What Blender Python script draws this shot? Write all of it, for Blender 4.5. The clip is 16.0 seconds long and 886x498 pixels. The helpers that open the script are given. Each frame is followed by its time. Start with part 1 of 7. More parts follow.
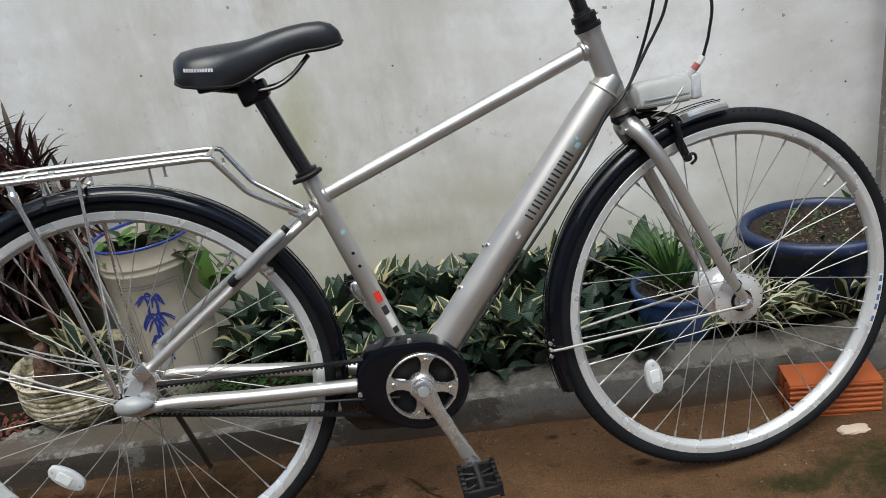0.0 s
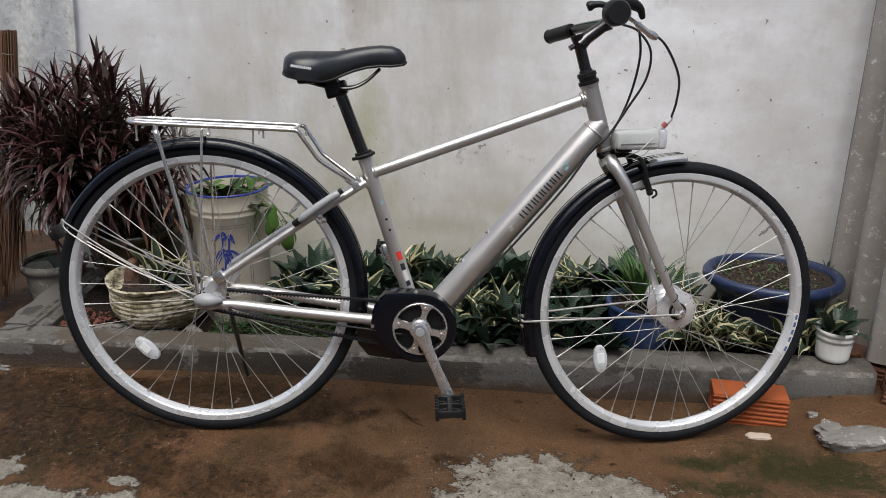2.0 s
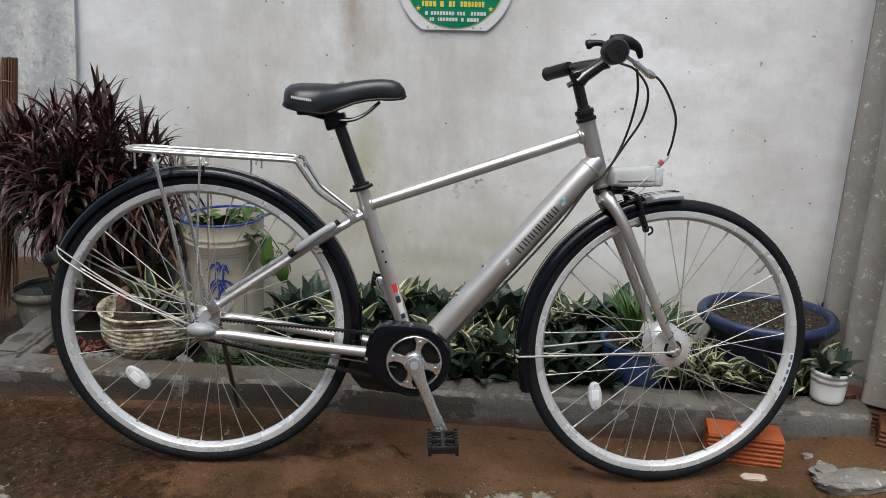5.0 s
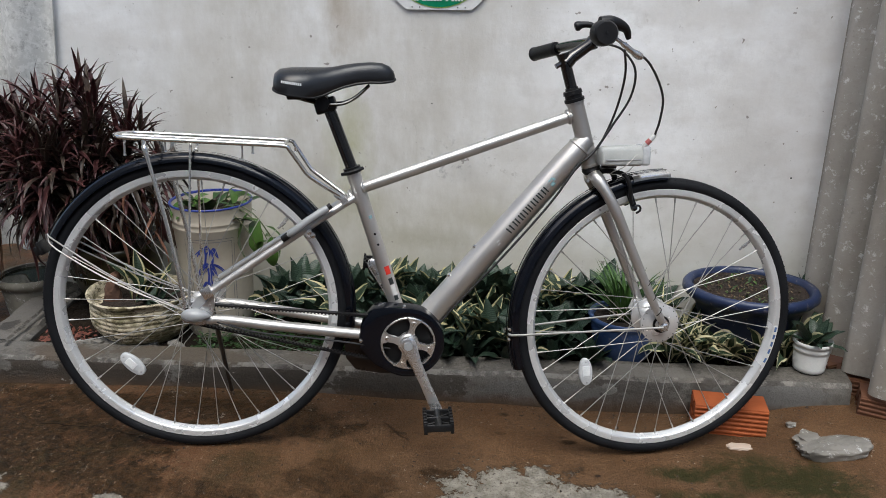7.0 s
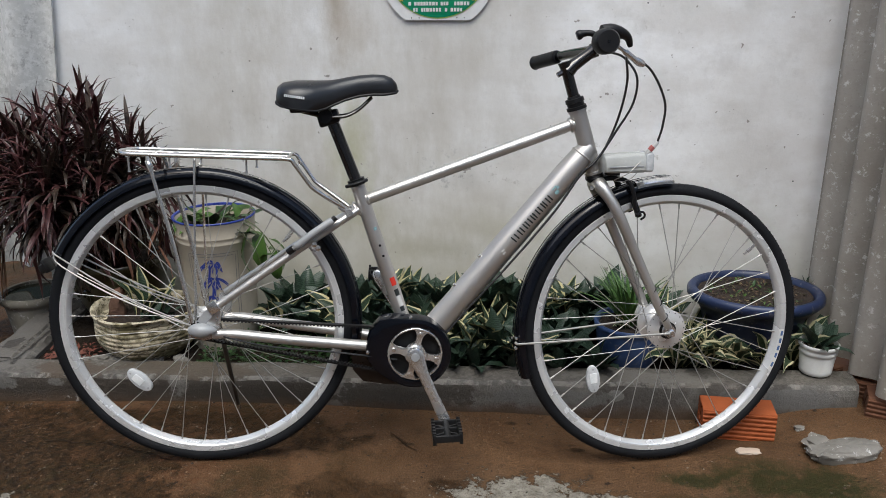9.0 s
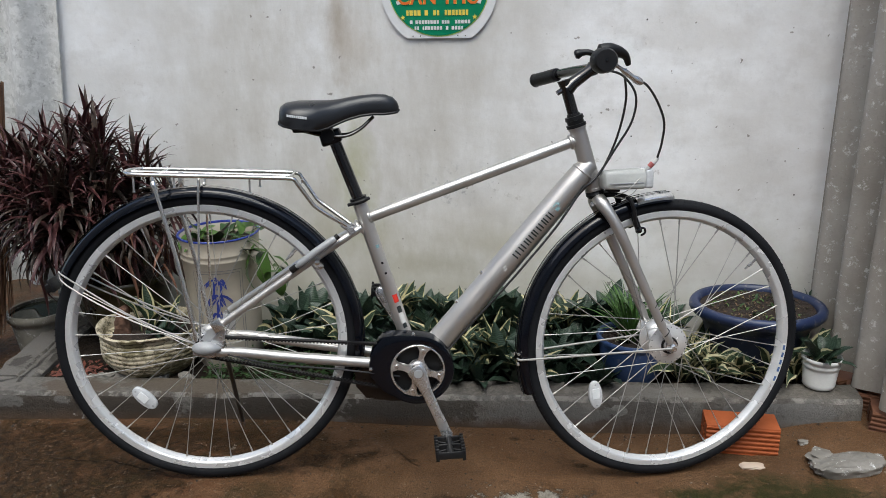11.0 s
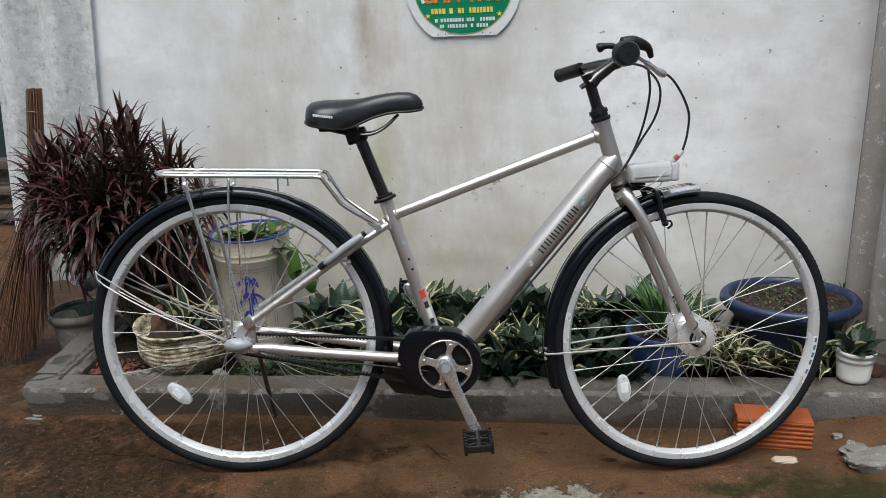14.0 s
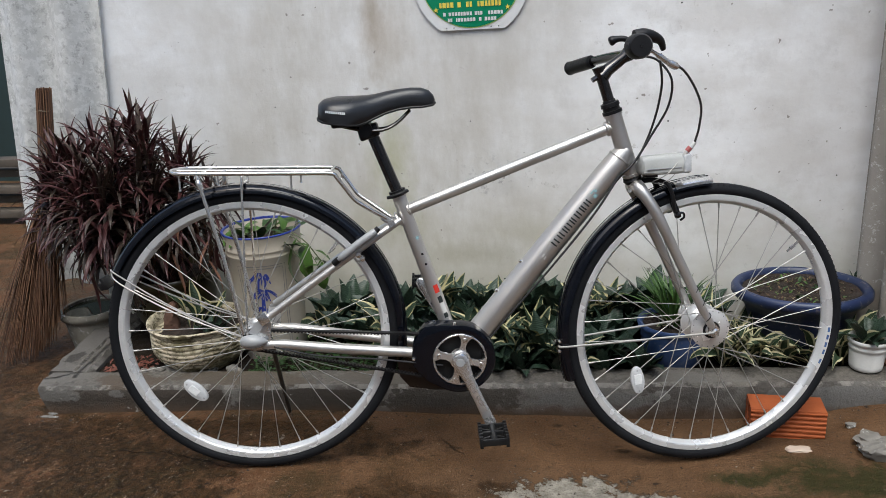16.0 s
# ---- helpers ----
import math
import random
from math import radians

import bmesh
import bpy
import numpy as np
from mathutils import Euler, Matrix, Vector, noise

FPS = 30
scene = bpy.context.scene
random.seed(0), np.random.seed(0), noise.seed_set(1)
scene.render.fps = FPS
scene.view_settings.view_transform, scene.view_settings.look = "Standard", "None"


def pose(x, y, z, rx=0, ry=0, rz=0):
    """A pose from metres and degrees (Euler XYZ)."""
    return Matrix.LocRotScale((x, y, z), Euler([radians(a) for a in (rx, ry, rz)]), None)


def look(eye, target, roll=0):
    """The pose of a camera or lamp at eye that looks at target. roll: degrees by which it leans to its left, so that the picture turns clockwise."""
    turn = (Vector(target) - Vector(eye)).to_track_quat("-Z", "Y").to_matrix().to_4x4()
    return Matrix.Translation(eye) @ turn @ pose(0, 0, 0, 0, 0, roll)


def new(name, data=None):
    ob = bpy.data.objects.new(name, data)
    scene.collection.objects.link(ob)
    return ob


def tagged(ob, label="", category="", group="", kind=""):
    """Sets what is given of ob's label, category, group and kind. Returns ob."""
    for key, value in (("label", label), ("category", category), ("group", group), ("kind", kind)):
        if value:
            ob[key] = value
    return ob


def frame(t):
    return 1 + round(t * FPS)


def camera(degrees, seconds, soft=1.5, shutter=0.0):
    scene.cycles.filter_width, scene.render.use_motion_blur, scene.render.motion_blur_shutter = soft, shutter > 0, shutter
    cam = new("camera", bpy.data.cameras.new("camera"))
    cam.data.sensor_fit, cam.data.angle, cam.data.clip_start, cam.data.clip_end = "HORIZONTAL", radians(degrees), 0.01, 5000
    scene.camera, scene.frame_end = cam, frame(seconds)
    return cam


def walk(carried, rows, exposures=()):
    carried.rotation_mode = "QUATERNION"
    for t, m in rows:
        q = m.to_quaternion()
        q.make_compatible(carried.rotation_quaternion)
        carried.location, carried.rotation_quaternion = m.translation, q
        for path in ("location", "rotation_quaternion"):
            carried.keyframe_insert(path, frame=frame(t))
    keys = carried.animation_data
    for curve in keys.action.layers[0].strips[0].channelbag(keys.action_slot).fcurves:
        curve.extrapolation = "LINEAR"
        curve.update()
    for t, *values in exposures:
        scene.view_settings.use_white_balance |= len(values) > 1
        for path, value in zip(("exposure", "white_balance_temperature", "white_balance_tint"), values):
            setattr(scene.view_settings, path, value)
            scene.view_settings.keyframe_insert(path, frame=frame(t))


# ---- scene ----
cam = camera(59.28, 16.0, 0.7)
EXPOSURES = [(0, 0.96, 6480, 3), (0.5, 1.15, 6640, 7), (1, 0.77, 6690, 9), (1.5, 1.03, 6570, 7), (2, 0.86, 6610, 8), (3, 0.89, 6560, 6), (5.5, 0.89, 6540, 6), (6, 0.88, 6520, 6), (6.5, 0.80, 6500, 6), (7, 0.89, 6490, 6), (9, 0.86, 6490, 6), (11.5, 0.95, 6460, 5), (13.5, 0.97, 6450, 5), (16, 0.97, 6470, 6)]
PATH = [
    (0, (0.2175, -1.1770, 1.0487), (-0.0150, 0.5964, 0.3083), -9.158),
    (0.5, (0.2360, -1.3456, 1.0612), (-0.0309, 0.4123, 0.2996), -2.338),
    (1, (0.2712, -1.5425, 1.0733), (-0.0262, 0.2287, 0.3680), -0.112),
    (1.5, (0.3464, -1.5877, 1.1111), (-0.0159, 0.1689, 0.4113), 0.185),
    (2, (0.3511, -1.5997, 1.1047), (0.0071, 0.1755, 0.4391), -0.182),
    (2.5, (0.3551, -1.5984, 1.1099), (0.0253, 0.1922, 0.4807), -0.075),
    (3, (0.3492, -1.5874, 1.1094), (0.0188, 0.2051, 0.4893), -0.458),
    (5.5, (0.3395, -1.6025, 1.0986), (-0.0035, 0.1982, 0.5196), 1.570),
    (6, (0.3192, -1.6038, 1.1164), (-0.0431, 0.1821, 0.5061), 1.567),
    (6.5, (0.3316, -1.6247, 1.1017), (0.0134, 0.1648, 0.4815), -0.824),
    (7, (0.3168, -1.6177, 1.1177), (0.0408, 0.1749, 0.4792), 0.509),
    (7.5, (0.3156, -1.6158, 1.1158), (0.0537, 0.1785, 0.4803), 0.693),
    (8, (0.3147, -1.6145, 1.1202), (0.0500, 0.1809, 0.4872), -0.036),
    (8.5, (0.3041, -1.6120, 1.1242), (0.0334, 0.1807, 0.4895), -0.472),
    (9, (0.3028, -1.6189, 1.1227), (0.0285, 0.1788, 0.5032), -0.547),
    (11.5, (0.3173, -1.6298, 1.1420), (0.0146, 0.1686, 0.5550), -1.544),
    (12, (0.3226, -1.6364, 1.1442), (-0.0254, 0.1579, 0.5594), -2.066),
    (12.5, (0.3260, -1.6396, 1.1381), (-0.0455, 0.1516, 0.5558), -2.534),
    (13, (0.3259, -1.6397, 1.1387), (-0.0460, 0.1479, 0.5549), -2.629),
    (13.5, (0.3266, -1.6375, 1.1387), (-0.0425, 0.1505, 0.5513), -2.562),
    (14, (0.3323, -1.6398, 1.1341), (-0.0376, 0.1481, 0.5442), -2.596),
    (14.5, (0.3336, -1.6414, 1.1316), (-0.0393, 0.1469, 0.5424), -2.662),
    (15, (0.3329, -1.6393, 1.1296), (-0.0388, 0.1458, 0.5353), -2.930),
    (15.5, (0.3228, -1.6422, 1.1332), (-0.0498, 0.1435, 0.5365), -3.150),
    (16, (0.3123, -1.6472, 1.1421), (-0.0662, 0.1311, 0.5352), -3.403),
]
walk(cam, [(t, look(eye, target, roll)) for t, eye, target, roll in PATH], EXPOSURES)
SKY, SUN = 0.11, 1.4

# ---- world and light ----
world = bpy.data.worlds.new("world")
scene.world = world
world.use_nodes = True
wn = world.node_tree.nodes
sky = wn.new("ShaderNodeTexSky")
sky.sky_type = "NISHITA"
sky.sun_disc = False
sky.sun_elevation, sky.sun_rotation = radians(62), radians(200)
sky.dust_density = 2.6
sky.ozone_density = 1.0
wn["Background"].inputs["Strength"].default_value = SKY
world.node_tree.links.new(sky.outputs[0], wn["Background"].inputs["Color"])
sun = new("sun", bpy.data.lights.new("sun", "SUN"))
sun.data.energy, sun.data.angle, sun.data.color = SUN, radians(40), (1.0, 0.985, 0.965)
sun.matrix_world = look((0.8, -2.6, 6.0), (0, 0, 0))


# ---- materials ----
def shader(name, rough=0.6, metal=0.0):
    m = bpy.data.materials.new(name)
    m.use_nodes = True
    t = m.node_tree
    b = t.nodes["Principled BSDF"]
    b.inputs["Roughness"].default_value, b.inputs["Metallic"].default_value = rough, metal
    return m, t, b


def coords(t, space="Object"):
    return t.nodes.new("ShaderNodeTexCoord").outputs[space]


def noise_tex(t, scale, detail=4.0, rough=0.55, vec=None, stretch=None):
    n = t.nodes.new("ShaderNodeTexNoise")
    n.inputs["Scale"].default_value, n.inputs["Detail"].default_value, n.inputs["Roughness"].default_value = scale, detail, rough
    v = vec if vec is not None else coords(t)
    if stretch:
        mp = t.nodes.new("ShaderNodeMapping")
        mp.inputs["Scale"].default_value = stretch
        t.links.new(v, mp.inputs["Vector"])
        v = mp.outputs[0]
    t.links.new(v, n.inputs["Vector"])
    return n.outputs["Fac"]


def ramp(t, fac, stops):
    r = t.nodes.new("ShaderNodeValToRGB")
    e = r.color_ramp.elements
    while len(e) < len(stops):
        e.new(0.5)
    for el, (p, c) in zip(e, stops):
        el.position = p
        el.color = (*c, 1) if not isinstance(c, (int, float)) else (c, c, c, 1)
    t.links.new(fac, r.inputs[0])
    return r.outputs[0]


def mix(t, fac, a, b, mode="MIX"):
    m = t.nodes.new("ShaderNodeMix")
    m.data_type, m.blend_type = "RGBA", mode
    for socket, v in ((m.inputs[0], fac), (m.inputs[6], a), (m.inputs[7], b)):
        if isinstance(v, (int, float)):
            socket.default_value = v
        elif isinstance(v, tuple):
            socket.default_value = (*v, 1)
        else:
            t.links.new(v, socket)
    return m.outputs[2]


def maths(t, op, a, b=0.0, c=None):
    m = t.nodes.new("ShaderNodeMath")
    m.operation = op
    for i, v in enumerate((a, b, c)):
        if v is None:
            continue
        if isinstance(v, (int, float)):
            m.inputs[i].default_value = v
        else:
            t.links.new(v, m.inputs[i])
    return m.outputs[0]


def relief(t, b, height, strength=0.3, distance=0.01):
    n = t.nodes.new("ShaderNodeBump")
    n.inputs["Strength"].default_value, n.inputs["Distance"].default_value = strength, distance
    t.links.new(height, n.inputs["Height"])
    t.links.new(n.outputs[0], b.inputs["Normal"])


def worn(name, dark, light, rough=0.6, metal=0.0, grain=60.0, blotch=6.0, bump=0.2, gloss_var=0.12, dist=0.003, spec=0.5):
    """Two colours mixed by a coarse and a fine noise, with relief and uneven gloss."""
    m, t, b = shader(name, rough, metal)
    b.inputs["Specular IOR Level"].default_value = spec
    big, fine = noise_tex(t, blotch), noise_tex(t, grain)
    c = mix(t, ramp(t, big, [(0.3, 0.0), (0.7, 1.0)]), dark, light)
    c = mix(t, maths(t, "MULTIPLY", fine, 0.35), c, tuple(x * 0.55 for x in dark))
    t.links.new(c, b.inputs["Base Color"])
    t.links.new(maths(t, "MULTIPLY_ADD", big, gloss_var * 2, rough - gloss_var), b.inputs["Roughness"])
    if bump:
        relief(t, b, fine, bump, dist)
    return m


silver = worn("silver_paint", (0.60, 0.585, 0.565), (0.69, 0.675, 0.655), 0.42, 0.85, 900, 8, 0.03)
hub_shell = worn("hub_shell", (0.80, 0.80, 0.80), (0.88, 0.88, 0.88), 0.25, 0.5, 300, 15, 0.04)
chrome = worn("chrome", (0.80, 0.79, 0.77), (0.88, 0.87, 0.85), 0.2, 0.9, 200, 20, 0.02, 0.06)
alloy = worn("brushed_alloy", (0.74, 0.74, 0.74), (0.86, 0.86, 0.86), 0.26, 0.85, 300, 15, 0.05)
rim_alloy = worn("rim_alloy", (0.72, 0.735, 0.75), (0.83, 0.845, 0.86), 0.28, 0.42, 250, 12, 0.06)
steel_wire = worn("spoke_steel", (0.40, 0.395, 0.38), (0.52, 0.51, 0.49), 0.5, 0.7, 300, 30, 0.0)
rubber = worn("tyre_rubber", (0.008, 0.009, 0.011), (0.016, 0.017, 0.020), 0.62, 0, 300, 12, 0.3, spec=0.15)
black_gloss = worn("gloss_black_plastic", (0.003, 0.004, 0.007), (0.005, 0.006, 0.010), 0.12, 0, 300, 15, 0.01, 0.04, spec=0.4)
black_matt = worn("matt_black_plastic", (0.007, 0.007, 0.008), (0.013, 0.013, 0.014), 0.42, 0, 400, 20, 0.15, spec=0.35)
black_paint = worn("black_painted_metal", (0.006, 0.006, 0.007), (0.012, 0.012, 0.013), 0.12, 0, 300, 15, 0.03, 0.04, spec=0.9)
saddle_vinyl = worn("saddle_vinyl", (0.011, 0.012, 0.014), (0.018, 0.019, 0.022), 0.30, 0, 700, 18, 0.12, 0.08)
grey_plastic = worn("grey_plastic", (0.33, 0.345, 0.36), (0.40, 0.41, 0.42), 0.38, 0.1, 300, 20, 0.03)
lamp_plastic = worn("lamp_plastic", (0.42, 0.43, 0.41), (0.52, 0.53, 0.51), 0.35, 0.0, 300, 20, 0.03)
white_plastic = worn("white_plastic", (0.62, 0.63, 0.62), (0.72, 0.73, 0.72), 0.4, 0, 200, 10, 0.05)
reflector_white = worn("reflector_plastic", (0.52, 0.545, 0.57), (0.68, 0.70, 0.72), 0.14, 0, 500, 90, 0.3)
red_paint = worn("red_label", (0.62, 0.03, 0.02), (0.72, 0.05, 0.03), 0.4, 0, 200, 20, 0)
faded_red = worn("faded_red_print", (0.42, 0.10, 0.10), (0.52, 0.17, 0.16), 0.4, 0, 200, 20, 0)
pale_label = worn("pale_label", (0.68, 0.68, 0.66), (0.76, 0.76, 0.74), 0.4, 0, 200, 20, 0)
teal_ink = worn("teal_ink", (0.30, 0.50, 0.54), (0.40, 0.56, 0.58), 0.4, 0, 200, 20, 0)
dark_ink = worn("dark_ink", (0.018, 0.024, 0.025), (0.03, 0.036, 0.037), 0.4, 0, 200, 20, 0)
white_ink = worn("white_ink", (0.7, 0.7, 0.7), (0.8, 0.8, 0.8), 0.4, 0, 200, 20, 0)
guard_brown = worn("brown_black_plastic", (0.014, 0.009, 0.007), (0.030, 0.019, 0.013), 0.3, 0, 300, 15, 0.05, spec=0.4)
stand_steel = worn("stand_steel", (0.085, 0.078, 0.068), (0.15, 0.138, 0.12), 0.5, 0.3, 200, 20, 0.1)
cable_black = worn("cable_sheath", (0.02, 0.021, 0.023), (0.035, 0.036, 0.038), 0.35, 0, 300, 30, 0)


# ---- mesh helpers ----
def finish(name, bm, material, smooth=38):
    me = bpy.data.meshes.new(name)
    bmesh.ops.recalc_face_normals(bm, faces=bm.faces)
    bm.to_mesh(me)
    bm.free()
    me.materials.append(material)
    me.shade_smooth()
    me.set_sharp_from_angle(angle=radians(smooth))
    return me


def part(name, bm, material, parent, label="", smooth=38):
    ob = new(name, finish(name, bm, material, smooth))
    ob.parent = parent
    return tagged(ob, label)


def thing(name, label, category, m=None, group="", kind=""):
    ob = new(name)
    ob.empty_display_size = 0.05
    if m is not None:
        ob.matrix_basis = m
    return tagged(ob, label, category, group, kind)


def solid(name, bm, material, label, category, kind="", smooth=38, group=""):
    return tagged(new(name, finish(name, bm, material, smooth)), label, category, group, kind)


def tube(bm, pts, r, seg=12, cap=True):
    """A round bar along points; r is one radius or one a point."""
    pts = [Vector(p) for p in pts]
    rs = r if isinstance(r, (list, tuple)) else [r] * len(pts)
    side, rings = None, []
    for i, p in enumerate(pts):
        d = (pts[min(i + 1, len(pts) - 1)] - pts[max(i - 1, 0)]).normalized()
        if side is None:
            side = d.orthogonal().normalized()
        side = (side - d * side.dot(d)).normalized()
        up = d.cross(side)
        rings.append([bm.verts.new(p + rs[i] * (math.cos(a) * side + math.sin(a) * up)) for a in [2 * math.pi * k / seg for k in range(seg)]])
    for a, b in zip(rings, rings[1:]):
        for k in range(seg):
            bm.faces.new((a[k], a[(k + 1) % seg], b[(k + 1) % seg], b[k]))
    if cap:
        bm.faces.new(rings[0][::-1])
        bm.faces.new(rings[-1])
    return bm


def bend(pts, n=6):
    """A smooth line through points (Catmull-Rom)."""
    p = [Vector(q) for q in pts]
    p = [2 * p[0] - p[1], *p, 2 * p[-1] - p[-2]]
    out = []
    for i in range(1, len(p) - 2):
        for k in range(n):
            t = k / n
            out.append(0.5 * (2 * p[i] + (p[i + 1] - p[i - 1]) * t + (2 * p[i - 1] - 5 * p[i] + 4 * p[i + 1] - p[i + 2]) * t * t
                              + (3 * p[i] - p[i - 1] - 3 * p[i + 1] + p[i + 2]) * t ** 3))
    return out + [p[-2]]


def lathe(bm, profile, seg=48, m=None, arc=(0.0, 2 * math.pi)):
    """Turns a profile of (radius, height) pairs round z, then moves it by m."""
    m = m or Matrix()
    full = abs(arc[1] - arc[0] - 2 * math.pi) < 1e-6
    n = seg if full else seg + 1
    rings = []
    for k in range(n):
        a = arc[0] + (arc[1] - arc[0]) * k / seg
        rings.append([bm.verts.new(m @ Vector((r * math.cos(a), r * math.sin(a), h))) for r, h in profile])
    for k in range(seg):
        a, b = rings[k], rings[(k + 1) % n]
        for i in range(len(profile) - 1):
            bm.faces.new((a[i], b[i], b[i + 1], a[i + 1]))
    return bm


def block(bm, size, m=None, bevel=0.0, seg=2):
    made = bmesh.ops.create_cube(bm, size=1.0)["verts"]
    bmesh.ops.scale(bm, vec=size, verts=made)
    if bevel:
        edges = list({e for v in made for e in v.link_edges})
        made = bmesh.ops.bevel(bm, geom=edges, offset=bevel, segments=seg, affect="EDGES", profile=0.5)["verts"]
        made = list({v for v in made})
    if m is not None:
        seen, stack = set(), list(made)
        while stack:
            v = stack.pop()
            if v not in seen:
                seen.add(v)
                stack += [e.other_vert(v) for e in v.link_edges]
        for v in seen:
            v.co = m @ v.co
    return bm


def plate(bm, outline, y0, y1):
    """An outline of (x, z) pairs made a slab between y0 and y1."""
    a = [bm.verts.new((x, y0, z)) for x, z in outline]
    b = [bm.verts.new((x, y1, z)) for x, z in outline]
    bm.faces.new(a)
    bm.faces.new(b[::-1])
    for k in range(len(a)):
        j = (k + 1) % len(a)
        bm.faces.new((a[k], b[k], b[j], a[j]))
    return bm


B = bmesh.new
LIE_Y = pose(0, 0, 0, 90, 0, 0)   # turns a lathe's axis from z to -y


# ---- ground ----
def ground_height(x, y):
    z = 0.052 * math.exp(-((x + 0.48) ** 2 / 0.30 + (y + 0.15) ** 2 / 0.10)) - 0.004 / (1 + math.exp(-max(-20, min(20, (x - 0.22) / 0.09)))) * math.exp(-max(0, -0.1 - y) ** 2 * 6 - max(0, x - 1.5) ** 2)
    if abs(x) > 3 or abs(y) > 3:
        return z
    z += 0.05 / (1 + math.exp(-(x - 0.93) / 0.05)) / (1 + math.exp(-(y - 0.18) / 0.05)) * math.exp(-max(x - 1.1, 0) ** 2 * 3)
    if abs(x) < 4 and abs(y) < 4:
        z += 0.006 * noise.noise((x * 3, y * 3, 0)) + 0.002 * noise.noise((x * 14, y * 14, 5))
    return z


def make_ground():
    near = list(np.arange(-2.4, 2.4, 0.04))
    xs = [-300, -80, -25, -10, -5, -3.2, *near, 2.4, 3.2, 5, 10, 25, 80, 300]
    near = list(np.arange(-2.6, 0.9, 0.035))
    ys = [-300, -80, -25, -10, -5, -3.4, *near, 1.0, 2.0, 3.0, 5, 10, 25, 80, 300]
    bm = B()
    g = [[bm.verts.new((x, y, ground_height(x, y))) for x in xs] for y in ys]
    for j in range(len(ys) - 1):
        for i in range(len(xs) - 1):
            bm.faces.new((g[j][i], g[j][i + 1], g[j + 1][i + 1], g[j + 1][i]))
    solid("ground", bm, ground_mat, "wet brown muddy yard with worn concrete patches", "ground", "structure", 80)


def spot(t, p, x, y, rx, ry, rough_edge, blur=0.25, jag=1.3):
    """A mask: 1 inside an uneven patch round (x, y)."""
    s = t.nodes.new("ShaderNodeSeparateXYZ")
    t.links.new(p, s.inputs[0])
    u = maths(t, "DIVIDE", maths(t, "SUBTRACT", s.outputs[0], x), rx)
    v = maths(t, "DIVIDE", maths(t, "SUBTRACT", s.outputs[1], y), ry)
    d = maths(t, "SQRT", maths(t, "ADD", maths(t, "MULTIPLY", u, u), maths(t, "MULTIPLY", v, v)))
    d = maths(t, "ADD", d, maths(t, "MULTIPLY", maths(t, "SUBTRACT", rough_edge, 0.5), jag))
    return ramp(t, d, [(max(0.0, 0.8 - blur), 1.0), (0.8, 0.0)])


def coord_x(t, p):
    s = t.nodes.new("ShaderNodeSeparateXYZ")
    t.links.new(p, s.inputs[0])
    return s.outputs[0]


def crack_line(t, p, x0, y0, x1, y1, wob, width=0.0035):
    """A mask: 1 on an uneven hairline from one point to another."""
    ln = math.hypot(x1 - x0, y1 - y0)
    ux, uy = (x1 - x0) / ln, (y1 - y0) / ln
    s = t.nodes.new("ShaderNodeSeparateXYZ")
    t.links.new(p, s.inputs[0])
    dx, dy = maths(t, "SUBTRACT", s.outputs[0], x0), maths(t, "SUBTRACT", s.outputs[1], y0)
    along = maths(t, "ADD", maths(t, "MULTIPLY", dx, ux), maths(t, "MULTIPLY", dy, uy))
    off = maths(t, "ADD", maths(t, "MULTIPLY", dx, -uy), maths(t, "MULTIPLY", dy, ux))
    off = maths(t, "ADD", off, maths(t, "MULTIPLY", maths(t, "SUBTRACT", wob, 0.5), 0.05))
    on = ramp(t, maths(t, "ABSOLUTE", off), [(0.0, 1.0), (width, 0.0)])
    mid = maths(t, "ABSOLUTE", maths(t, "SUBTRACT", along, ln / 2))
    return maths(t, "MULTIPLY", on, ramp(t, mid, [(ln / 2 - 0.004, 1.0), (ln / 2, 0.0)]))


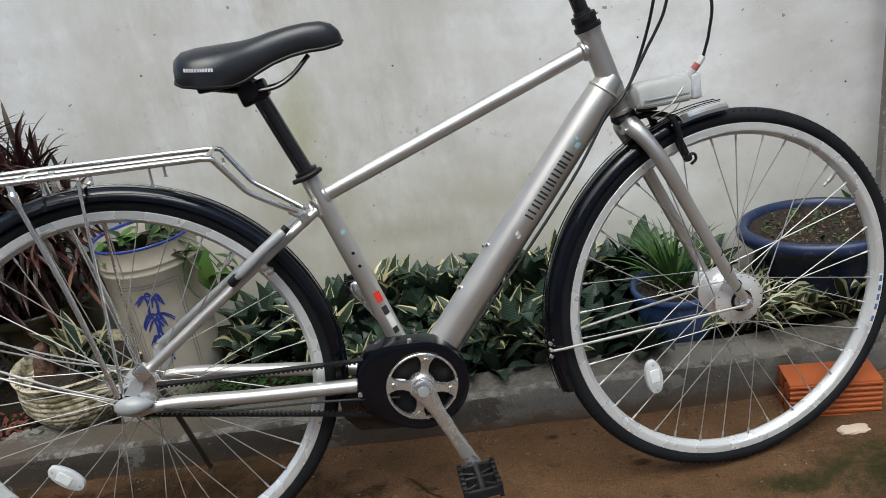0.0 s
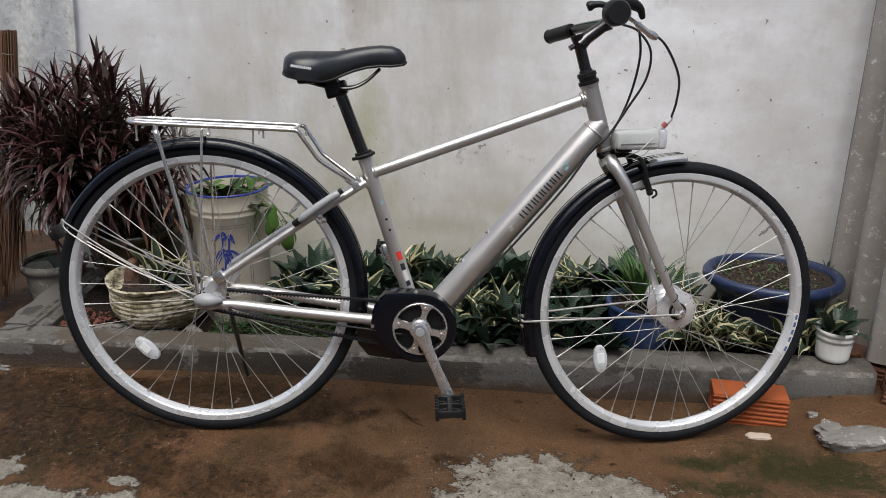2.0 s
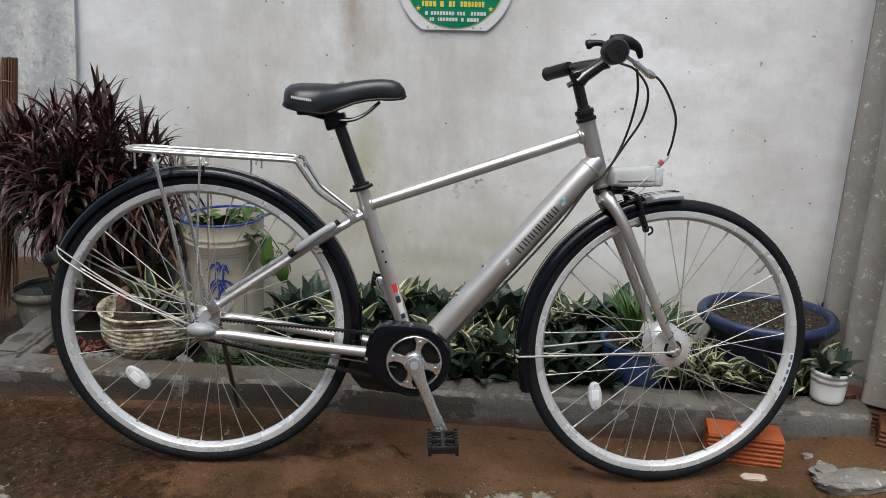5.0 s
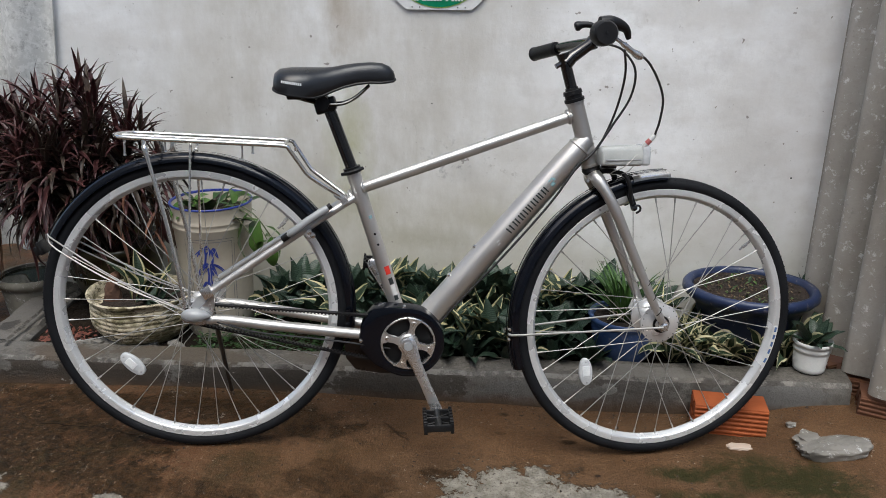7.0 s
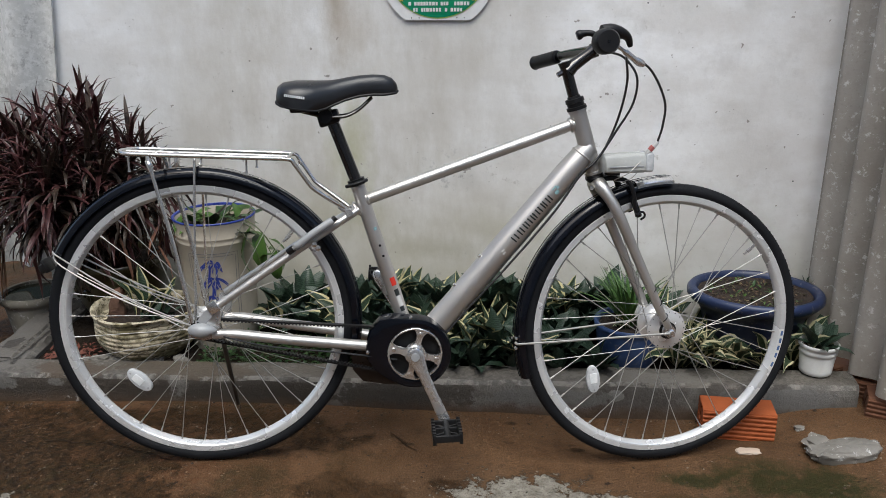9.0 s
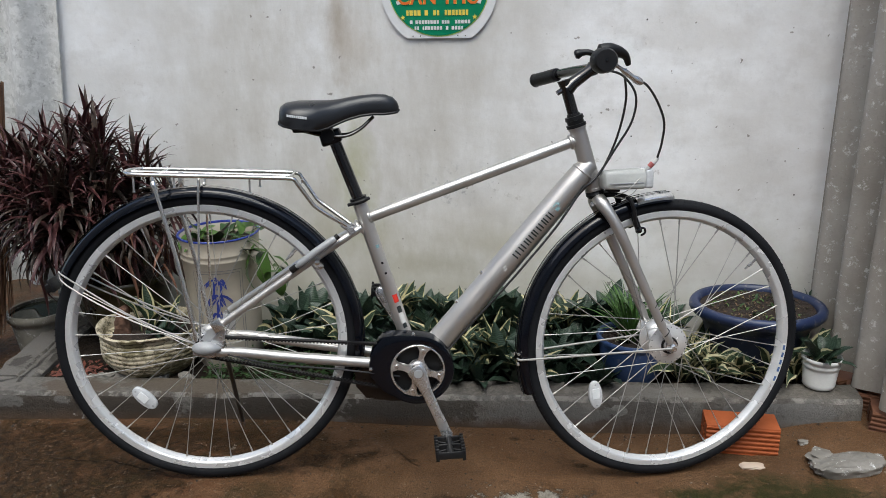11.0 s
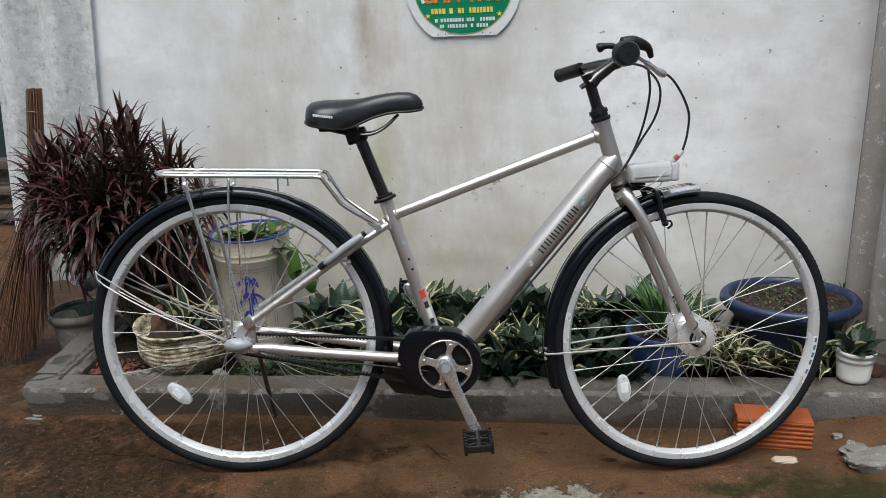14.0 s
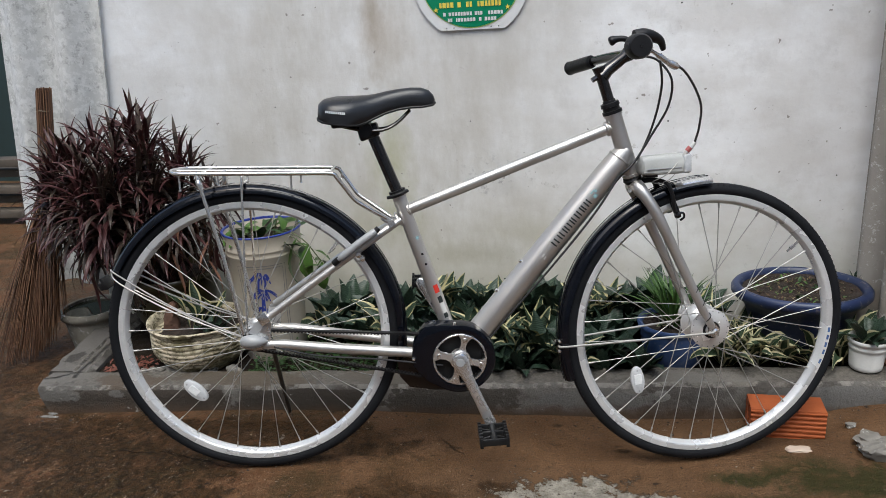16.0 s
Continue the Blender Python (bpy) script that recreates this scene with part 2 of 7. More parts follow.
def make_ground_mat():
    m, t, b = shader("wet_mud", 0.5)
    p = coords(t)
    big, mid, fine, grit = noise_tex(t, 1.9, 6, 0.6, p), noise_tex(t, 8, 8, 0.68, p), noise_tex(t, 38, 7, 0.68, p), noise_tex(t, 210, 4, 0.6, p)
    c = mix(t, ramp(t, mid, [(0.36, 0.0), (0.66, 1.0)]), (0.094, 0.048, 0.022), (0.150, 0.084, 0.043))
    c = mix(t, ramp(t, big, [(0.45, 0.0), (0.62, 0.55)]), c, (0.086, 0.051, 0.028))
    c = mix(t, ramp(t, fine, [(0.36, 0.45), (0.48, 0.0)]), c, (0.060, 0.034, 0.018))
    east = ramp(t, maths(t, "ADD", maths(t, "ADD", coord_x(t, p), 0.55), maths(t, "MULTIPLY", mid, 0.7)), [(0.38, 0.0), (0.88, 1.0)])
    flaky = maths(t, "MULTIPLY", ramp(t, noise_tex(t, 21, 8, 0.75, p), [(0.42, 0.2), (0.56, 0.9)]), maths(t, "SUBTRACT", 1.0, east))
    c = mix(t, flaky, c, mix(t, ramp(t, mid, [(0.45, 0.0), (0.55, 1.0)]), (0.040, 0.027, 0.010), (0.104, 0.046, 0.021)))
    c = mix(t, ramp(t, grit, [(0.52, 0.0), (0.70, 0.5)]), c, (0.032, 0.020, 0.012))
    c = mix(t, ramp(t, grit, [(0.34, 0.35), (0.44, 0.0)]), c, (0.20, 0.135, 0.085))
    edge = noise_tex(t, 16, 10, 0.78, p)
    for x, y, rx, ry in MOSS:
        k = maths(t, "MULTIPLY", spot(t, p, x, y, rx, ry, edge, 0.5, 2.6), ramp(t, fine, [(0.38, 0.35), (0.52, 1.0)]))
        c = mix(t, k, c, mix(t, grit, (0.016, 0.015, 0.005), (0.046, 0.043, 0.014)))
    for x, y, rx, ry in DARK:
        k = maths(t, "MULTIPLY", spot(t, p, x, y, rx, ry, edge, 0.30, 2.4), ramp(t, fine, [(0.38, 0.45), (0.52, 1.0)]))
        k = maths(t, "MULTIPLY", k, ramp(t, noise_tex(t, 27, 6, 0.7, p), [(0.38, 0.45), (0.54, 1.0)]))
        c = mix(t, k, c, mix(t, ramp(t, noise_tex(t, 55, 8, 0.75, p), [(0.42, 0.0), (0.58, 1.0)]), (0.016, 0.009, 0.003), (0.056, 0.028, 0.011)))
    stone = 0.0
    for x, y, rx, ry in PALE:
        grey = mix(t, ramp(t, fine, [(0.3, 0.0), (0.7, 1.0)]), (0.14, 0.125, 0.10), (0.35, 0.325, 0.275))
        grey = mix(t, ramp(t, grit, [(0.56, 0.0), (0.68, 0.75)]), grey, (0.07, 0.06, 0.048))
        k = spot(t, p, x, y, rx, ry, edge, 0.03, 2.8)
        rind = maths(t, "MULTIPLY", spot(t, p, x, y, rx * 1.12, ry * 1.14, edge, 0.08, 2.8), 0.85)
        c = mix(t, maths(t, "MULTIPLY", rind, maths(t, "SUBTRACT", 1.0, stone)), c, (0.034, 0.023, 0.014))
        c = mix(t, k, c, grey)
        stone = maths(t, "MAXIMUM", stone, k)
    wob = noise_tex(t, 14, 5, 0.6, p)
    crack = 0.0
    for q in CRACKS:
        crack = maths(t, "MAXIMUM", crack, crack_line(t, p, *q, wob))
    c = mix(t, maths(t, "MULTIPLY", crack, 0.6), c, (0.020, 0.013, 0.008))
    few = ramp(t, noise_tex(t, 3.4, 3, 0.5, p), [(0.48, 0.0), (0.58, 1.0)])
    speck = maths(t, "MULTIPLY", ramp(t, noise_tex(t, 46, 3, 0.55, p), [(0.66, 0.0), (0.69, 0.9)]), few)
    c = mix(t, speck, c, (0.018, 0.012, 0.008))
    chips = maths(t, "MULTIPLY", ramp(t, noise_tex(t, 66, 4, 0.65, p), [(0.65, 0.0), (0.68, 0.8)]), ramp(t, noise_tex(t, 5, 3, 0.5, p), [(0.50, 0.0), (0.58, 1.0)]))
    c = mix(t, chips, c, (0.27, 0.235, 0.19))
    fleck = maths(t, "MULTIPLY", ramp(t, noise_tex(t, 105, 6, 0.7, p), [(0.60, 0.0), (0.64, 0.75)]), maths(t, "MULTIPLY", ramp(t, noise_tex(t, 9, 4, 0.6, p), [(0.46, 0.0), (0.56, 1.0)]), maths(t, "SUBTRACT", 1.0, east)))
    c = mix(t, fleck, c, mix(t, mid, (0.26, 0.13, 0.075), (0.30, 0.26, 0.19)))
    t.links.new(c, b.inputs["Base Color"])
    rough = maths(t, "MULTIPLY_ADD", mid, 0.8, 0.12)
    rough = maths(t, "ADD", rough, maths(t, "MULTIPLY", stone, 0.35))
    t.links.new(rough, b.inputs["Roughness"])
    b.inputs["Specular IOR Level"].default_value = 0.13
    h = maths(t, "ADD", maths(t, "MULTIPLY", fine, 0.9), maths(t, "MULTIPLY", grit, 0.45))
    h = maths(t, "ADD", h, maths(t, "MULTIPLY", stone, 0.7))
    h = maths(t, "ADD", h, maths(t, "MULTIPLY", crack, -0.8))
    relief(t, b, h, 0.8, 0.014)
    return m


MOSS = [(0.86, 0.03, 0.26, 0.085), (0.70, -0.06, 0.18, 0.05), (-0.75, -0.16, 0.22, 0.06), (-0.88, -0.24, 0.26, 0.12), (0.83, 0.08, 0.20, 0.09), (0.66, 0.03, 0.14, 0.05), (0.98, 0.04, 0.16, 0.12), (-0.98, -0.06, 0.34, 0.08), (-0.62, -0.08, 0.26, 0.05)]
DARK = [(-0.92, -0.22, 0.44, 0.15), (-0.62, -0.28, 0.16, 0.10), (-1.35, -0.06, 0.42, 0.26), (-0.12, -0.19, 0.19, 0.105), (0.08, -0.10, 0.09, 0.05), (-0.55, -0.06, 0.42, 0.06), (0.205, 0.215, 0.022, 0.013), (0.205, 0.12, 0.020, 0.010), (0.37, 0.12, 0.035, 0.016), (-0.05, 0.06, 0.035, 0.012), (-0.245, 0.06, 0.013, 0.010), (-0.205, -0.115, 0.016, 0.012), (-0.85, 0.10, 0.5, 0.05), (-1.7, 0.4, 0.5, 0.4), (-1.15, 0.02, 0.35, 0.16), (-0.85, -0.14, 0.42, 0.20), (-0.35, 0.02, 0.30, 0.09), (-0.55, 0.06, 0.60, 0.14), (-1.0, 0.0, 0.45, 0.22), (-0.45, -0.30, 0.30, 0.08)]
PALE = [(0.29, -0.155, 0.265, 0.160), (0.47, -0.130, 0.15, 0.09), (0.68, -0.15, 0.13, 0.040), (0.26, -0.36, 0.35, 0.14), (-0.58, -0.395, 0.13, 0.050), (-0.83, -0.395, 0.16, 0.040), (-0.92, -0.32, 0.06, 0.05), (-0.62, -0.33, 0.05, 0.022)]
CRACKS = [(-0.97, -0.05, -0.80, -0.06), (-0.80, -0.06, -0.58, -0.125), (-0.60, -0.12, -0.53, -0.075), (-0.535, -0.07, -0.52, -0.12), (-0.10, 0.10, -0.02, 0.03)]
ground_mat = make_ground_mat()
make_ground()


# ---- wall, sheets, kerb ----
def make_plaster():
    m, t, b = shader("stained_plaster", 0.75)
    p = coords(t)
    s = t.nodes.new("ShaderNodeSeparateXYZ")
    t.links.new(p, s.inputs[0])
    flat = t.nodes.new("ShaderNodeCombineXYZ")
    t.links.new(s.outputs[0], flat.inputs[0])
    t.links.new(s.outputs[2], flat.inputs[1])
    q = flat.outputs[0]
    big, mid, fine = noise_tex(t, 1.6, 6, 0.62, p), noise_tex(t, 6, 8, 0.66, p, (1, 1, 0.35)), noise_tex(t, 60, 6, 0.65, p)
    trowel = noise_tex(t, 4, 7, 0.62, p, (0.8, 1, 1.3))
    c = mix(t, ramp(t, big, [(0.35, 0.0), (0.65, 1.0)]), (0.80, 0.81, 0.82), (0.90, 0.91, 0.92))
    c = mix(t, ramp(t, trowel, [(0.40, 0.50), (0.60, 0.0)]), c, (0.60, 0.58, 0.55))
    c = mix(t, ramp(t, noise_tex(t, 11, 8, 0.7, p), [(0.52, 0.0), (0.70, 0.30)]), c, (0.50, 0.49, 0.47))
    # a broad brownish damp zone, the run beside the sign, a green streak below
    u = maths(t, "DIVIDE", maths(t, "SUBTRACT", s.outputs[0], -0.40), 0.80)
    damp = maths(t, "MULTIPLY", ramp(t, maths(t, "MULTIPLY", u, u), [(0.1, 1.0), (1.0, 0.0)]), ramp(t, mid, [(0.32, 0.25), (0.62, 1.0)]))
    c = mix(t, maths(t, "MULTIPLY", damp, 0.78), c, (0.48, 0.458, 0.405))
    edge = noise_tex(t, 13, 8, 0.68, p, (1, 1, 0.5))
    for x, z, rx, rz, k, col in STAINS:
        c = mix(t, maths(t, "MULTIPLY", spot(t, q, x, z, rx, rz, edge, 0.7), k), c, col)
    g = noise_tex(t, 4, 6, 0.6, p)
    low = ramp(t, maths(t, "ADD", s.outputs[2], maths(t, "MULTIPLY", g, 0.5)), [(0.42, 1.0), (0.80, 0.0)])
    c = mix(t, maths(t, "MULTIPLY", low, 0.5), c, (0.38, 0.36, 0.25))
    scuff = ramp(t, noise_tex(t, 30, 8, 0.72, p), [(0.56, 0.0), (0.66, 1.0)])
    near = spot(t, q, -0.01, 0.565, 0.17, 0.11, edge, 0.5)
    c = mix(t, maths(t, "MULTIPLY", maths(t, "MULTIPLY", scuff, near), 0.75), c, (0.25, 0.25, 0.25))
    mark = maths(t, "MULTIPLY", ramp(t, noise_tex(t, 24, 7, 0.7, p), [(0.63, 0.0), (0.70, 1.0)]), ramp(t, big, [(0.46, 0.0), (0.56, 1.0)]))
    c = mix(t, maths(t, "MULTIPLY", mark, 0.45), c, (0.34, 0.32, 0.29))
    dots = ramp(t, noise_tex(t, 38, 2, 0.5, p), [(0.735, 0.0), (0.76, 0.8)])
    c = mix(t, dots, c, (0.22, 0.20, 0.18))
    c = mix(t, ramp(t, fine, [(0.60, 0.0), (0.72, 0.25)]), c, (0.55, 0.55, 0.55))
    t.links.new(c, b.inputs["Base Color"])
    relief(t, b, maths(t, "ADD", maths(t, "ADD", fine, maths(t, "MULTIPLY", mid, 1.6)), maths(t, "MULTIPLY", trowel, 0.8)), 0.22, 0.004)
    return m


STAINS = [(-0.38, 1.07, 0.055, 0.26, 0.60, (0.30, 0.235, 0.16)), (-0.33, 1.00, 0.13, 0.16, 0.35, (0.42, 0.36, 0.28)), (-0.36, 0.58, 0.12, 0.28, 0.75, (0.40, 0.40, 0.23)), (-0.36, 0.40, 0.20, 0.13, 0.5, (0.36, 0.35, 0.22)), (0.15, 0.38, 0.35, 0.10, 0.4, (0.42, 0.40, 0.29)), (-0.85, 0.70, 0.16, 0.30, 0.25, (0.50, 0.47, 0.40)), (0.02, 0.53, 0.12, 0.07, 0.30, (0.42, 0.42, 0.41)), (-0.10, 0.30, 0.30, 0.06, 0.45, (0.30, 0.29, 0.20))]


def make_cement(name, dark, light, speck=True):
    m, t, b = shader(name, 0.8)
    p = coords(t)
    mid, fine = noise_tex(t, 5, 6, 0.6, p, (1, 1, 0.6)), noise_tex(t, 90, 6, 0.7, p)
    c = mix(t, ramp(t, mid, [(0.3, 0.0), (0.7, 1.0)]), dark, light)
    if speck:
        speck = float(speck)
        c = mix(t, ramp(t, noise_tex(t, 42, 7, 0.75, p), [(0.48 + 0.10 * (1 - speck), 0.0), (0.56 + 0.10 * (1 - speck), 0.75)]), c, (0.70, 0.70, 0.69))
        c = mix(t, ramp(t, noise_tex(t, 24, 8, 0.75, p), [(0.54, 0.0), (0.62, 0.6 * speck)]), c, tuple(x * 0.55 for x in dark))
        c = mix(t, ramp(t, fine, [(0.58, 0.0), (0.75, 0.4)]), c, tuple(x * 0.5 for x in dark))
    t.links.new(c, b.inputs["Base Color"])
    relief(t, b, fine, 0.4, 0.004)
    return m


plaster = make_plaster()
fibre_cement = make_cement("fibre_cement", (0.46, 0.465, 0.455), (0.63, 0.635, 0.62))
fibre_brown = make_cement("stained_fibre_cement", (0.26, 0.232, 0.20), (0.40, 0.382, 0.350), 0.15)


def make_kerb_mat():
    """Damp grey concrete, sky light painted on top, chipped along the edge, splashed with mud along the foot."""
    m, t, b = shader("kerb_concrete", 0.75)
    p = coords(t)
    s, g = t.nodes.new("ShaderNodeSeparateXYZ"), t.nodes.new("ShaderNodeSeparateXYZ")
    t.links.new(p, s.inputs[0])
    t.links.new(t.nodes.new("ShaderNodeNewGeometry").outputs["True Normal"], g.inputs[0])
    big, mid, fine = noise_tex(t, 3, 6, 0.62, p), noise_tex(t, 15, 8, 0.7, p), noise_tex(t, 85, 6, 0.7, p)
    c = mix(t, ramp(t, mid, [(0.34, 0.0), (0.66, 1.0)]), (0.064, 0.057, 0.049), (0.116, 0.107, 0.095))
    c = mix(t, ramp(t, big, [(0.48, 0.0), (0.54, 0.65)]), c, (0.170, 0.163, 0.150))
    c = mix(t, ramp(t, fine, [(0.36, 0.35), (0.46, 0.0)]), c, (0.07, 0.062, 0.054))
    # upward faces coloured paler, painting in how the sky lights them
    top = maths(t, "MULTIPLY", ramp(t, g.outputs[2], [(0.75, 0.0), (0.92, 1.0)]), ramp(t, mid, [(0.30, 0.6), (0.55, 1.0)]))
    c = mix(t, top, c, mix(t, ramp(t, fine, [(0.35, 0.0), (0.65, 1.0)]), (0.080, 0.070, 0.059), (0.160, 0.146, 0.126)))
    c = mix(t, ramp(t, noise_tex(t, 5.5, 7, 0.7, p), [(0.54, 0.0), (0.62, 0.6)]), c, (0.085, 0.076, 0.066))
    flat = t.nodes.new("ShaderNodeCombineXYZ")
    t.links.new(s.outputs[0], flat.inputs[0])
    t.links.new(s.outputs[2], flat.inputs[1])
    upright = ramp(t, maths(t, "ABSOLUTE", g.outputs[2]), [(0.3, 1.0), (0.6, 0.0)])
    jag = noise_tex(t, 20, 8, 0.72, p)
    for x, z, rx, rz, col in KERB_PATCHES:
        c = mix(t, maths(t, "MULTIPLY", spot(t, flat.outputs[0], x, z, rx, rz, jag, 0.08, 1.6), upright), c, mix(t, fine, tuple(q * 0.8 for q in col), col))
    crown = maths(t, "SUBTRACT", 1.0, upright)
    for x, y, rx, ry, col in KERB_TOPS:
        c = mix(t, maths(t, "MULTIPLY", spot(t, p, x, y, rx, ry, jag, 0.12, 1.8), crown), c, mix(t, fine, tuple(q * 0.75 for q in col), col))
    seam = crack_line(t, p, -1.245, 0.20, -1.300, 0.62, jag, 0.008)
    seam = maths(t, "MAXIMUM", seam, crack_line(t, p, -1.36, 0.175, -1.24, 0.24, jag, 0.006))
    seam = maths(t, "MULTIPLY", maths(t, "MULTIPLY", seam, crown), ramp(t, fine, [(0.35, 0.4), (0.5, 1.0)]))
    c = mix(t, seam, c, (0.030, 0.026, 0.021))
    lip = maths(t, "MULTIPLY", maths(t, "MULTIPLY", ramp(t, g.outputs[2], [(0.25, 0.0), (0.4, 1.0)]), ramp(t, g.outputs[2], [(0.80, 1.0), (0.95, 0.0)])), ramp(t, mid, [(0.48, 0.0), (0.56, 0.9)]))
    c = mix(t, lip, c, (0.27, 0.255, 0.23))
    mud = ramp(t, maths(t, "ADD", s.outputs[2], maths(t, "MULTIPLY", mid, 0.045)), [(0.030, 0.95), (0.060, 0.0)])
    c = mix(t, mud, c, (0.070, 0.042, 0.024))
    c = mix(t, ramp(t, noise_tex(t, 30, 6, 0.7, p), [(0.66, 0.0), (0.69, 0.7)]), c, (0.30, 0.285, 0.265))
    t.links.new(c, b.inputs["Base Color"])
    relief(t, b, maths(t, "SUBTRACT", maths(t, "ADD", maths(t, "MULTIPLY", fine, 0.7), mid), seam), 0.85, 0.009)
    return m


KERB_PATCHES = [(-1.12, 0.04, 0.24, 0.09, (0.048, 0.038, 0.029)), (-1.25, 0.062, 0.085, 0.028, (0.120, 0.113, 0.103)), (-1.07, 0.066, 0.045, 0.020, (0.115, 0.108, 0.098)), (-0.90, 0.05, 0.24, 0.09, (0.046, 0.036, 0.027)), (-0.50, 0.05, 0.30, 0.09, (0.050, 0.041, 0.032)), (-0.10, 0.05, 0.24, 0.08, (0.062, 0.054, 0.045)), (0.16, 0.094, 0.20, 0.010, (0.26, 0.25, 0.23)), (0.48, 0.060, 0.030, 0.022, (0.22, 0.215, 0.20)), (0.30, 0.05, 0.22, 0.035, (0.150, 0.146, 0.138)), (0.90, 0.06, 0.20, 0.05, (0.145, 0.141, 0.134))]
# the first two entries paint the sky's paleness onto corner and return
KERB_TOPS = [(-1.30, 0.22, 0.14, 0.09, (0.160, 0.146, 0.128)), (-1.36, 0.42, 0.09, 0.20, (0.150, 0.138, 0.122)), (-1.05, 0.20, 0.16, 0.06, (0.105, 0.080, 0.058)), (-0.70, 0.24, 0.26, 0.07, (0.105, 0.084, 0.062)), (-0.25, 0.28, 0.24, 0.07, (0.125, 0.108, 0.088)), (-1.33, 0.33, 0.035, 0.045, (0.06, 0.053, 0.045)), (0.55, 0.34, 0.30, 0.05, (0.19, 0.175, 0.152))]
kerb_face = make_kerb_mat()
WALL_Y = 0.772
bm = B()
block(bm, (2.7, 0.12, 3.0), pose(-0.14, WALL_Y + 0.06, 1.38))
solid("wall_back", bm, plaster, "off-white plastered wall with brown and green damp stains", "wall", "structure")


def corrugated(name, x0, x1, z0, z1, y, pitch, depth, material, label, lean=0.0, phase=0.0, lean_left=None):
    """A corrugated sheet, real thickness, standing upright."""
    n = max(8, int((x1 - x0) / pitch * 14))
    bm, th, rows = B(), 0.007, 10
    lays = []
    for back in (0, 1):
        grid = []
        for j in range(rows + 1):
            z = z0 + (z1 - z0) * j / rows
            line = []
            for i in range(n + 1):
                x = x0 + (x1 - x0) * i / n
                w = 0.5 * depth * math.cos(2 * math.pi * (x - x0) / pitch + phase)
                tip = lean if lean_left is None else lean_left + (lean - lean_left) * i / n
                line.append(bm.verts.new((x + tip * (z - z0), y - w + th * back, z + (0.006 * noise.noise((x * 9, j, 3)) if j == 0 else 0))))
            grid.append(line)
        lays.append(grid)
    for grid in lays:
        for j in range(rows):
            for i in range(n):
                bm.faces.new((grid[j][i], grid[j][i + 1], grid[j + 1][i + 1], grid[j + 1][i]))
    f, k = lays
    for j in range(rows):
        for i in (0, n):
            bm.faces.new((f[j][i], f[j + 1][i], k[j + 1][i], k[j][i]))
    for i in range(n):
        for j in (0, rows):
            bm.faces.new((f[j][i], f[j][i + 1], k[j][i + 1], k[j][i]))
    return solid(name, bm, material, label, "corrugated sheet", smooth=60)


corrugated("corrugated_sheet", -1.790, -1.396, 0.195, 2.3, 0.732, 0.178, 0.06, fibre_cement, "grey weathered corrugated fibre cement sheet standing against the wall", 0.105, math.pi * 0.9, 0.11)
right_sheet = corrugated("corrugated_sheet", 0.0, 0.50, 0.0, 2.2, 0.0, 0.125, 0.052, fibre_brown, "brown-stained grey corrugated fibre cement sheet beside the flower bed", 0.0, 2.2)
right_sheet.matrix_basis = Matrix.Translation((1.060, 0.758, 0.105)) @ Matrix.Rotation(radians(-77), 4, "Z")


def kerb_line(x):
    return 0.1545 + 0.0875 * (x + 1.174), 0.088 + 0.006 * (x + 1.174)


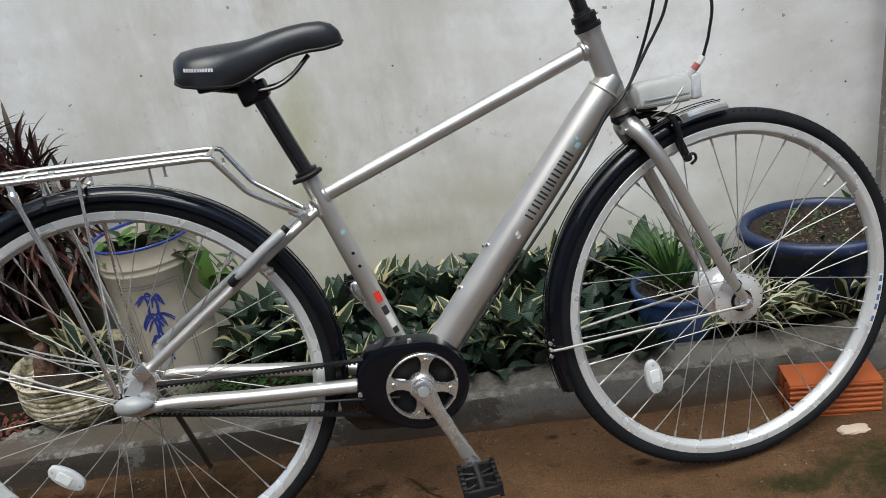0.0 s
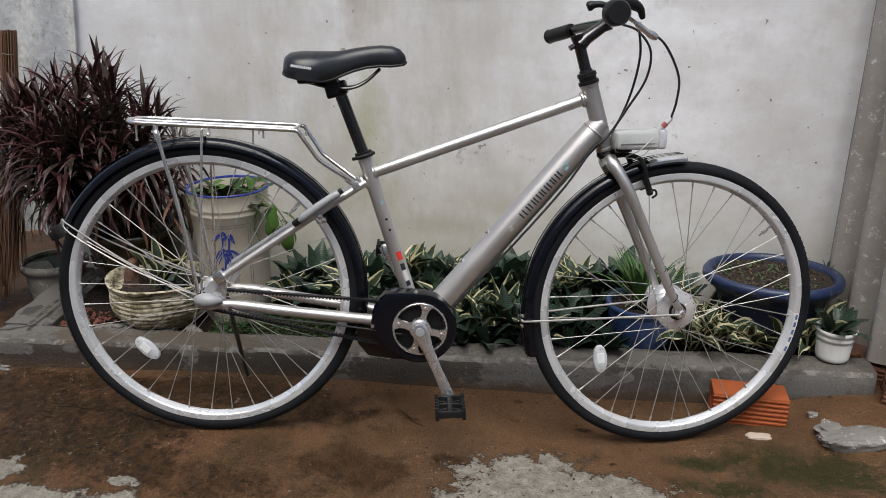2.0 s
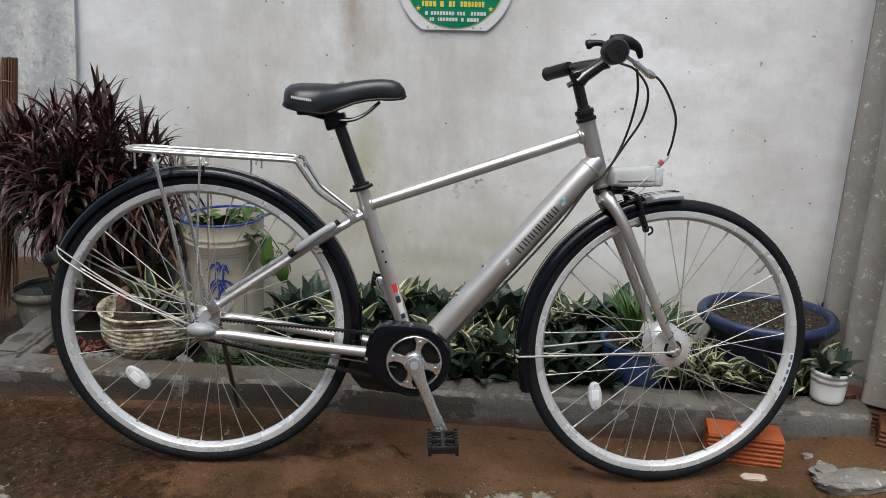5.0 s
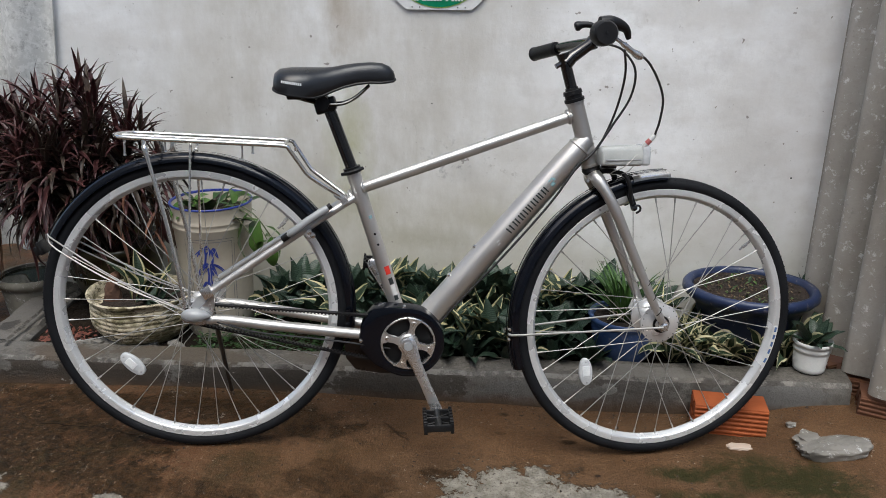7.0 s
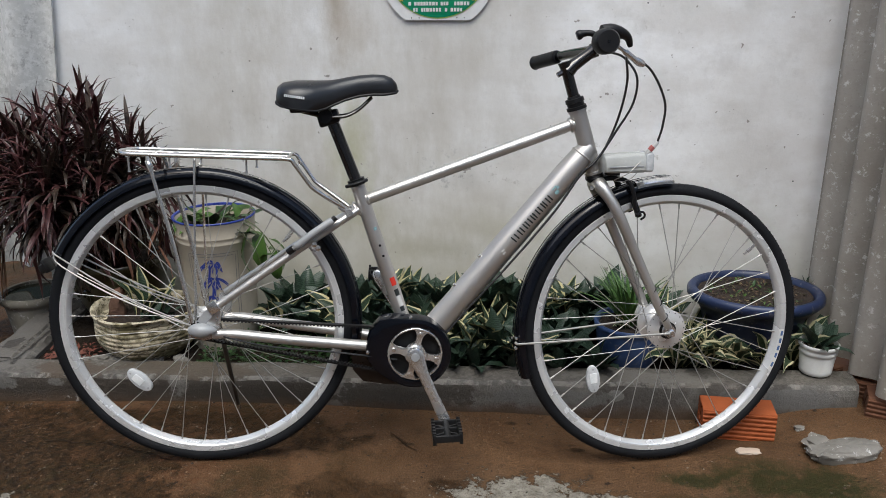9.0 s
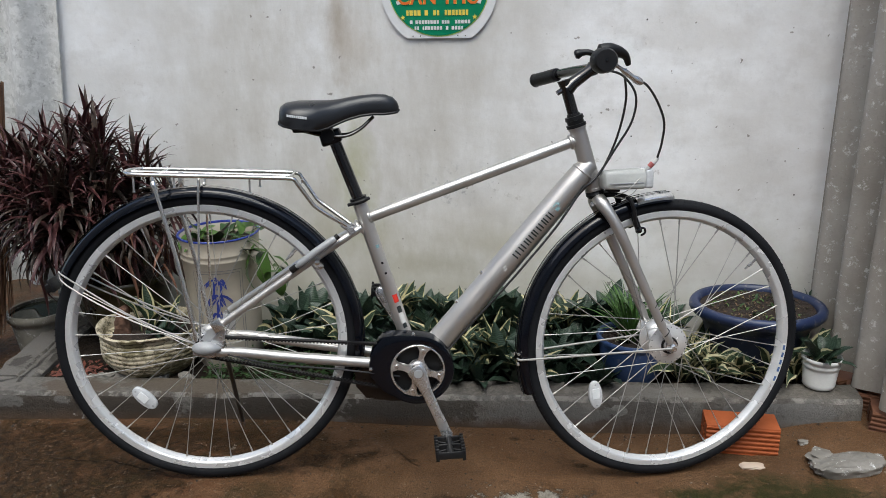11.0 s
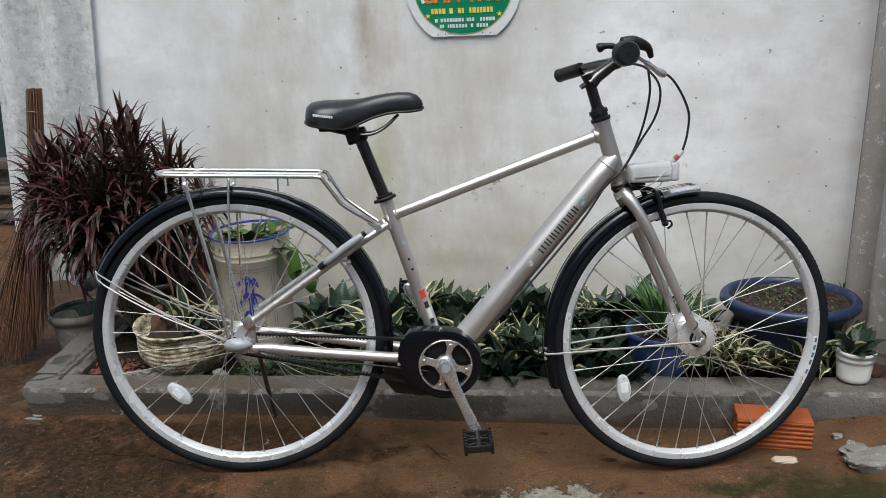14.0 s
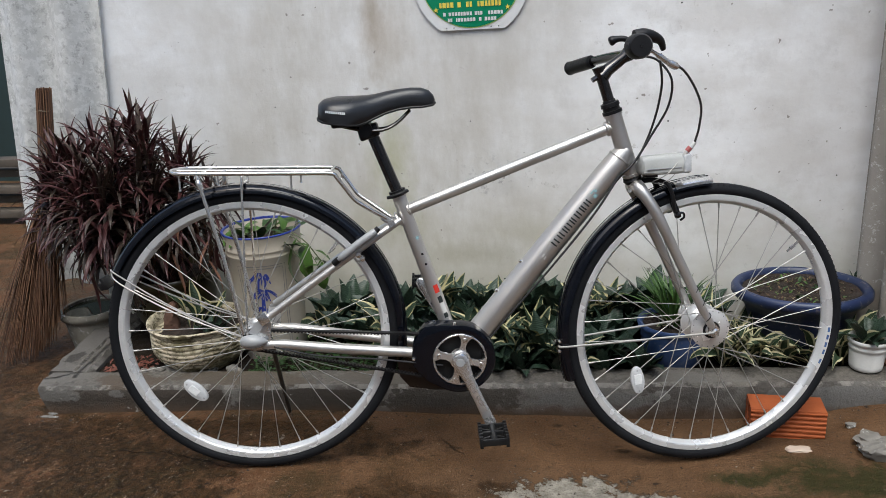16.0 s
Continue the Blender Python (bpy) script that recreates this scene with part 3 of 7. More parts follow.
def make_kerb():
    bm, n = B(), 220
    rings = []
    for i in range(n + 1):
        x = -1.337 + (1.115 + 1.337) * i / n
        y, z = kerb_line(x)
        j = 0.004 * noise.noise((x * 9, 1, 2)) + 0.0012 * noise.noise((x * 55, 1, 2))
        k = 0.005 * noise.noise((x * 13, 7, 2)) + 0.0014 * noise.noise((x * 60, 4, 2))
        chip = 0.010 * max(0.0, noise.noise((x * 22, 3, 9)) - 0.22) + 0.004 * max(0.0, noise.noise((x * 70, 8, 9)) - 0.1)
        broken_end = max(0.0, -1.315 - x)
        sec = [(y - 0.012 + j, -0.05), (y - 0.004 + j * 0.6, 0.02), (y - 0.002 + 0.6 * j + 0.4 * k, 0.055), (y + k + chip * 0.7, z - 0.011 + j - chip), (y + 0.008 + k + chip * 1.6, z + k * 0.5 - chip * 0.4 - broken_end * 0.3), (y + 0.045, z + 0.002 + k * 0.4), (y + 0.088 + j, z + 0.002 + j * 0.5), (y + 0.096 + k, z - 0.008), (y + 0.10, -0.05)]
        rings.append([bm.verts.new((x + max(0.0, -1.25 - x) * 0.5 * max(0.0, 1 - b / z) + broken_end * 0.2 * noise.noise((b * 60, 1, a * 20)), a, b)) for a, b in sec])
    for a, b in zip(rings, rings[1:]):
        for k in range(len(a)):
            bm.faces.new((a[k], b[k], b[(k + 1) % len(a)], a[(k + 1) % len(a)]))
    bm.faces.new(rings[0])
    bm.faces.new(rings[-1][::-1])
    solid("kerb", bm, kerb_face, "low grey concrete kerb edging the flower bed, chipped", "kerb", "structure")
    bm, rings = B(), []
    for i in range(71):
        y = 0.237 + 0.45 * i / 70
        x = -1.325 - 0.17 * (y - 0.13)
        j, k = 0.006 * noise.noise((y * 11, 3, 1)) + 0.002 * noise.noise((y * 50, 3, 1)), 0.006 * noise.noise((y * 17, 5, 1)) + 0.002 * noise.noise((y * 64, 5, 1))
        chip = 0.012 * max(0.0, noise.noise((y * 26, 3, 5)) - 0.15)
        z = 0.090
        groove = 0.004 + 0.003 * noise.noise((y * 30, 2, 2))
        mid = x + 0.075 + 0.008 * noise.noise((y * 18, 9, 4))
        sec = [(x - 0.025 + j, -0.05), (x - 0.02 + j + chip, z - 0.012 - chip), (x - 0.01 + k + chip * 1.5, z - chip * 0.4), (mid - 0.005, z + 0.003), (mid, z - groove), (mid + 0.005, z), (x + 0.115 + j, z - 0.001 + k), (x + 0.127, z - 0.012), (x + 0.13, -0.05)]
        rings.append([bm.verts.new((a, y, b)) for a, b in sec])
    for a, b in zip(rings, rings[1:]):
        for k in range(len(a)):
            bm.faces.new((a[k], b[k], b[(k + 1) % len(a)], a[(k + 1) % len(a)]))
    bm.faces.new(rings[0])
    bm.faces.new(rings[-1][::-1])
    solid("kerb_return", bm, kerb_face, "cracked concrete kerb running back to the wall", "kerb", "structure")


make_kerb()
soil_mat = worn("garden_soil", (0.010, 0.007, 0.005), (0.032, 0.023, 0.015), 0.9, 0, 70, 9, 0.9, 0.08, 0.02, spec=0.15)


def make_soil():
    bm, nx, ny = B(), 90, 16
    g = []
    for j in range(ny + 1):
        row = []
        for i in range(nx + 1):
            x = -1.32 + 2.40 * i / nx
            y0 = kerb_line(x)[0] + 0.085
            y = y0 + (0.778 - y0) * j / ny
            row.append(bm.verts.new((x, y, kerb_line(x)[1] - 0.022 + 0.018 * noise.noise((x * 12, y * 12, 1)) + 0.008 * noise.noise((x * 40, y * 40, 2)))))
        g.append(row)
    for j in range(ny):
        for i in range(nx):
            bm.faces.new((g[j][i], g[j][i + 1], g[j + 1][i + 1], g[j + 1][i]))
    solid("soil_bed", bm, soil_mat, "dark damp soil of the flower bed", "soil", "structure", 80)


make_soil()

# ---- unseen walls added round the camera to shape the light ----
added_wall_mat = make_cement("added_wall_render", (0.44, 0.42, 0.39), (0.58, 0.56, 0.53), False)
# added wall, out of view: cuts low sky light and fills metal reflections
bm = B()
block(bm, (9.0, 0.2, 3.4), pose(-0.2, -4.1, 1.66))
solid("wall_house", bm, added_wall_mat, "unseen plain wall added behind the camera for light and reflections", "wall", "structure")
# added right wall, never in view, dims sky light from that side
bm = B()
block(bm, (0.2, 6.2, 3.0), pose(4.0, -1.0, 1.46))
solid("wall_right", bm, added_wall_mat, "unseen plain wall added to cut light from the side", "wall", "structure")
# added left wall, kept out of view, to darken the bed's left end
bm = B()
block(bm, (0.2, 3.6, 3.2), pose(-2.25, -2.15, 1.56))
solid("wall_left", bm, added_wall_mat, "unseen plain wall added to cut light from the side", "wall", "structure")


# ---- bicycle ----
def bike_pose():
    rear, front, lean = Vector((-0.4849, -0.0829, 0.3942)), Vector((0.5614, 0.1468, 0.3412)), radians(5.44)
    f = (front - rear).normalized()
    left = Vector((0, 0, 1)).cross(f).normalized()
    up = f.cross(left)
    u = up * math.cos(lean) + left * math.sin(lean)
    n = left * math.cos(lean) - up * math.sin(lean)
    m = Matrix((f, n, u)).transposed().to_4x4()
    m.translation = rear
    return m


BASE = 1.0725            # wheelbase
BBX, BBZ = 0.481, -0.0545
bike = thing("bicycle", "silver city bicycle with black saddle and rear carrier, on its stand", "bicycle", bike_pose())


def ring_profile(bm, profile, cx, cz, seg=96, arc=(0, 2 * math.pi)):
    """Turns (radius, y) pairs round the wheel's axis at (cx, cz)."""
    full = abs(arc[1] - arc[0] - 2 * math.pi) < 1e-6
    n = seg if full else seg + 1
    rings = []
    for k in range(n):
        a = arc[0] + (arc[1] - arc[0]) * k / seg
        rings.append([bm.verts.new((cx + r * math.cos(a), y, cz + r * math.sin(a))) for r, y in profile])
    closed = profile[0] == profile[-1]
    for k in range(seg):
        a, b = rings[k], rings[(k + 1) % n]
        for i in range(len(profile) - 1):
            bm.faces.new((a[i], b[i], b[i + 1], a[i + 1]))
    if closed:
        bmesh.ops.remove_doubles(bm, verts=bm.verts, dist=1e-6)
    return bm


def wheel(name, cx, hub_r, flange, turn, reflect, valve, label):
    w = new(name)
    w.parent = bike
    tagged(w, label)
    tyre = [(0.3165, -0.011), (0.322, -0.0155), (0.330, -0.0168), (0.337, -0.0140), (0.3415, -0.0080), (0.343, 0.0), (0.3415, 0.0080), (0.337, 0.0140), (0.330, 0.0168), (0.322, 0.0155), (0.3165, 0.011), (0.3165, -0.011)]
    bm = ring_profile(B(), tyre, cx, 0, 120)
    tyre_ob = part("tyre", bm, rubber, w, "black rubber tyre")
    # shoulder knobs in rows along both edges of the tread
    bm = B()
    for k in range(150):
        for s in (-1, 1):
            a = 2 * math.pi * (k + (0.5 if s > 0 else 0)) / 150
            block(bm, (0.006, 0.0030, 0.0016), Matrix.Translation((cx, 0, 0)) @ Matrix.Rotation(-a, 4, "Y") @ Matrix.Translation((0.3374, s * 0.0122, 0)) @ pose(0, 0, 0, 0, 0, s * 48))
    part("tread", bm, rubber, tyre_ob, "raised tread blocks")
    rim = [(0.3175, -0.0125), (0.3165, -0.0135), (0.3060, -0.0132), (0.3055, -0.0122), (0.3048, -0.0122), (0.3042, -0.0130), (0.3020, -0.0118), (0.3014, -0.0106), (0.2965, -0.0045), (0.2955, 0.0), (0.2965, 0.0045), (0.301, 0.0105), (0.3045, 0.0130), (0.3165, 0.0135), (0.3175, 0.0125), (0.311, 0.0), (0.3175, -0.0125)]
    part("rim", ring_profile(B(), rim, cx, 0, 120), rim_alloy, w, "silver alloy rim")
    m = Matrix.Translation((cx, 0, 0)) @ LIE_Y
    f = flange
    if hub_r > 0.04:
        part("hub_face", lathe(B(), [(0.010, 0.001), (0.0205, 0.001), (0.021, -0.003)], 32, Matrix.Translation((cx, -f - 0.0095, 0)) @ LIE_Y), black_matt, w, "black hub face ring")
    prof = [(0.006, -0.045), (0.014, -0.043), (0.016, -f - 0.008), (hub_r * 0.52, -f - 0.0095), (hub_r * 0.80, -f - 0.0065), (hub_r * 0.82, -f - 0.0035), (hub_r * 0.99, -f - 0.003), (hub_r, -f - 0.0015), (hub_r, -f + 0.0015), (hub_r * 0.80, -f + 0.003), (hub_r * 0.66, -f + 0.008), (hub_r * 0.64, 0.0),
            (hub_r * 0.66, f - 0.008), (hub_r * 0.80, f - 0.003), (hub_r, f - 0.0015), (hub_r, f + 0.0015), (hub_r * 0.82, f + 0.0035), (hub_r * 0.52, f + 0.0095), (0.016, f + 0.008), (0.014, 0.043), (0.006, 0.045)]
    hub = part("hub", lathe(B(), prof, 40, m), hub_shell, w, "silver hub shell")
    if hub_r > 0.04:
        bm = B()
        block(bm, (0.030, 0.022, 0.030), pose(cx - 0.030, 0.044, 0.020, 0, 20, 0), 0.005, 2)
        part("terminal", bm, hub_shell, hub, "grey dynamo terminal")
    part("axle", tube(B(), [(cx, -0.066, 0), (cx, 0.066, 0)], 0.0048, 10), chrome, hub)
    for s in (-1, 1):
        part("nut", lathe(B(), [(0.0, -0.004), (0.009, -0.004), (0.0085, 0.003), (0.006, 0.005), (0.0, 0.005)], 6, Matrix.Translation((cx, s * 0.058, 0)) @ LIE_Y), chrome, hub, "chromed axle nut")
    for k in range(18):
        a = 2 * math.pi * (k + 0.25) / 18
        part("spoke_hole", lathe(B(), [(0.0, 0.0006), (0.0011, 0.0005), (0.0013, 0.0)], 8, Matrix.Translation((cx + hub_r * 0.915 * math.cos(a), -f - 0.0036, hub_r * 0.915 * math.sin(a))) @ LIE_Y), black_matt, hub)
    rnd = random.Random(3)
    for k in range(36):
        side = -1 if k % 2 else 1
        pair = k // 2
        a_rim = 2 * math.pi * (k + 0.5) / 36 + turn
        cross = (1 if pair % 2 else -1) * radians(62)
        a_hub = a_rim + cross
        p0 = Vector((cx + hub_r * 0.92 * math.cos(a_hub), side * f, hub_r * 0.92 * math.sin(a_hub)))
        p1 = Vector((cx + 0.2975 * math.cos(a_rim), side * 0.003, 0.2975 * math.sin(a_rim)))
        d = (p1 - p0).normalized()
        bm = tube(B(), [p0, p1 - d * 0.014], 0.00108, 6)
        tube(bm, [p1 - d * 0.014, p1 + d * 0.003], 0.0021, 6)
        part("spoke", bm, steel_wire, w)
    # wheel reflector, a rounded lozenge clipped to the spokes
    rx, rz, tilt = reflect
    bm = B()
    rings = []
    for y_, g_ in ((-0.0205, 0.80), (-0.0190, 0.95), (-0.016, 1.0), (-0.010, 1.0), (-0.008, 0.92)):
        rings.append([bm.verts.new(pose(rx, 0, rz, 0, tilt, 0) @ Vector((0.0165 * g_ * math.copysign(abs(math.cos(a)) ** 0.8, math.cos(a)), y_, 0.034 * g_ * math.copysign(abs(math.sin(a)) ** 1.1, math.sin(a))))) for a in [2 * math.pi * q / 28 for q in range(28)]])
    for a, b in zip(rings, rings[1:]):
        for q in range(28):
            bm.faces.new((a[q], a[(q + 1) % 28], b[(q + 1) % 28], b[q]))
    bm.faces.new(rings[0][::-1])
    bm.faces.new(rings[-1])
    refl = part("reflector", bm, reflector_white, w, "clear white spoke reflector")
    bm = B()
    block(bm, (0.018, 0.002, 0.026), pose(rx, -0.0208, rz, 0, tilt, 0) @ pose(0, 0, 0.004), 0.0008, 1)
    part("prism", bm, prism_white, refl, "bright inner prism")
    for z_ in (-0.026, 0.026):
        part("clip", lathe(B(), [(0.0, 0.001), (0.0024, 0.0008), (0.0028, -0.001)], 8, pose(rx, 0, rz, 0, tilt, 0) @ pose(0, -0.0198, z_) @ LIE_Y), grey_plastic, refl)
    a = valve
    d = Vector((math.cos(a), 0, math.sin(a)))
    o = Vector((cx, 0, 0))
    bm = tube(B(), [o + d * 0.297, o + d * 0.285, o + d * 0.284, o + d * 0.272, o + d * 0.271, o + d * 0.262], [0.003, 0.003, 0.0045, 0.0045, 0.0028, 0.0026], 8)
    part("valve", bm, chrome, w, "metal tyre valve")
    return w


blue_print = worn("blue_print", (0.05, 0.12, 0.30), (0.08, 0.16, 0.36), 0.4, 0, 200, 20, 0)
prism_white = worn("prism_plastic", (0.80, 0.84, 0.86), (0.90, 0.92, 0.93), 0.15, 0, 400, 60, 0.4)
rear_wheel = wheel("rear_wheel", 0.0, 0.030, 0.028, 0.05, (-0.148, -0.137, -47), math.atan2(0.213, 0.199), "spoked rear wheel")
front_wheel = wheel("front_wheel", BASE, 0.047, 0.030, 0.02, (0.907, -0.127, -8), math.atan2(0.186, 0.2075), "spoked front wheel with a large dynamo hub")

bm = ring_profile(B(), [(0.3065, -0.01375), (0.3155, -0.01395)], BASE, 0, 20, (radians(-21), radians(-2)))
rim_label = part("rim_label", bm, pale_label, front_wheel, "pale blue and white label on the rim")
for a0 in (-20, -15.5, -12, -8.5, -5):
    bm = ring_profile(B(), [(0.3082, -0.01390), (0.3138, -0.01402)], BASE, 0, 4, (radians(a0), radians(a0 + 2.2)))
    part("marking", bm, blue_print, rim_label, "blue printed bar")

# frame
frame_ob = part("frame", tube(B(), [(BBX, -0.034, BBZ), (BBX, 0.034, BBZ)], 0.021, 24), silver, bike, "silver-painted frame")
SEAT_T, SEAT_B = Vector((0.343, 0, 0.330)), Vector((BBX - 0.004, 0, BBZ))
part("seat_tube", tube(B(), [SEAT_B, SEAT_T], 0.0162, 20), silver, frame_ob)
HT, HB = Vector((0.8290, 0, 0.506)), Vector((0.8790, 0, 0.363))
hd = (HT - HB).normalized()
STEER = Matrix.Translation(HB) @ Matrix.Rotation(radians(4.66), 4, hd) @ Matrix.Translation(-HB)
part("head_tube", tube(B(), [HB, HB + hd * 0.006, HB + hd * 0.0065, HT - hd * 0.0065, HT - hd * 0.006, HT], [0.021, 0.021, 0.0188, 0.0188, 0.021, 0.021], 24), silver, frame_ob)
part("top_tube", tube(B(), [(0.357, 0, 0.2890), (0.836, 0, 0.4770)], 0.0128, 20), silver, frame_ob)
DT_B, DT_T = Vector((0.517, 0, -0.0205)), Vector((0.861, 0, 0.4185))
part("down_tube", tube(B(), [DT_B, DT_B.lerp(DT_T, 0.08), DT_B.lerp(DT_T, 0.88), DT_B.lerp(DT_T, 0.96), DT_B.lerp(DT_T, 1.015)], [0.0305, 0.0300, 0.0285, 0.0265, 0.020], 28), silver, frame_ob, "thick silver down tube")


def weld(o, axis, r, tubr=0.004):
    """A bead of weld round a joint."""
    axis = Vector(axis).normalized()
    s = axis.orthogonal().normalized()
    w = axis.cross(s)
    pts = [Vector(o) + r * (math.cos(a) * s + math.sin(a) * w) for a in [2 * math.pi * k / 28 for k in range(29)]]
    return tube(B(), pts, tubr, 8, False)


part("weld", weld((0.367, 0, 0.2930), (0.488, 0, 0.1825), 0.0135), silver, frame_ob)
part("weld", weld((0.818, 0, 0.4700), (0.488, 0, 0.1825), 0.0135), silver, frame_ob)
part("weld", weld(DT_B.lerp(DT_T, 0.965), Vector((0.617, 0, 0.787)), 0.0250, 0.0032), silver, frame_ob)
for s in (-1, 1):
    bm = tube(B(), bend([(0.348, s * 0.010, 0.270), (0.30, s * 0.030, 0.240), (0.20, s * 0.046, 0.171), (0.036, s * 0.062, 0.053)], 5), 0.0085, 14)
    part("seat_stay", bm, silver, frame_ob)
    bm = tube(B(), bend([(0.452, s * 0.028, -0.052), (0.385, s * 0.036, -0.043), (0.20, s * 0.052, -0.023), (0.075, s * 0.060, -0.008), (0.03, s * 0.062, -0.008)], 5), [0.0125] * 10 + [0.0118] * 6 + [0.0105] * 4 + [0.009], 16)
    part("chain_stay", bm, silver, frame_ob)
    bm = plate(B(), [(-0.022, -0.012), (0.012, -0.022), (0.046, -0.014), (0.050, 0.046), (0.038, 0.056), (0.022, 0.050), (0.016, 0.018), (-0.016, 0.012)], s * 0.060, s * 0.065)
    part("dropout", bm, alloy, frame_ob)
part("weld", weld((0.345, 0, 0.270), (0.10, 0, 0.07), 0.0155), silver, frame_ob)
# small screws and bosses
for f_ in (0.225, 0.385):
    up_ = Vector((-0.789, -0.15, 0.615)).normalized()
    bm = lathe(B(), [(0.0, 0.005), (0.004, 0.0045), (0.0055, 0.0), (0.004, -0.004)], 10, Matrix.Translation(DT_B.lerp(DT_T, f_) + up_ * 0.0295) @ up_.to_track_quat("Z", "Y").to_matrix().to_4x4())
    part("screw", bm, chrome, frame_ob)
for x, z in ((0.397, 0.190), (0.405, 0.166)):
    bm = lathe(B(), [(0.0, 0.001), (0.0028, 0.0008), (0.003, 0.0)], 10, Matrix.Translation((x, -0.0163, z)) @ LIE_Y)
    part("screw_hole", bm, black_matt, frame_ob)
# seat tube stickers
sd = (SEAT_B - SEAT_T).normalized()


def sticker(bm, centre, axis, r, length, span, seg=6, turn=0.0):
    """A patch that hugs a tube, facing the near side."""
    axis = Vector(axis).normalized()
    out = Vector((0, -1, 0))
    side = axis.cross(out)
    rows = []
    for i in range(seg + 1):
        a = (i / seg - 0.5) * span + turn
        d = out * math.cos(a) + side * math.sin(a)
        rows.append([bm.verts.new(Vector(centre) + d * r + axis * h) for h in (-length / 2, length / 2)])
    for a, b in zip(rows, rows[1:]):
        bm.faces.new((a[0], b[0], b[1], a[1]))
    return bm


for t0, ln, span, mt, lb in ((0.588, 0.020, 0.75, red_paint, "red label"), (0.655, 0.016, 0.65, dark_ink, "dark label"), (0.71, 0.026, 0.65, pale_label, "pale label"), (0.755, 0.012, 0.6, dark_ink, "dark label"), (0.27, 0.007, 0.5, teal_ink, "small teal mark")):
    part("label", sticker(B(), SEAT_T.lerp(SEAT_B, t0) + Vector((0.0, 0, 0)), sd, 0.0166, ln, span, 6, -0.45), mt, frame_ob, lb)
# model name on the down tube: plain blocks in place of its letters
dd = (DT_T - DT_B).normalized()
side = Vector((dd.z, 0, -dd.x))
A0 = (Vector((0.697, 0, 0.209)) - DT_B).dot(dd)
pos = 0.0
for w in (0.0165, 0.0135, 0.0120, 0.0035, 0.0110, 0.0140, 0.0100, 0.0135):
    for at in ((pos + w * 0.2, pos + w * 0.8) if w > 0.006 else (pos + w / 2,)):
        part("marking", sticker(B(), DT_B + dd * (A0 + at), dd, 0.0296, 0.0034, 0.58), dark_ink, frame_ob, "dark printed bar")
    pos += w + 0.0052
for at, ln, span, turn in ((0.147, 0.010, 0.30, 0.14), (0.156, 0.006, 0.22, -0.10), (0.150, 0.012, 0.10, -0.26)):
    part("marking", sticker(B(), DT_B + dd * (A0 + at), dd, 0.0292, ln, span, 6, turn), teal_ink, frame_ob, "teal emblem")
for at, turn in ((-0.031, -0.1), (-0.034, 0.12)):
    part("marking", sticker(B(), DT_B + dd * (A0 + at), dd, 0.0299, 0.008, 0.14, 4, turn), pale_label, frame_ob, "pale sticker")

# headset, stem, fork
part("headset", tube(B(), [HT - hd * 0.001, HT + hd * 0.006, HT + hd * 0.0065, HT + hd * 0.015, HT + hd * 0.0155, HT + hd * 0.024, HT + hd * 0.0245, HT + hd * 0.030], [0.0225, 0.0225, 0.019, 0.019, 0.0215, 0.0205, 0.015, 0.014], 24), black_matt, bike, "black headset")
stem = part("stem", tube(B(), [HT + hd * 0.028, HT + hd * 0.090, HT + hd * 0.106], [0.0125, 0.0125, 0.0155], 20), black_paint, bike, "black adjustable handlebar stem")
Q = HT + hd * 0.088
CL = Vector((0.860, 0, 0.634))
part("stem_arm", tube(B(), [Q + Vector((0.002, 0, -0.004)), Q.lerp(CL, 0.25), Q.lerp(CL, 0.8), CL], [0.0165, 0.0145, 0.0125, 0.017], 16), black_paint, stem)
part("stem_bolt", tube(B(), [Q + Vector((-0.02, 0, -0.012)), Q + Vector((-0.008, 0, -0.004))], 0.006, 8), black_paint, stem)
bar_pts = bend([(0.794, 0.252, 0.611), (0.806, 0.22, 0.616), (0.838, 0.14, 0.628), (0.860, 0.05, 0.634), (0.860, -0.05, 0.635), (0.842, -0.13, 0.637), (0.812, -0.19, 0.638), (0.798, -0.252, 0.638)], 6)
part("handlebar", tube(B(), bar_pts, 0.011, 14), black_paint, bike, "black swept handlebar")


def grip(s, end, root, label):
    d = (Vector(end) - Vector(root))
    o = Vector(root)
    rs = []
    pts = []
    for k in range(17):
        pts.append(o + d * k / 16)
        rs.append(0.0165 if k % 2 else 0.0155)
    rs[-1], rs[-2] = 0.0135, 0.0175
    g = part("grip", tube(B(), pts, rs, 20), black_matt, bike, label)
    part("end_cap", lathe(B(), [(0.0, 0.0015), (0.010, 0.001), (0.0125, 0.0)], 20, Matrix.Translation(Vector(end)) @ d.to_track_quat("Z", "Y").to_matrix().to_4x4()), black_paint, g)
    return g


grip(-1, (0.798, -0.255, 0.637), (0.816, -0.165, 0.638), "black ribbed rubber grip")
grip(1, (0.793, 0.255, 0.610), (0.826, 0.165, 0.624), "black ribbed rubber grip")
# shifter drum and brake levers
bm = tube(B(), [(0.834, -0.292, 0.6395), (0.8345, -0.287, 0.6395), (0.835, -0.262, 0.640), (0.836, -0.258, 0.641)], [0.020, 0.0235, 0.0245, 0.019], 32)
shift = part("shifter", bm, black_matt, bike, "round black twist shifter")
bm = lathe(B(), [(0.0, 0.0012), (0.0022, 0.001), (0.0024, 0.0)], 12, Matrix.Translation((0.834, -0.2925, 0.6395)) @ LIE_Y)
part("cap_screw", bm, black_paint, shift)
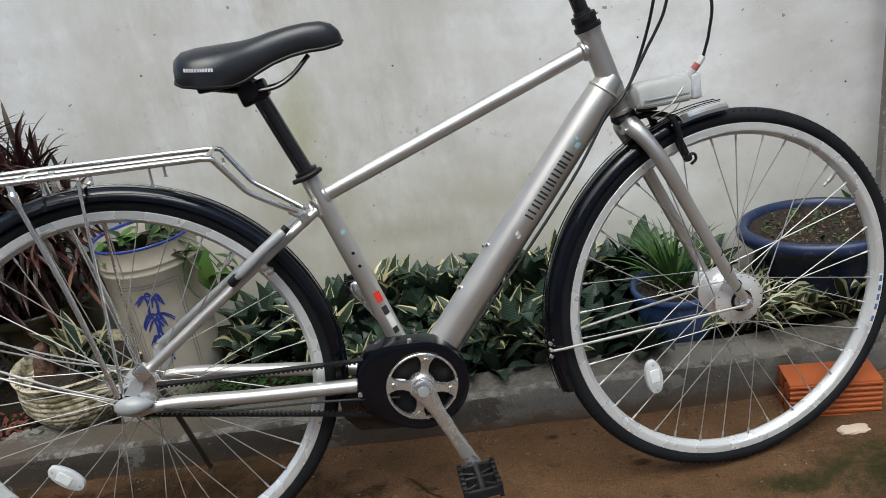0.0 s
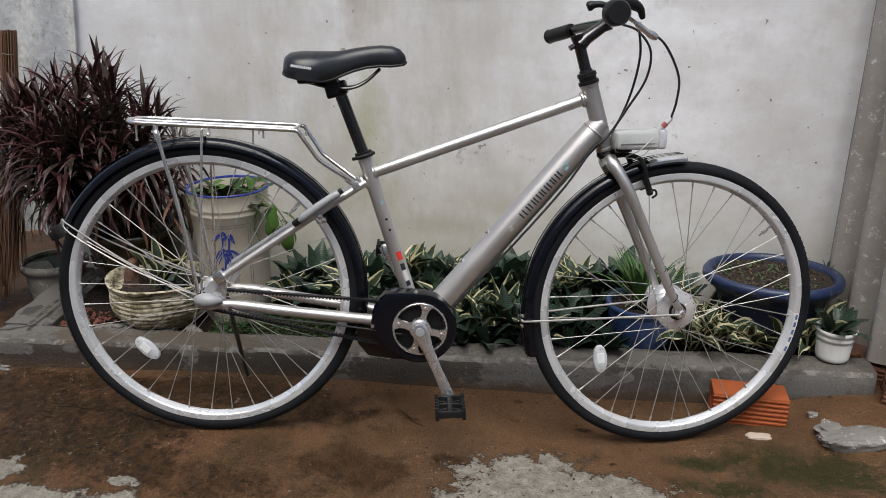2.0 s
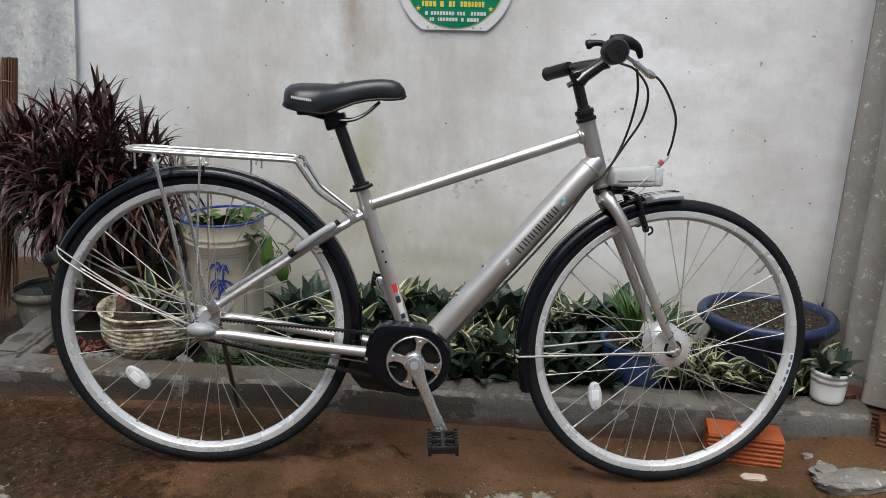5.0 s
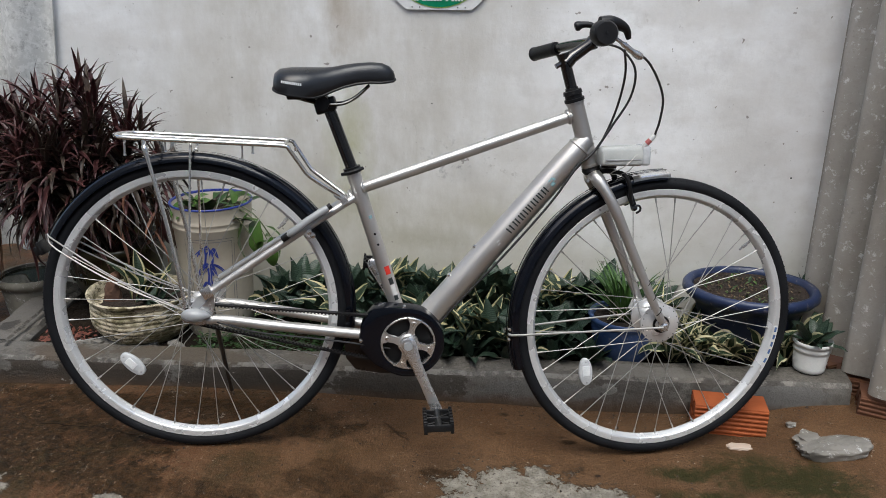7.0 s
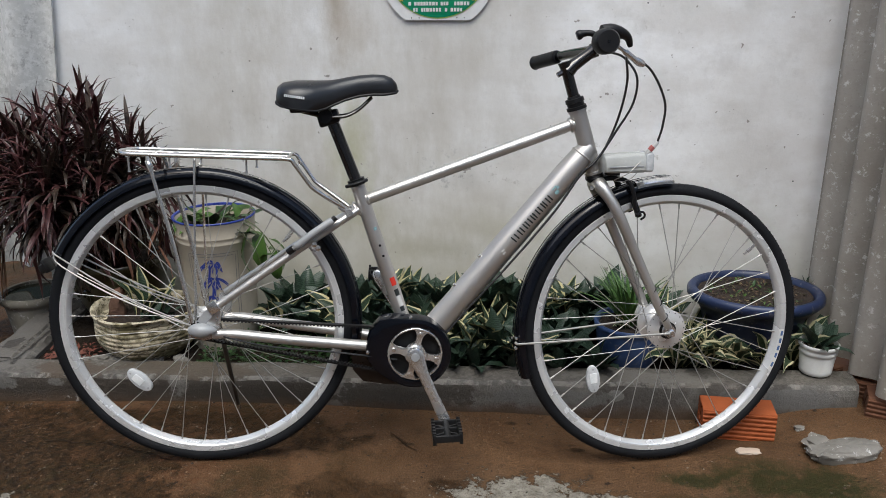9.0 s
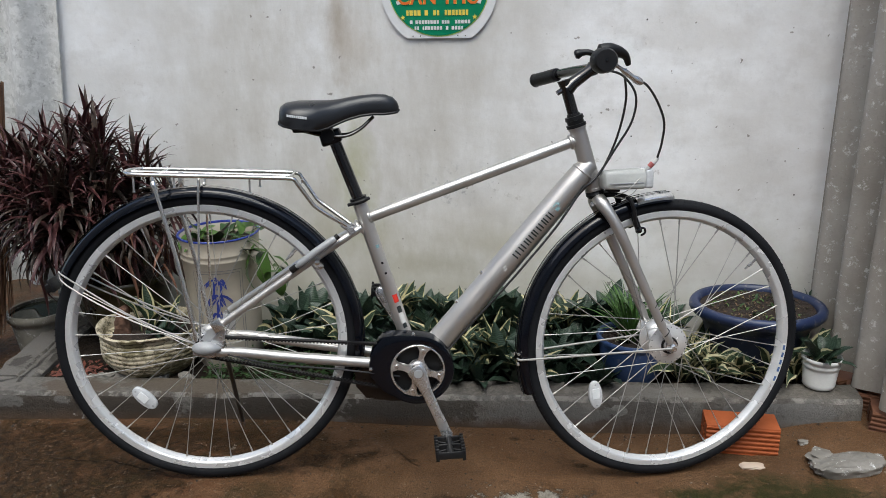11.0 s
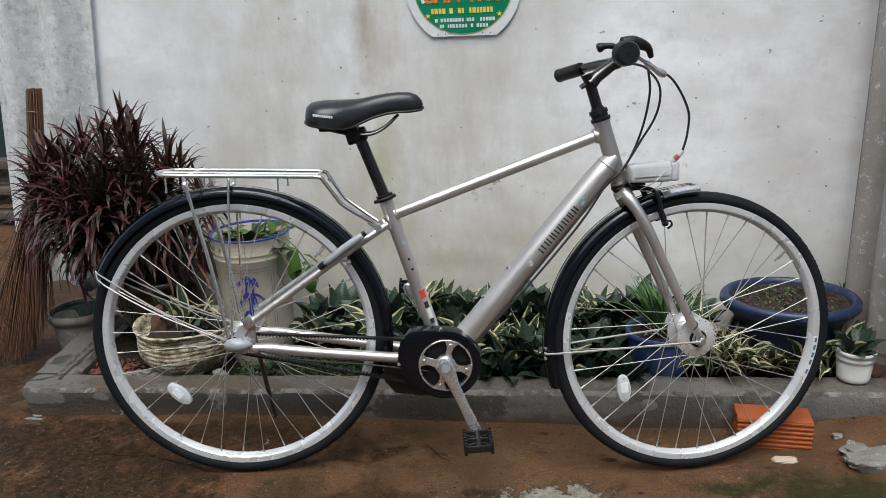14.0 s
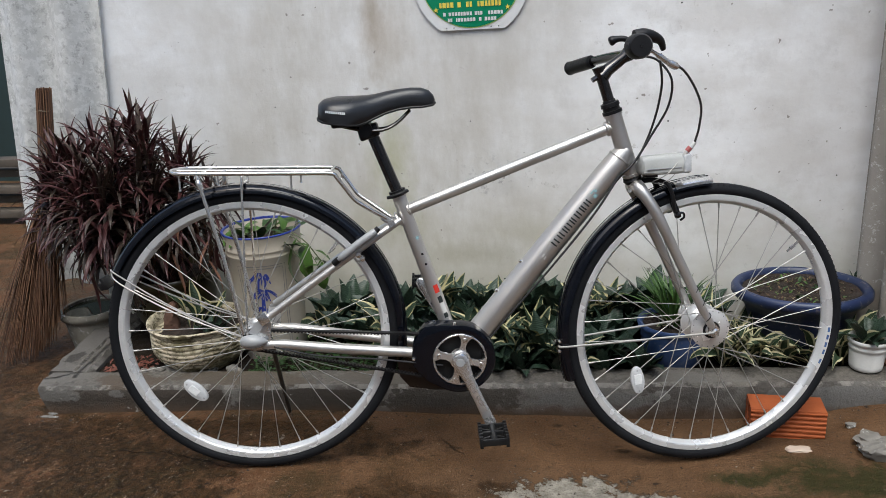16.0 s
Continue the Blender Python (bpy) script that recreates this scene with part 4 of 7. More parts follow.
bm = tube(B(), bend([(0.838, -0.235, 0.662), (0.866, -0.232, 0.663), (0.894, -0.226, 0.654), (0.905, -0.22, 0.636)], 5), [0.011, 0.012, 0.0125, 0.013, 0.013, 0.0125, 0.012, 0.0115, 0.0105, 0.0095, 0.0085, 0.0075, 0.007, 0.0065, 0.006, 0.005], 14)
lever_body = part("brake_lever", bm, black_matt, bike, "black brake lever housing with silver blade")
bm = tube(B(), bend([(0.868, -0.215, 0.642), (0.895, -0.21, 0.628), (0.922, -0.205, 0.612), (0.944, -0.20, 0.602)], 5), [0.004] * 6 + [0.006] * 5 + [0.0075, 0.008, 0.008, 0.0075, 0.005], 12)
part("lever_blade", bm, alloy, lever_body, "silver brake lever blade")
bm = tube(B(), bend([(0.838, -0.225, 0.650), (0.822, -0.224, 0.657), (0.806, -0.222, 0.656), (0.794, -0.22, 0.651)], 4), [0.007, 0.0065, 0.006, 0.006, 0.006, 0.006, 0.006, 0.0065, 0.007, 0.0085, 0.0095, 0.0095, 0.007], 12)
part("thumb_lever", bm, black_matt, shift, "black thumb lever")

CROWN = HB - hd * 0.022
fork = part("fork", tube(B(), [HB - hd * 0.002, HB - hd * 0.008, HB - hd * 0.0085, HB - hd * 0.016], [0.021, 0.022, 0.0225, 0.018], 24), black_matt, bike, "silver fork with black lower bearing")
part("steerer", tube(B(), [HB - hd * 0.014, CROWN - hd * 0.012], [0.0175, 0.017], 20), silver, fork)
for s in (-1, 1):
    bm = tube(B(), bend([CROWN + hd * 0.004 + Vector((0, s * 0.004, 0)), CROWN - hd * 0.010 + Vector((0.002, s * 0.028, 0)), (0.924, s * 0.046, 0.281), (0.983, s * 0.050, 0.168), (1.036, s * 0.054, 0.065), (1.067, s * 0.056, 0.010)], 6),
              [0.0155] * 7 + [0.0146, 0.0138, 0.0132] + [0.0127] * 4 + [0.0120, 0.0116, 0.0113] + [0.0111] * 3 + [0.0106] * 3 + [0.0101] * 3 + [0.0086] * 4 + [0.007], 16)
    part("blade", bm, silver, fork, "silver fork blade")
    part("fork_end", plate(B(), [(1.0565, 0.022), (1.0705, 0.022), (1.0845, 0.006), (1.0825, -0.010), (1.0665, -0.012), (1.0585, 0.0)], s * 0.053, s * 0.058), alloy, fork)
bm = B()
for k, tpos in enumerate((0.60, 0.72, 0.84)):
    p = Vector((0.924, -0.046, 0.281)).lerp(Vector((1.067, -0.056, 0.010)), tpos)
    d = Vector((0.142, 0, -0.272)).normalized()
    s_ = d.orthogonal().normalized()
    w_ = d.cross(s_)
    rr = 0.0120 - 0.0026 * tpos
    tube(bm, [p + rr * (math.cos(a) * s_ + math.sin(a) * w_) + d * 0.004 * a for a in [2 * math.pi * q / 14 for q in range(15)]], 0.0012, 6)
part("wire", bm, black_matt, fork, "thin black lamp wire wound round the blade")

# seat post, clamp and saddle
PT = Vector((0.287, 0, 0.468))
part("seat_post", tube(B(), [SEAT_T - (PT - SEAT_T).normalized() * 0.05, PT], 0.0133, 20), black_paint, bike, "black seat post")
cd = (SEAT_T - SEAT_B).normalized()
bm = tube(B(), [SEAT_T - cd * 0.006, SEAT_T + cd * 0.008], 0.0195, 24)
clamp = part("seat_clamp", bm, black_matt, bike, "black quick-release seat clamp")
part("clamp_lever", tube(B(), bend([(0.366, -0.012, 0.338), (0.352, -0.021, 0.333), (0.335, -0.022, 0.327), (0.320, -0.016, 0.322)], 4), [0.004] * 13, 10), black_matt, clamp)


def make_saddle():
    sad = new("saddle")
    sad.parent = bike
    tagged(sad, "padded black vinyl saddle")
    # stations: x, top z, half width, depth of the skirt
    st = [(0.150, 0.532, 0.028, 0.020), (0.154, 0.545, 0.052, 0.036), (0.166, 0.553, 0.070, 0.048), (0.190, 0.557, 0.078, 0.056), (0.220, 0.558, 0.077, 0.060), (0.245, 0.559, 0.067, 0.062), (0.265, 0.560, 0.056, 0.058),
          (0.285, 0.563, 0.046, 0.052), (0.310, 0.568, 0.037, 0.047), (0.340, 0.573, 0.030, 0.044), (0.370, 0.576, 0.0265, 0.043), (0.395, 0.5755, 0.0245, 0.042), (0.413, 0.570, 0.021, 0.034), (0.424, 0.560, 0.015, 0.022), (0.428, 0.550, 0.006, 0.008)]
    bm, rings = B(), []
    for x, z, hw, dp in st:
        ring = []
        for k in range(25):
            a = math.pi * (k / 24) - math.pi / 2
            c, s_ = math.sin(a), math.cos(a)
            ee = 0.62
            y = hw * math.copysign(abs(c) ** 0.8, c)
            zz = z - dp * (1 - abs(s_) ** ee) - 0.004 * math.exp(-(y / 0.012) ** 2) * (1 if x < 0.3 else 0.4)
            ring.append(bm.verts.new((x, y, zz)))
        rings.append(ring)
    for a, b in zip(rings, rings[1:]):
        for k in range(24):
            bm.faces.new((a[k], a[k + 1], b[k + 1], b[k]))
    low = [[bm.verts.new((x, y * 0.86, z - dp - 0.004)) for y in np.linspace(-hw, hw, 5)] for x, z, hw, dp in st]
    for a, b in zip(low, low[1:]):
        for k in range(4):
            bm.faces.new((a[k], b[k], b[k + 1], a[k + 1]))
    for i in range(len(st) - 1):
        bm.faces.new((rings[i][0], low[i][0], low[i + 1][0], rings[i + 1][0]))
        bm.faces.new((rings[i][24], rings[i + 1][24], low[i + 1][4], low[i][4]))
    bm.faces.new(rings[0] + low[0][::-1])
    bm.faces.new(rings[-1][::-1] + low[-1])
    part("cover", bm, saddle_vinyl, sad, "smooth black vinyl cover", 60)
    # base edge piping
    bm = B()
    for s in (-1, 1):
        tube(bm, [(x, s * hw * 0.97, z - dp - 0.001) for x, z, hw, dp in st], 0.0028, 8)
    part("piping", bm, black_matt, sad)
    bm = B()
    for s in (-1, 1):
        tube(bm, bend([(0.18, s * 0.022, 0.497), (0.215, s * 0.022, 0.490), (0.250, s * 0.022, 0.484), (0.300, s * 0.022, 0.483), (0.335, s * 0.016, 0.497), (0.368, s * 0.008, 0.525)], 5), 0.0038, 8)
    part("rail", bm, black_paint, sad, "black saddle rails")
    bm = tube(B(), [(0.262, -0.032, 0.484), (0.262, 0.032, 0.484)], 0.016, 16)
    block(bm, (0.050, 0.040, 0.030), pose(0.268, 0, 0.478, 0, -18, 0), 0.006)
    part("clamp", bm, black_matt, sad, "black saddle clamp")
    bm = B()
    block(bm, (0.075, 0.070, 0.014), pose(0.218, 0, 0.497, 0, -4, 0), 0.005)
    part("base", bm, black_matt, sad)
    # maker's name on the side: a row of plain white blocks
    bm = B()
    for k in range(11):
        x = 0.176 + 0.0042 * k
        hw = np.interp(x, [q[0] for q in st], [q[2] for q in st])
        block(bm, (0.0032, 0.001, 0.0052), pose(x, -hw * 0.985 - 0.0010, 0.5265 - 0.0004 * k, -10, 0, 3))
    part("marking", bm, reflector_white, sad, "worn white printed mark")
    for ob in sad.children:
        ob.data.transform(Matrix.Translation((0.0328, 0, -0.008)) @ Matrix.Diagonal((0.928, 1, 1, 1)))


make_saddle()

# fenders


def fender(name, cx, a0, a1, r, width, label):
    prof = [(r - 0.016, -width / 2 - 0.001), (r - 0.008, -width / 2), (r - 0.001, -width / 2 + 0.005), (r + 0.003, -width / 5), (r + 0.004, 0), (r + 0.003, width / 5), (r - 0.001, width / 2 - 0.005), (r - 0.008, width / 2), (r - 0.016, width / 2 + 0.001),
            (r - 0.0145, width / 2 - 0.001), (r - 0.003, width / 2 - 0.007), (r + 0.002, 0), (r - 0.003, -width / 2 + 0.007), (r - 0.0145, -width / 2 + 0.001), (r - 0.016, -width / 2 - 0.001)]
    bm = ring_profile(B(), prof, cx, 0, 64, (radians(a0), radians(a1)))
    ends = [e for e in bm.edges if e.is_boundary]
    bmesh.ops.holes_fill(bm, edges=ends, sides=0)
    return part(name, bm, black_gloss, bike, label)


rf = fender("rear_fender", 0.0, -12, 154, 0.353, 0.046, "glossy blue-black rear fender")
ff = fender("front_fender", BASE, 92.5, 200, 0.356, 0.046, "glossy black front fender")
for s in (-1, 1):
    bm = ring_profile(B(), [(0.3565, s * 0.0095 - 0.001), (0.3582, s * 0.0095), (0.3565, s * 0.0095 + 0.001)], 0, 0, 64, (radians(-12), radians(154)))
    part("bead", bm, black_gloss, rf)
    bm = ring_profile(B(), [(0.3605, s * 0.0095 - 0.001), (0.3622, s * 0.0095), (0.3605, s * 0.0095 + 0.001)], BASE, 0, 48, (radians(92.5), radians(200)))
    part("bead", bm, black_gloss, ff)
# pale trim along the rear end of the rear fender, chromed tip of the front one
part("trim", ring_profile(B(), [(0.3585, -0.012), (0.3595, 0.0), (0.3585, 0.012)], 0, 0, 20, (radians(118), radians(146))), chrome, rf, "bright trim strip")
part("tip", ring_profile(B(), [(0.345, -0.0242), (0.351, -0.024), (0.3575, -0.017), (0.3615, 0.0), (0.3575, 0.017), (0.351, 0.024), (0.343, 0.0242)], BASE, 0, 12, (radians(91.5), radians(106))), chrome, ff, "chromed fender tip")
bm = B()
block(bm, (0.008, 0.040, 0.03), pose(-0.337, 0, 0.130, 0, -25, 0), 0.002)
block(bm, (0.014, 0.030, 0.02), pose(-0.344, 0, 0.123, 0, -25, 0), 0.003)
part("mudflap", bm, black_matt, rf)
for s in (-1, 1):
    for e in (0.0, 0.018):
        bm = tube(B(), bend([(-0.316, s * 0.022, 0.165 - e * 0.1), (-0.296, s * 0.030, 0.152 - e), (-0.16, s * 0.050, 0.074 - e * 0.6), (0.0, s * 0.062, 0.004)], 4), 0.0019, 8)
        part("stay", bm, steel_wire, rf, "thin steel fender stay")
    bm = tube(B(), bend([(0.713, s * 0.020, -0.032), (0.730, s * 0.028, -0.031), (0.885, s * 0.045, -0.017), (1.071, s * 0.062, -0.001)], 4), 0.0026, 8)
    part("stay", bm, steel_wire, ff, "thin steel fender stay")
    bm = tube(B(), bend([(-0.002, s * 0.004, 0.3595), (-0.002, s * 0.026, 0.3590), (-0.003, s * 0.034, 0.347), (-0.006, s * 0.062, 0.005)], 5), 0.0027, 8)
    part("stay", bm, chrome, rf, "steel fender stay")
bm = B()
for z in (-0.020, -0.032, -0.044):
    lathe(bm, [(0.0, 0.003), (0.0035, 0.002), (0.004, -0.003)], 8, Matrix.Translation((0.713, -0.020, z)) @ LIE_Y)
part("rivet", bm, chrome, ff)

# rear carrier
rack = new("carrier")
rack.parent = bike
tagged(rack, "chromed wire rear carrier")
half = [(0.325, 0.022, 0.272), (0.284, 0.036, 0.298), (0.252, 0.042, 0.320), (0.242, 0.044, 0.331), (0.232, 0.046, 0.345), (0.212, 0.050, 0.373), (0.205, 0.051, 0.382), (0.190, 0.052, 0.3845), (0.165, 0.053, 0.385), (0.0, 0.055, 0.386), (-0.125, 0.052, 0.3865), (-0.153, 0.036, 0.387)]
loop = bend([(x, -y, z) for x, y, z in half] + [(-0.165, 0.0, 0.387)] + half[::-1], 6)
part("rail", tube(B(), loop, 0.0048, 10), chrome, rack)
for y in (0.0,):
    part("wire", tube(B(), bend([(0.198, y, 0.3840), (0.10, y, 0.3850), (-0.10, y, 0.3865), (-0.153, y * 0.8, 0.387)], 4), 0.0034, 8), chrome, rack)
for x in (-0.09, 0.196):
    part("cross_bar", tube(B(), [(x, -0.052, 0.3855), (x, 0.052, 0.3855)], 0.0035, 8), chrome, rack)
for s in (-1, 1):
    bm = tube(B(), bend([(-0.094, s * 0.053, 0.386), (-0.091, s * 0.056, 0.370), (-0.085, s * 0.060, 0.350), (-0.044, s * 0.066, 0.190), (-0.012, s * 0.068, 0.020)], 5), [0.005] * 6 + [0.0068] * 4 + [0.0045] * 11, 10)
    part("strut", bm, chrome, rack, "bright carrier strut")
    bm = tube(B(), [(0.328, s * 0.012, 0.266), (0.328, s * 0.034, 0.266)], 0.008, 10)
    block(bm, (0.034, 0.006, 0.013), pose(0.320, s * 0.026, 0.271, 0, 35, 0), 0.002)
    part("bracket", bm, alloy, rack)
for x, h in ((0.110, 0.032), (0.132, 0.018), (0.222, 0.010), (-0.135, 0.034), (-0.05, 0.022)):
    bm = tube(B(), [(x, -0.048, 0.382), (x, -0.046, 0.382 - h * 0.8), (x, -0.046, 0.382 - h)], [0.0024, 0.0024, 0.0038], 8)
    part("peg", bm, chrome, rack)
bm = B()
block(bm, (0.010, 0.016, 0.034), pose(-0.047, 0, 0.372), 0.002)
part("fender_bracket", bm, chrome, rack)

# lever lock on the seat stays
bm = tube(B(), bend([(0.205, -0.056, 0.186), (0.220, -0.060, 0.199), (0.254, -0.058, 0.226), (0.285, -0.052, 0.247), (0.295, -0.050, 0.254)], 4), [0.005] * 3 + [0.0085] * 11 + [0.008, 0.007, 0.005], 12)
lock = part("wheel_lock", bm, grey_plastic, bike, "grey lever lock on the seat stay")
part("lock_end", tube(B(), [(0.291, -0.051, 0.251), (0.300, -0.049, 0.259)], 0.0065, 10), black_matt, lock)
part("lock_end", tube(B(), [(0.197, -0.054, 0.180), (0.209, -0.057, 0.190)], 0.0075, 10), black_matt, lock)
for x, z in ((0.254, 0.199), (0.262, 0.191)):
    bm = lathe(B(), [(0.0, 0.010), (0.006, 0.009), (0.0065, 0.0)], 12, Matrix.Translation((x, -0.050, z)) @ LIE_Y)
    part("lock_bolt", bm, chrome, lock)

# hub gear cover, drop bolt and kickstand
bm, rings = B(), []
for k in range(15):
    t = k / 14
    x = -0.026 + 0.068 * t
    w = math.sin(math.pi * min(1.0, t * 1.08 + 0.03)) ** 0.55
    h = 0.0175 * w * (1.0 - 0.35 * t) + 0.001
    rings.append([bm.verts.new((x, -0.078 + 0.016 * w * math.cos(a) - 0.004, -0.006 + h * math.sin(a))) for a in [2 * math.pi * q / 20 for q in range(20)]])
for a, b in zip(rings, rings[1:]):
    for q in range(20):
        bm.faces.new((a[q], a[(q + 1) % 20], b[(q + 1) % 20], b[q]))
bm.faces.new(rings[0][::-1])
bm.faces.new(rings[-1])
part("gear_cover", bm, grey_plastic, bike, "grey teardrop hub gear cover", 60).location = (0.006, 0.008, 0.011)
bm = B()
block(bm, (0.024, 0.014, 0.026), pose(0.034, -0.073, 0.046, 0, -32, 0), 0.002)
part("tensioner", bm, chrome, bike, "bright belt tensioner block").location = (0.001, 0.006, 0.011)
bm = plate(B(), [(-0.004, 0.012), (0.016, 0.006), (0.036, 0.030), (0.028, 0.042), (0.012, 0.034)], -0.074, -0.068)
part("tensioner_arm", bm, grey_plastic, bike).location = (0.001, 0.006, 0.011)
STAND = bike_pose().inverted() @ Vector((-0.545, 0.168, 0.034))
bm = tube(B(), bend([(0.012, 0.070, -0.012), (0.020, 0.078, -0.060), tuple(Vector((0.020, 0.078, -0.060)).lerp(STAND, 0.5)), tuple(STAND)], 4), 0.0058, 10)
stand = part("kickstand", bm, stand_steel, bike, "dark steel kickstand holding the bicycle up")
part("foot", tube(B(), [STAND + (Vector((0.02, 0.078, -0.06)) - STAND).normalized() * 0.012, STAND], 0.0066, 10), stand_steel, stand)

# drive: belt, guard, chainring, cranks, pedals
R1, R2 = 0.024, 0.058
belt_y = -0.045


def belt_line():
    c0, c1 = Vector((0.004, 0, 0)), Vector((BBX, 0, BBZ))
    d = (c1 - c0)
    base = math.atan2(d.z, d.x)
    off = math.asin((R2 - R1) / d.length)
    up, dn = base + math.pi / 2 + off, base - math.pi / 2 - off
    pts = []
    for k in range(13):
        a = up + (2 * math.pi + dn - up) * k / 12
        pts.append(c0 + R1 * Vector((math.cos(a), 0, math.sin(a))))
    for k in range(1, 30):
        pts.append((c0 + R1 * Vector((math.cos(dn), 0, math.sin(dn)))).lerp(c1 + R2 * Vector((math.cos(dn), 0, math.sin(dn))), k / 30))
    for k in range(25):
        a = dn + (up - dn) * k / 24
        pts.append(c1 + R2 * Vector((math.cos(a), 0, math.sin(a))))
    for k in range(1, 30):
        pts.append((c1 + R2 * Vector((math.cos(up), 0, math.sin(up)))).lerp(c0 + R1 * Vector((math.cos(up), 0, math.sin(up))), k / 30))
    return pts


line = belt_line()
bm, n = B(), len(line)
quads = []
for i, p in enumerate(line):
    t = (line[(i + 1) % n] - line[i - 1]).normalized()
    nn = Vector((-t.z, 0, t.x))
    quads.append([bm.verts.new(p + nn * a + Vector((0, belt_y + b, 0))) for a, b in ((0.0018, -0.006), (0.0018, 0.006), (-0.0018, 0.006), (-0.0018, -0.006))])
for a, b in zip(quads, quads[1:] + quads[:1]):
    for k in range(4):
        bm.faces.new((a[k], b[k], b[(k + 1) % 4], a[(k + 1) % 4]))
belt = part("belt", bm, black_matt, bike, "black toothed drive belt")
bm = B()
for i in range(n):
    a, b = line[i], line[(i + 1) % n]
    steps = max(1, round((b - a).length / 0.008))
    for k in range(steps):
        p = a.lerp(b, k / steps)
        t = (b - a).normalized()
        nn = Vector((-t.z, 0, t.x))
        block(bm, (0.004, 0.011, 0.003), Matrix.Translation(p + nn * 0.003 + Vector((0, belt_y, 0))) @ Matrix.Rotation(-math.atan2(t.z, t.x), 4, "Y"))
part("teeth", bm, black_matt, belt)
part("sprocket", lathe(B(), [(0.012, -0.006), (0.022, -0.006), (0.0225, -0.004), (0.0225, 0.004), (0.022, 0.006), (0.012, 0.006)], 32, Matrix.Translation((0.004, belt_y, 0)) @ LIE_Y), black_paint, rear_wheel, "black rear sprocket")


def guard_outline(r, left):
    pts = []
    for k in range(30):
        a = radians(-118 + 208 * k / 29)
        pts.append((BBX + r * math.cos(a), BBZ + r * math.sin(a)))
    return pts + left


def holed(bm, outline, hole_r, y0, y1, lip):
    """A guard with a round opening in its near face, y0 near, y1 far."""
    n = 48
    c = Vector((BBX, 0, BBZ))
    ang = [2 * math.pi * k / n for k in range(n)]

    def edge(a):
        d = Vector((math.cos(a), 0, math.sin(a)))
        best = 0.05
        for i in range(len(outline)):
            p, q = Vector((outline[i][0], 0, outline[i][1])) - c, Vector((outline[(i + 1) % len(outline)][0], 0, outline[(i + 1) % len(outline)][1])) - c
            e = q - p
            den = d.x * e.z - d.z * e.x
            if abs(den) > 1e-9:
                t = (p.x * e.z - p.z * e.x) / den
                s = (p.x * d.z - p.z * d.x) / den
                if t > 0 and -1e-6 <= s <= 1 + 1e-6:
                    best = max(best, t)
        return best

    outer = [edge(a) for a in ang]
    levels = [(lambda k: hole_r, y0 + 0.010), (lambda k: hole_r, y0 + 0.001), (lambda k: hole_r + 0.003, y0), (lambda k: outer[k] - lip, y0), (lambda k: outer[k] - lip * 0.3, y0 + lip * 0.3), (lambda k: outer[k], y0 + lip), (lambda k: outer[k], y1), (lambda k: 0.03, y1)]
    rings = [[bm.verts.new(c + Vector((f(k) * math.cos(a), y, f(k) * math.sin(a)))) for k, a in enumerate(ang)] for f, y in levels]
    for a, b in zip(rings, rings[1:]):
        for k in range(n):
            bm.faces.new((a[k], b[k], b[(k + 1) % n], a[(k + 1) % n]))
    return bm


outline = guard_outline(0.084, [(BBX - 0.055, BBZ + 0.086), (BBX - 0.080, BBZ + 0.082), (BBX - 0.104, BBZ + 0.052), (BBX - 0.112, BBZ + 0.022), (BBX - 0.112, BBZ - 0.012), (BBX - 0.095, BBZ - 0.036), (BBX - 0.075, BBZ - 0.055)])
guard = part("belt_guard", holed(B(), outline, 0.0635, -0.068, -0.030, 0.006), black_gloss, bike, "glossy black belt guard round the chainring")
bm = plate(B(), [(BBX - 0.146, BBZ - 0.014), (BBX - 0.115, BBZ + 0.000), (BBX - 0.06, BBZ - 0.03), (BBX + 0.01, BBZ - 0.04), (BBX + 0.01, BBZ - 0.086), (BBX - 0.06, BBZ - 0.086), (BBX - 0.118, BBZ - 0.078), (BBX - 0.142, BBZ - 0.050)], -0.040, -0.012)
part("guard_rear", bm, guard_brown, guard, "dull brown-black lower guard")
for x, z in ((-0.012, 0.085), (-0.108, 0.004)):
    part("guard_bolt", lathe(B(), [(0.0, 0.004), (0.004, 0.003), (0.0045, -0.002)], 10, Matrix.Translation((BBX + x, -0.060 if z > 0.05 else -0.069, BBZ + z)) @ LIE_Y), chrome, guard)
ring = part("chainring", ring_profile(B(), [(0.0625, -0.062), (0.0625, -0.069), (0.0615, -0.070), (0.0590, -0.070), (0.0582, -0.067), (0.0582, -0.062), (0.0625, -0.062)], BBX, BBZ, 64), alloy, bike, "silver chainring with four arms")
bm = B()
for v in [(0, 0)]:
    lathe(bm, [(0.0, -0.006), (0.024, -0.006), (0.024, 0.005), (0.0, 0.007)], 32, Matrix.Translation((BBX, -0.064, BBZ)) @ LIE_Y)
part("hub_boss", bm, alloy, ring)
CRANK = math.atan2(-0.160, 0.075)
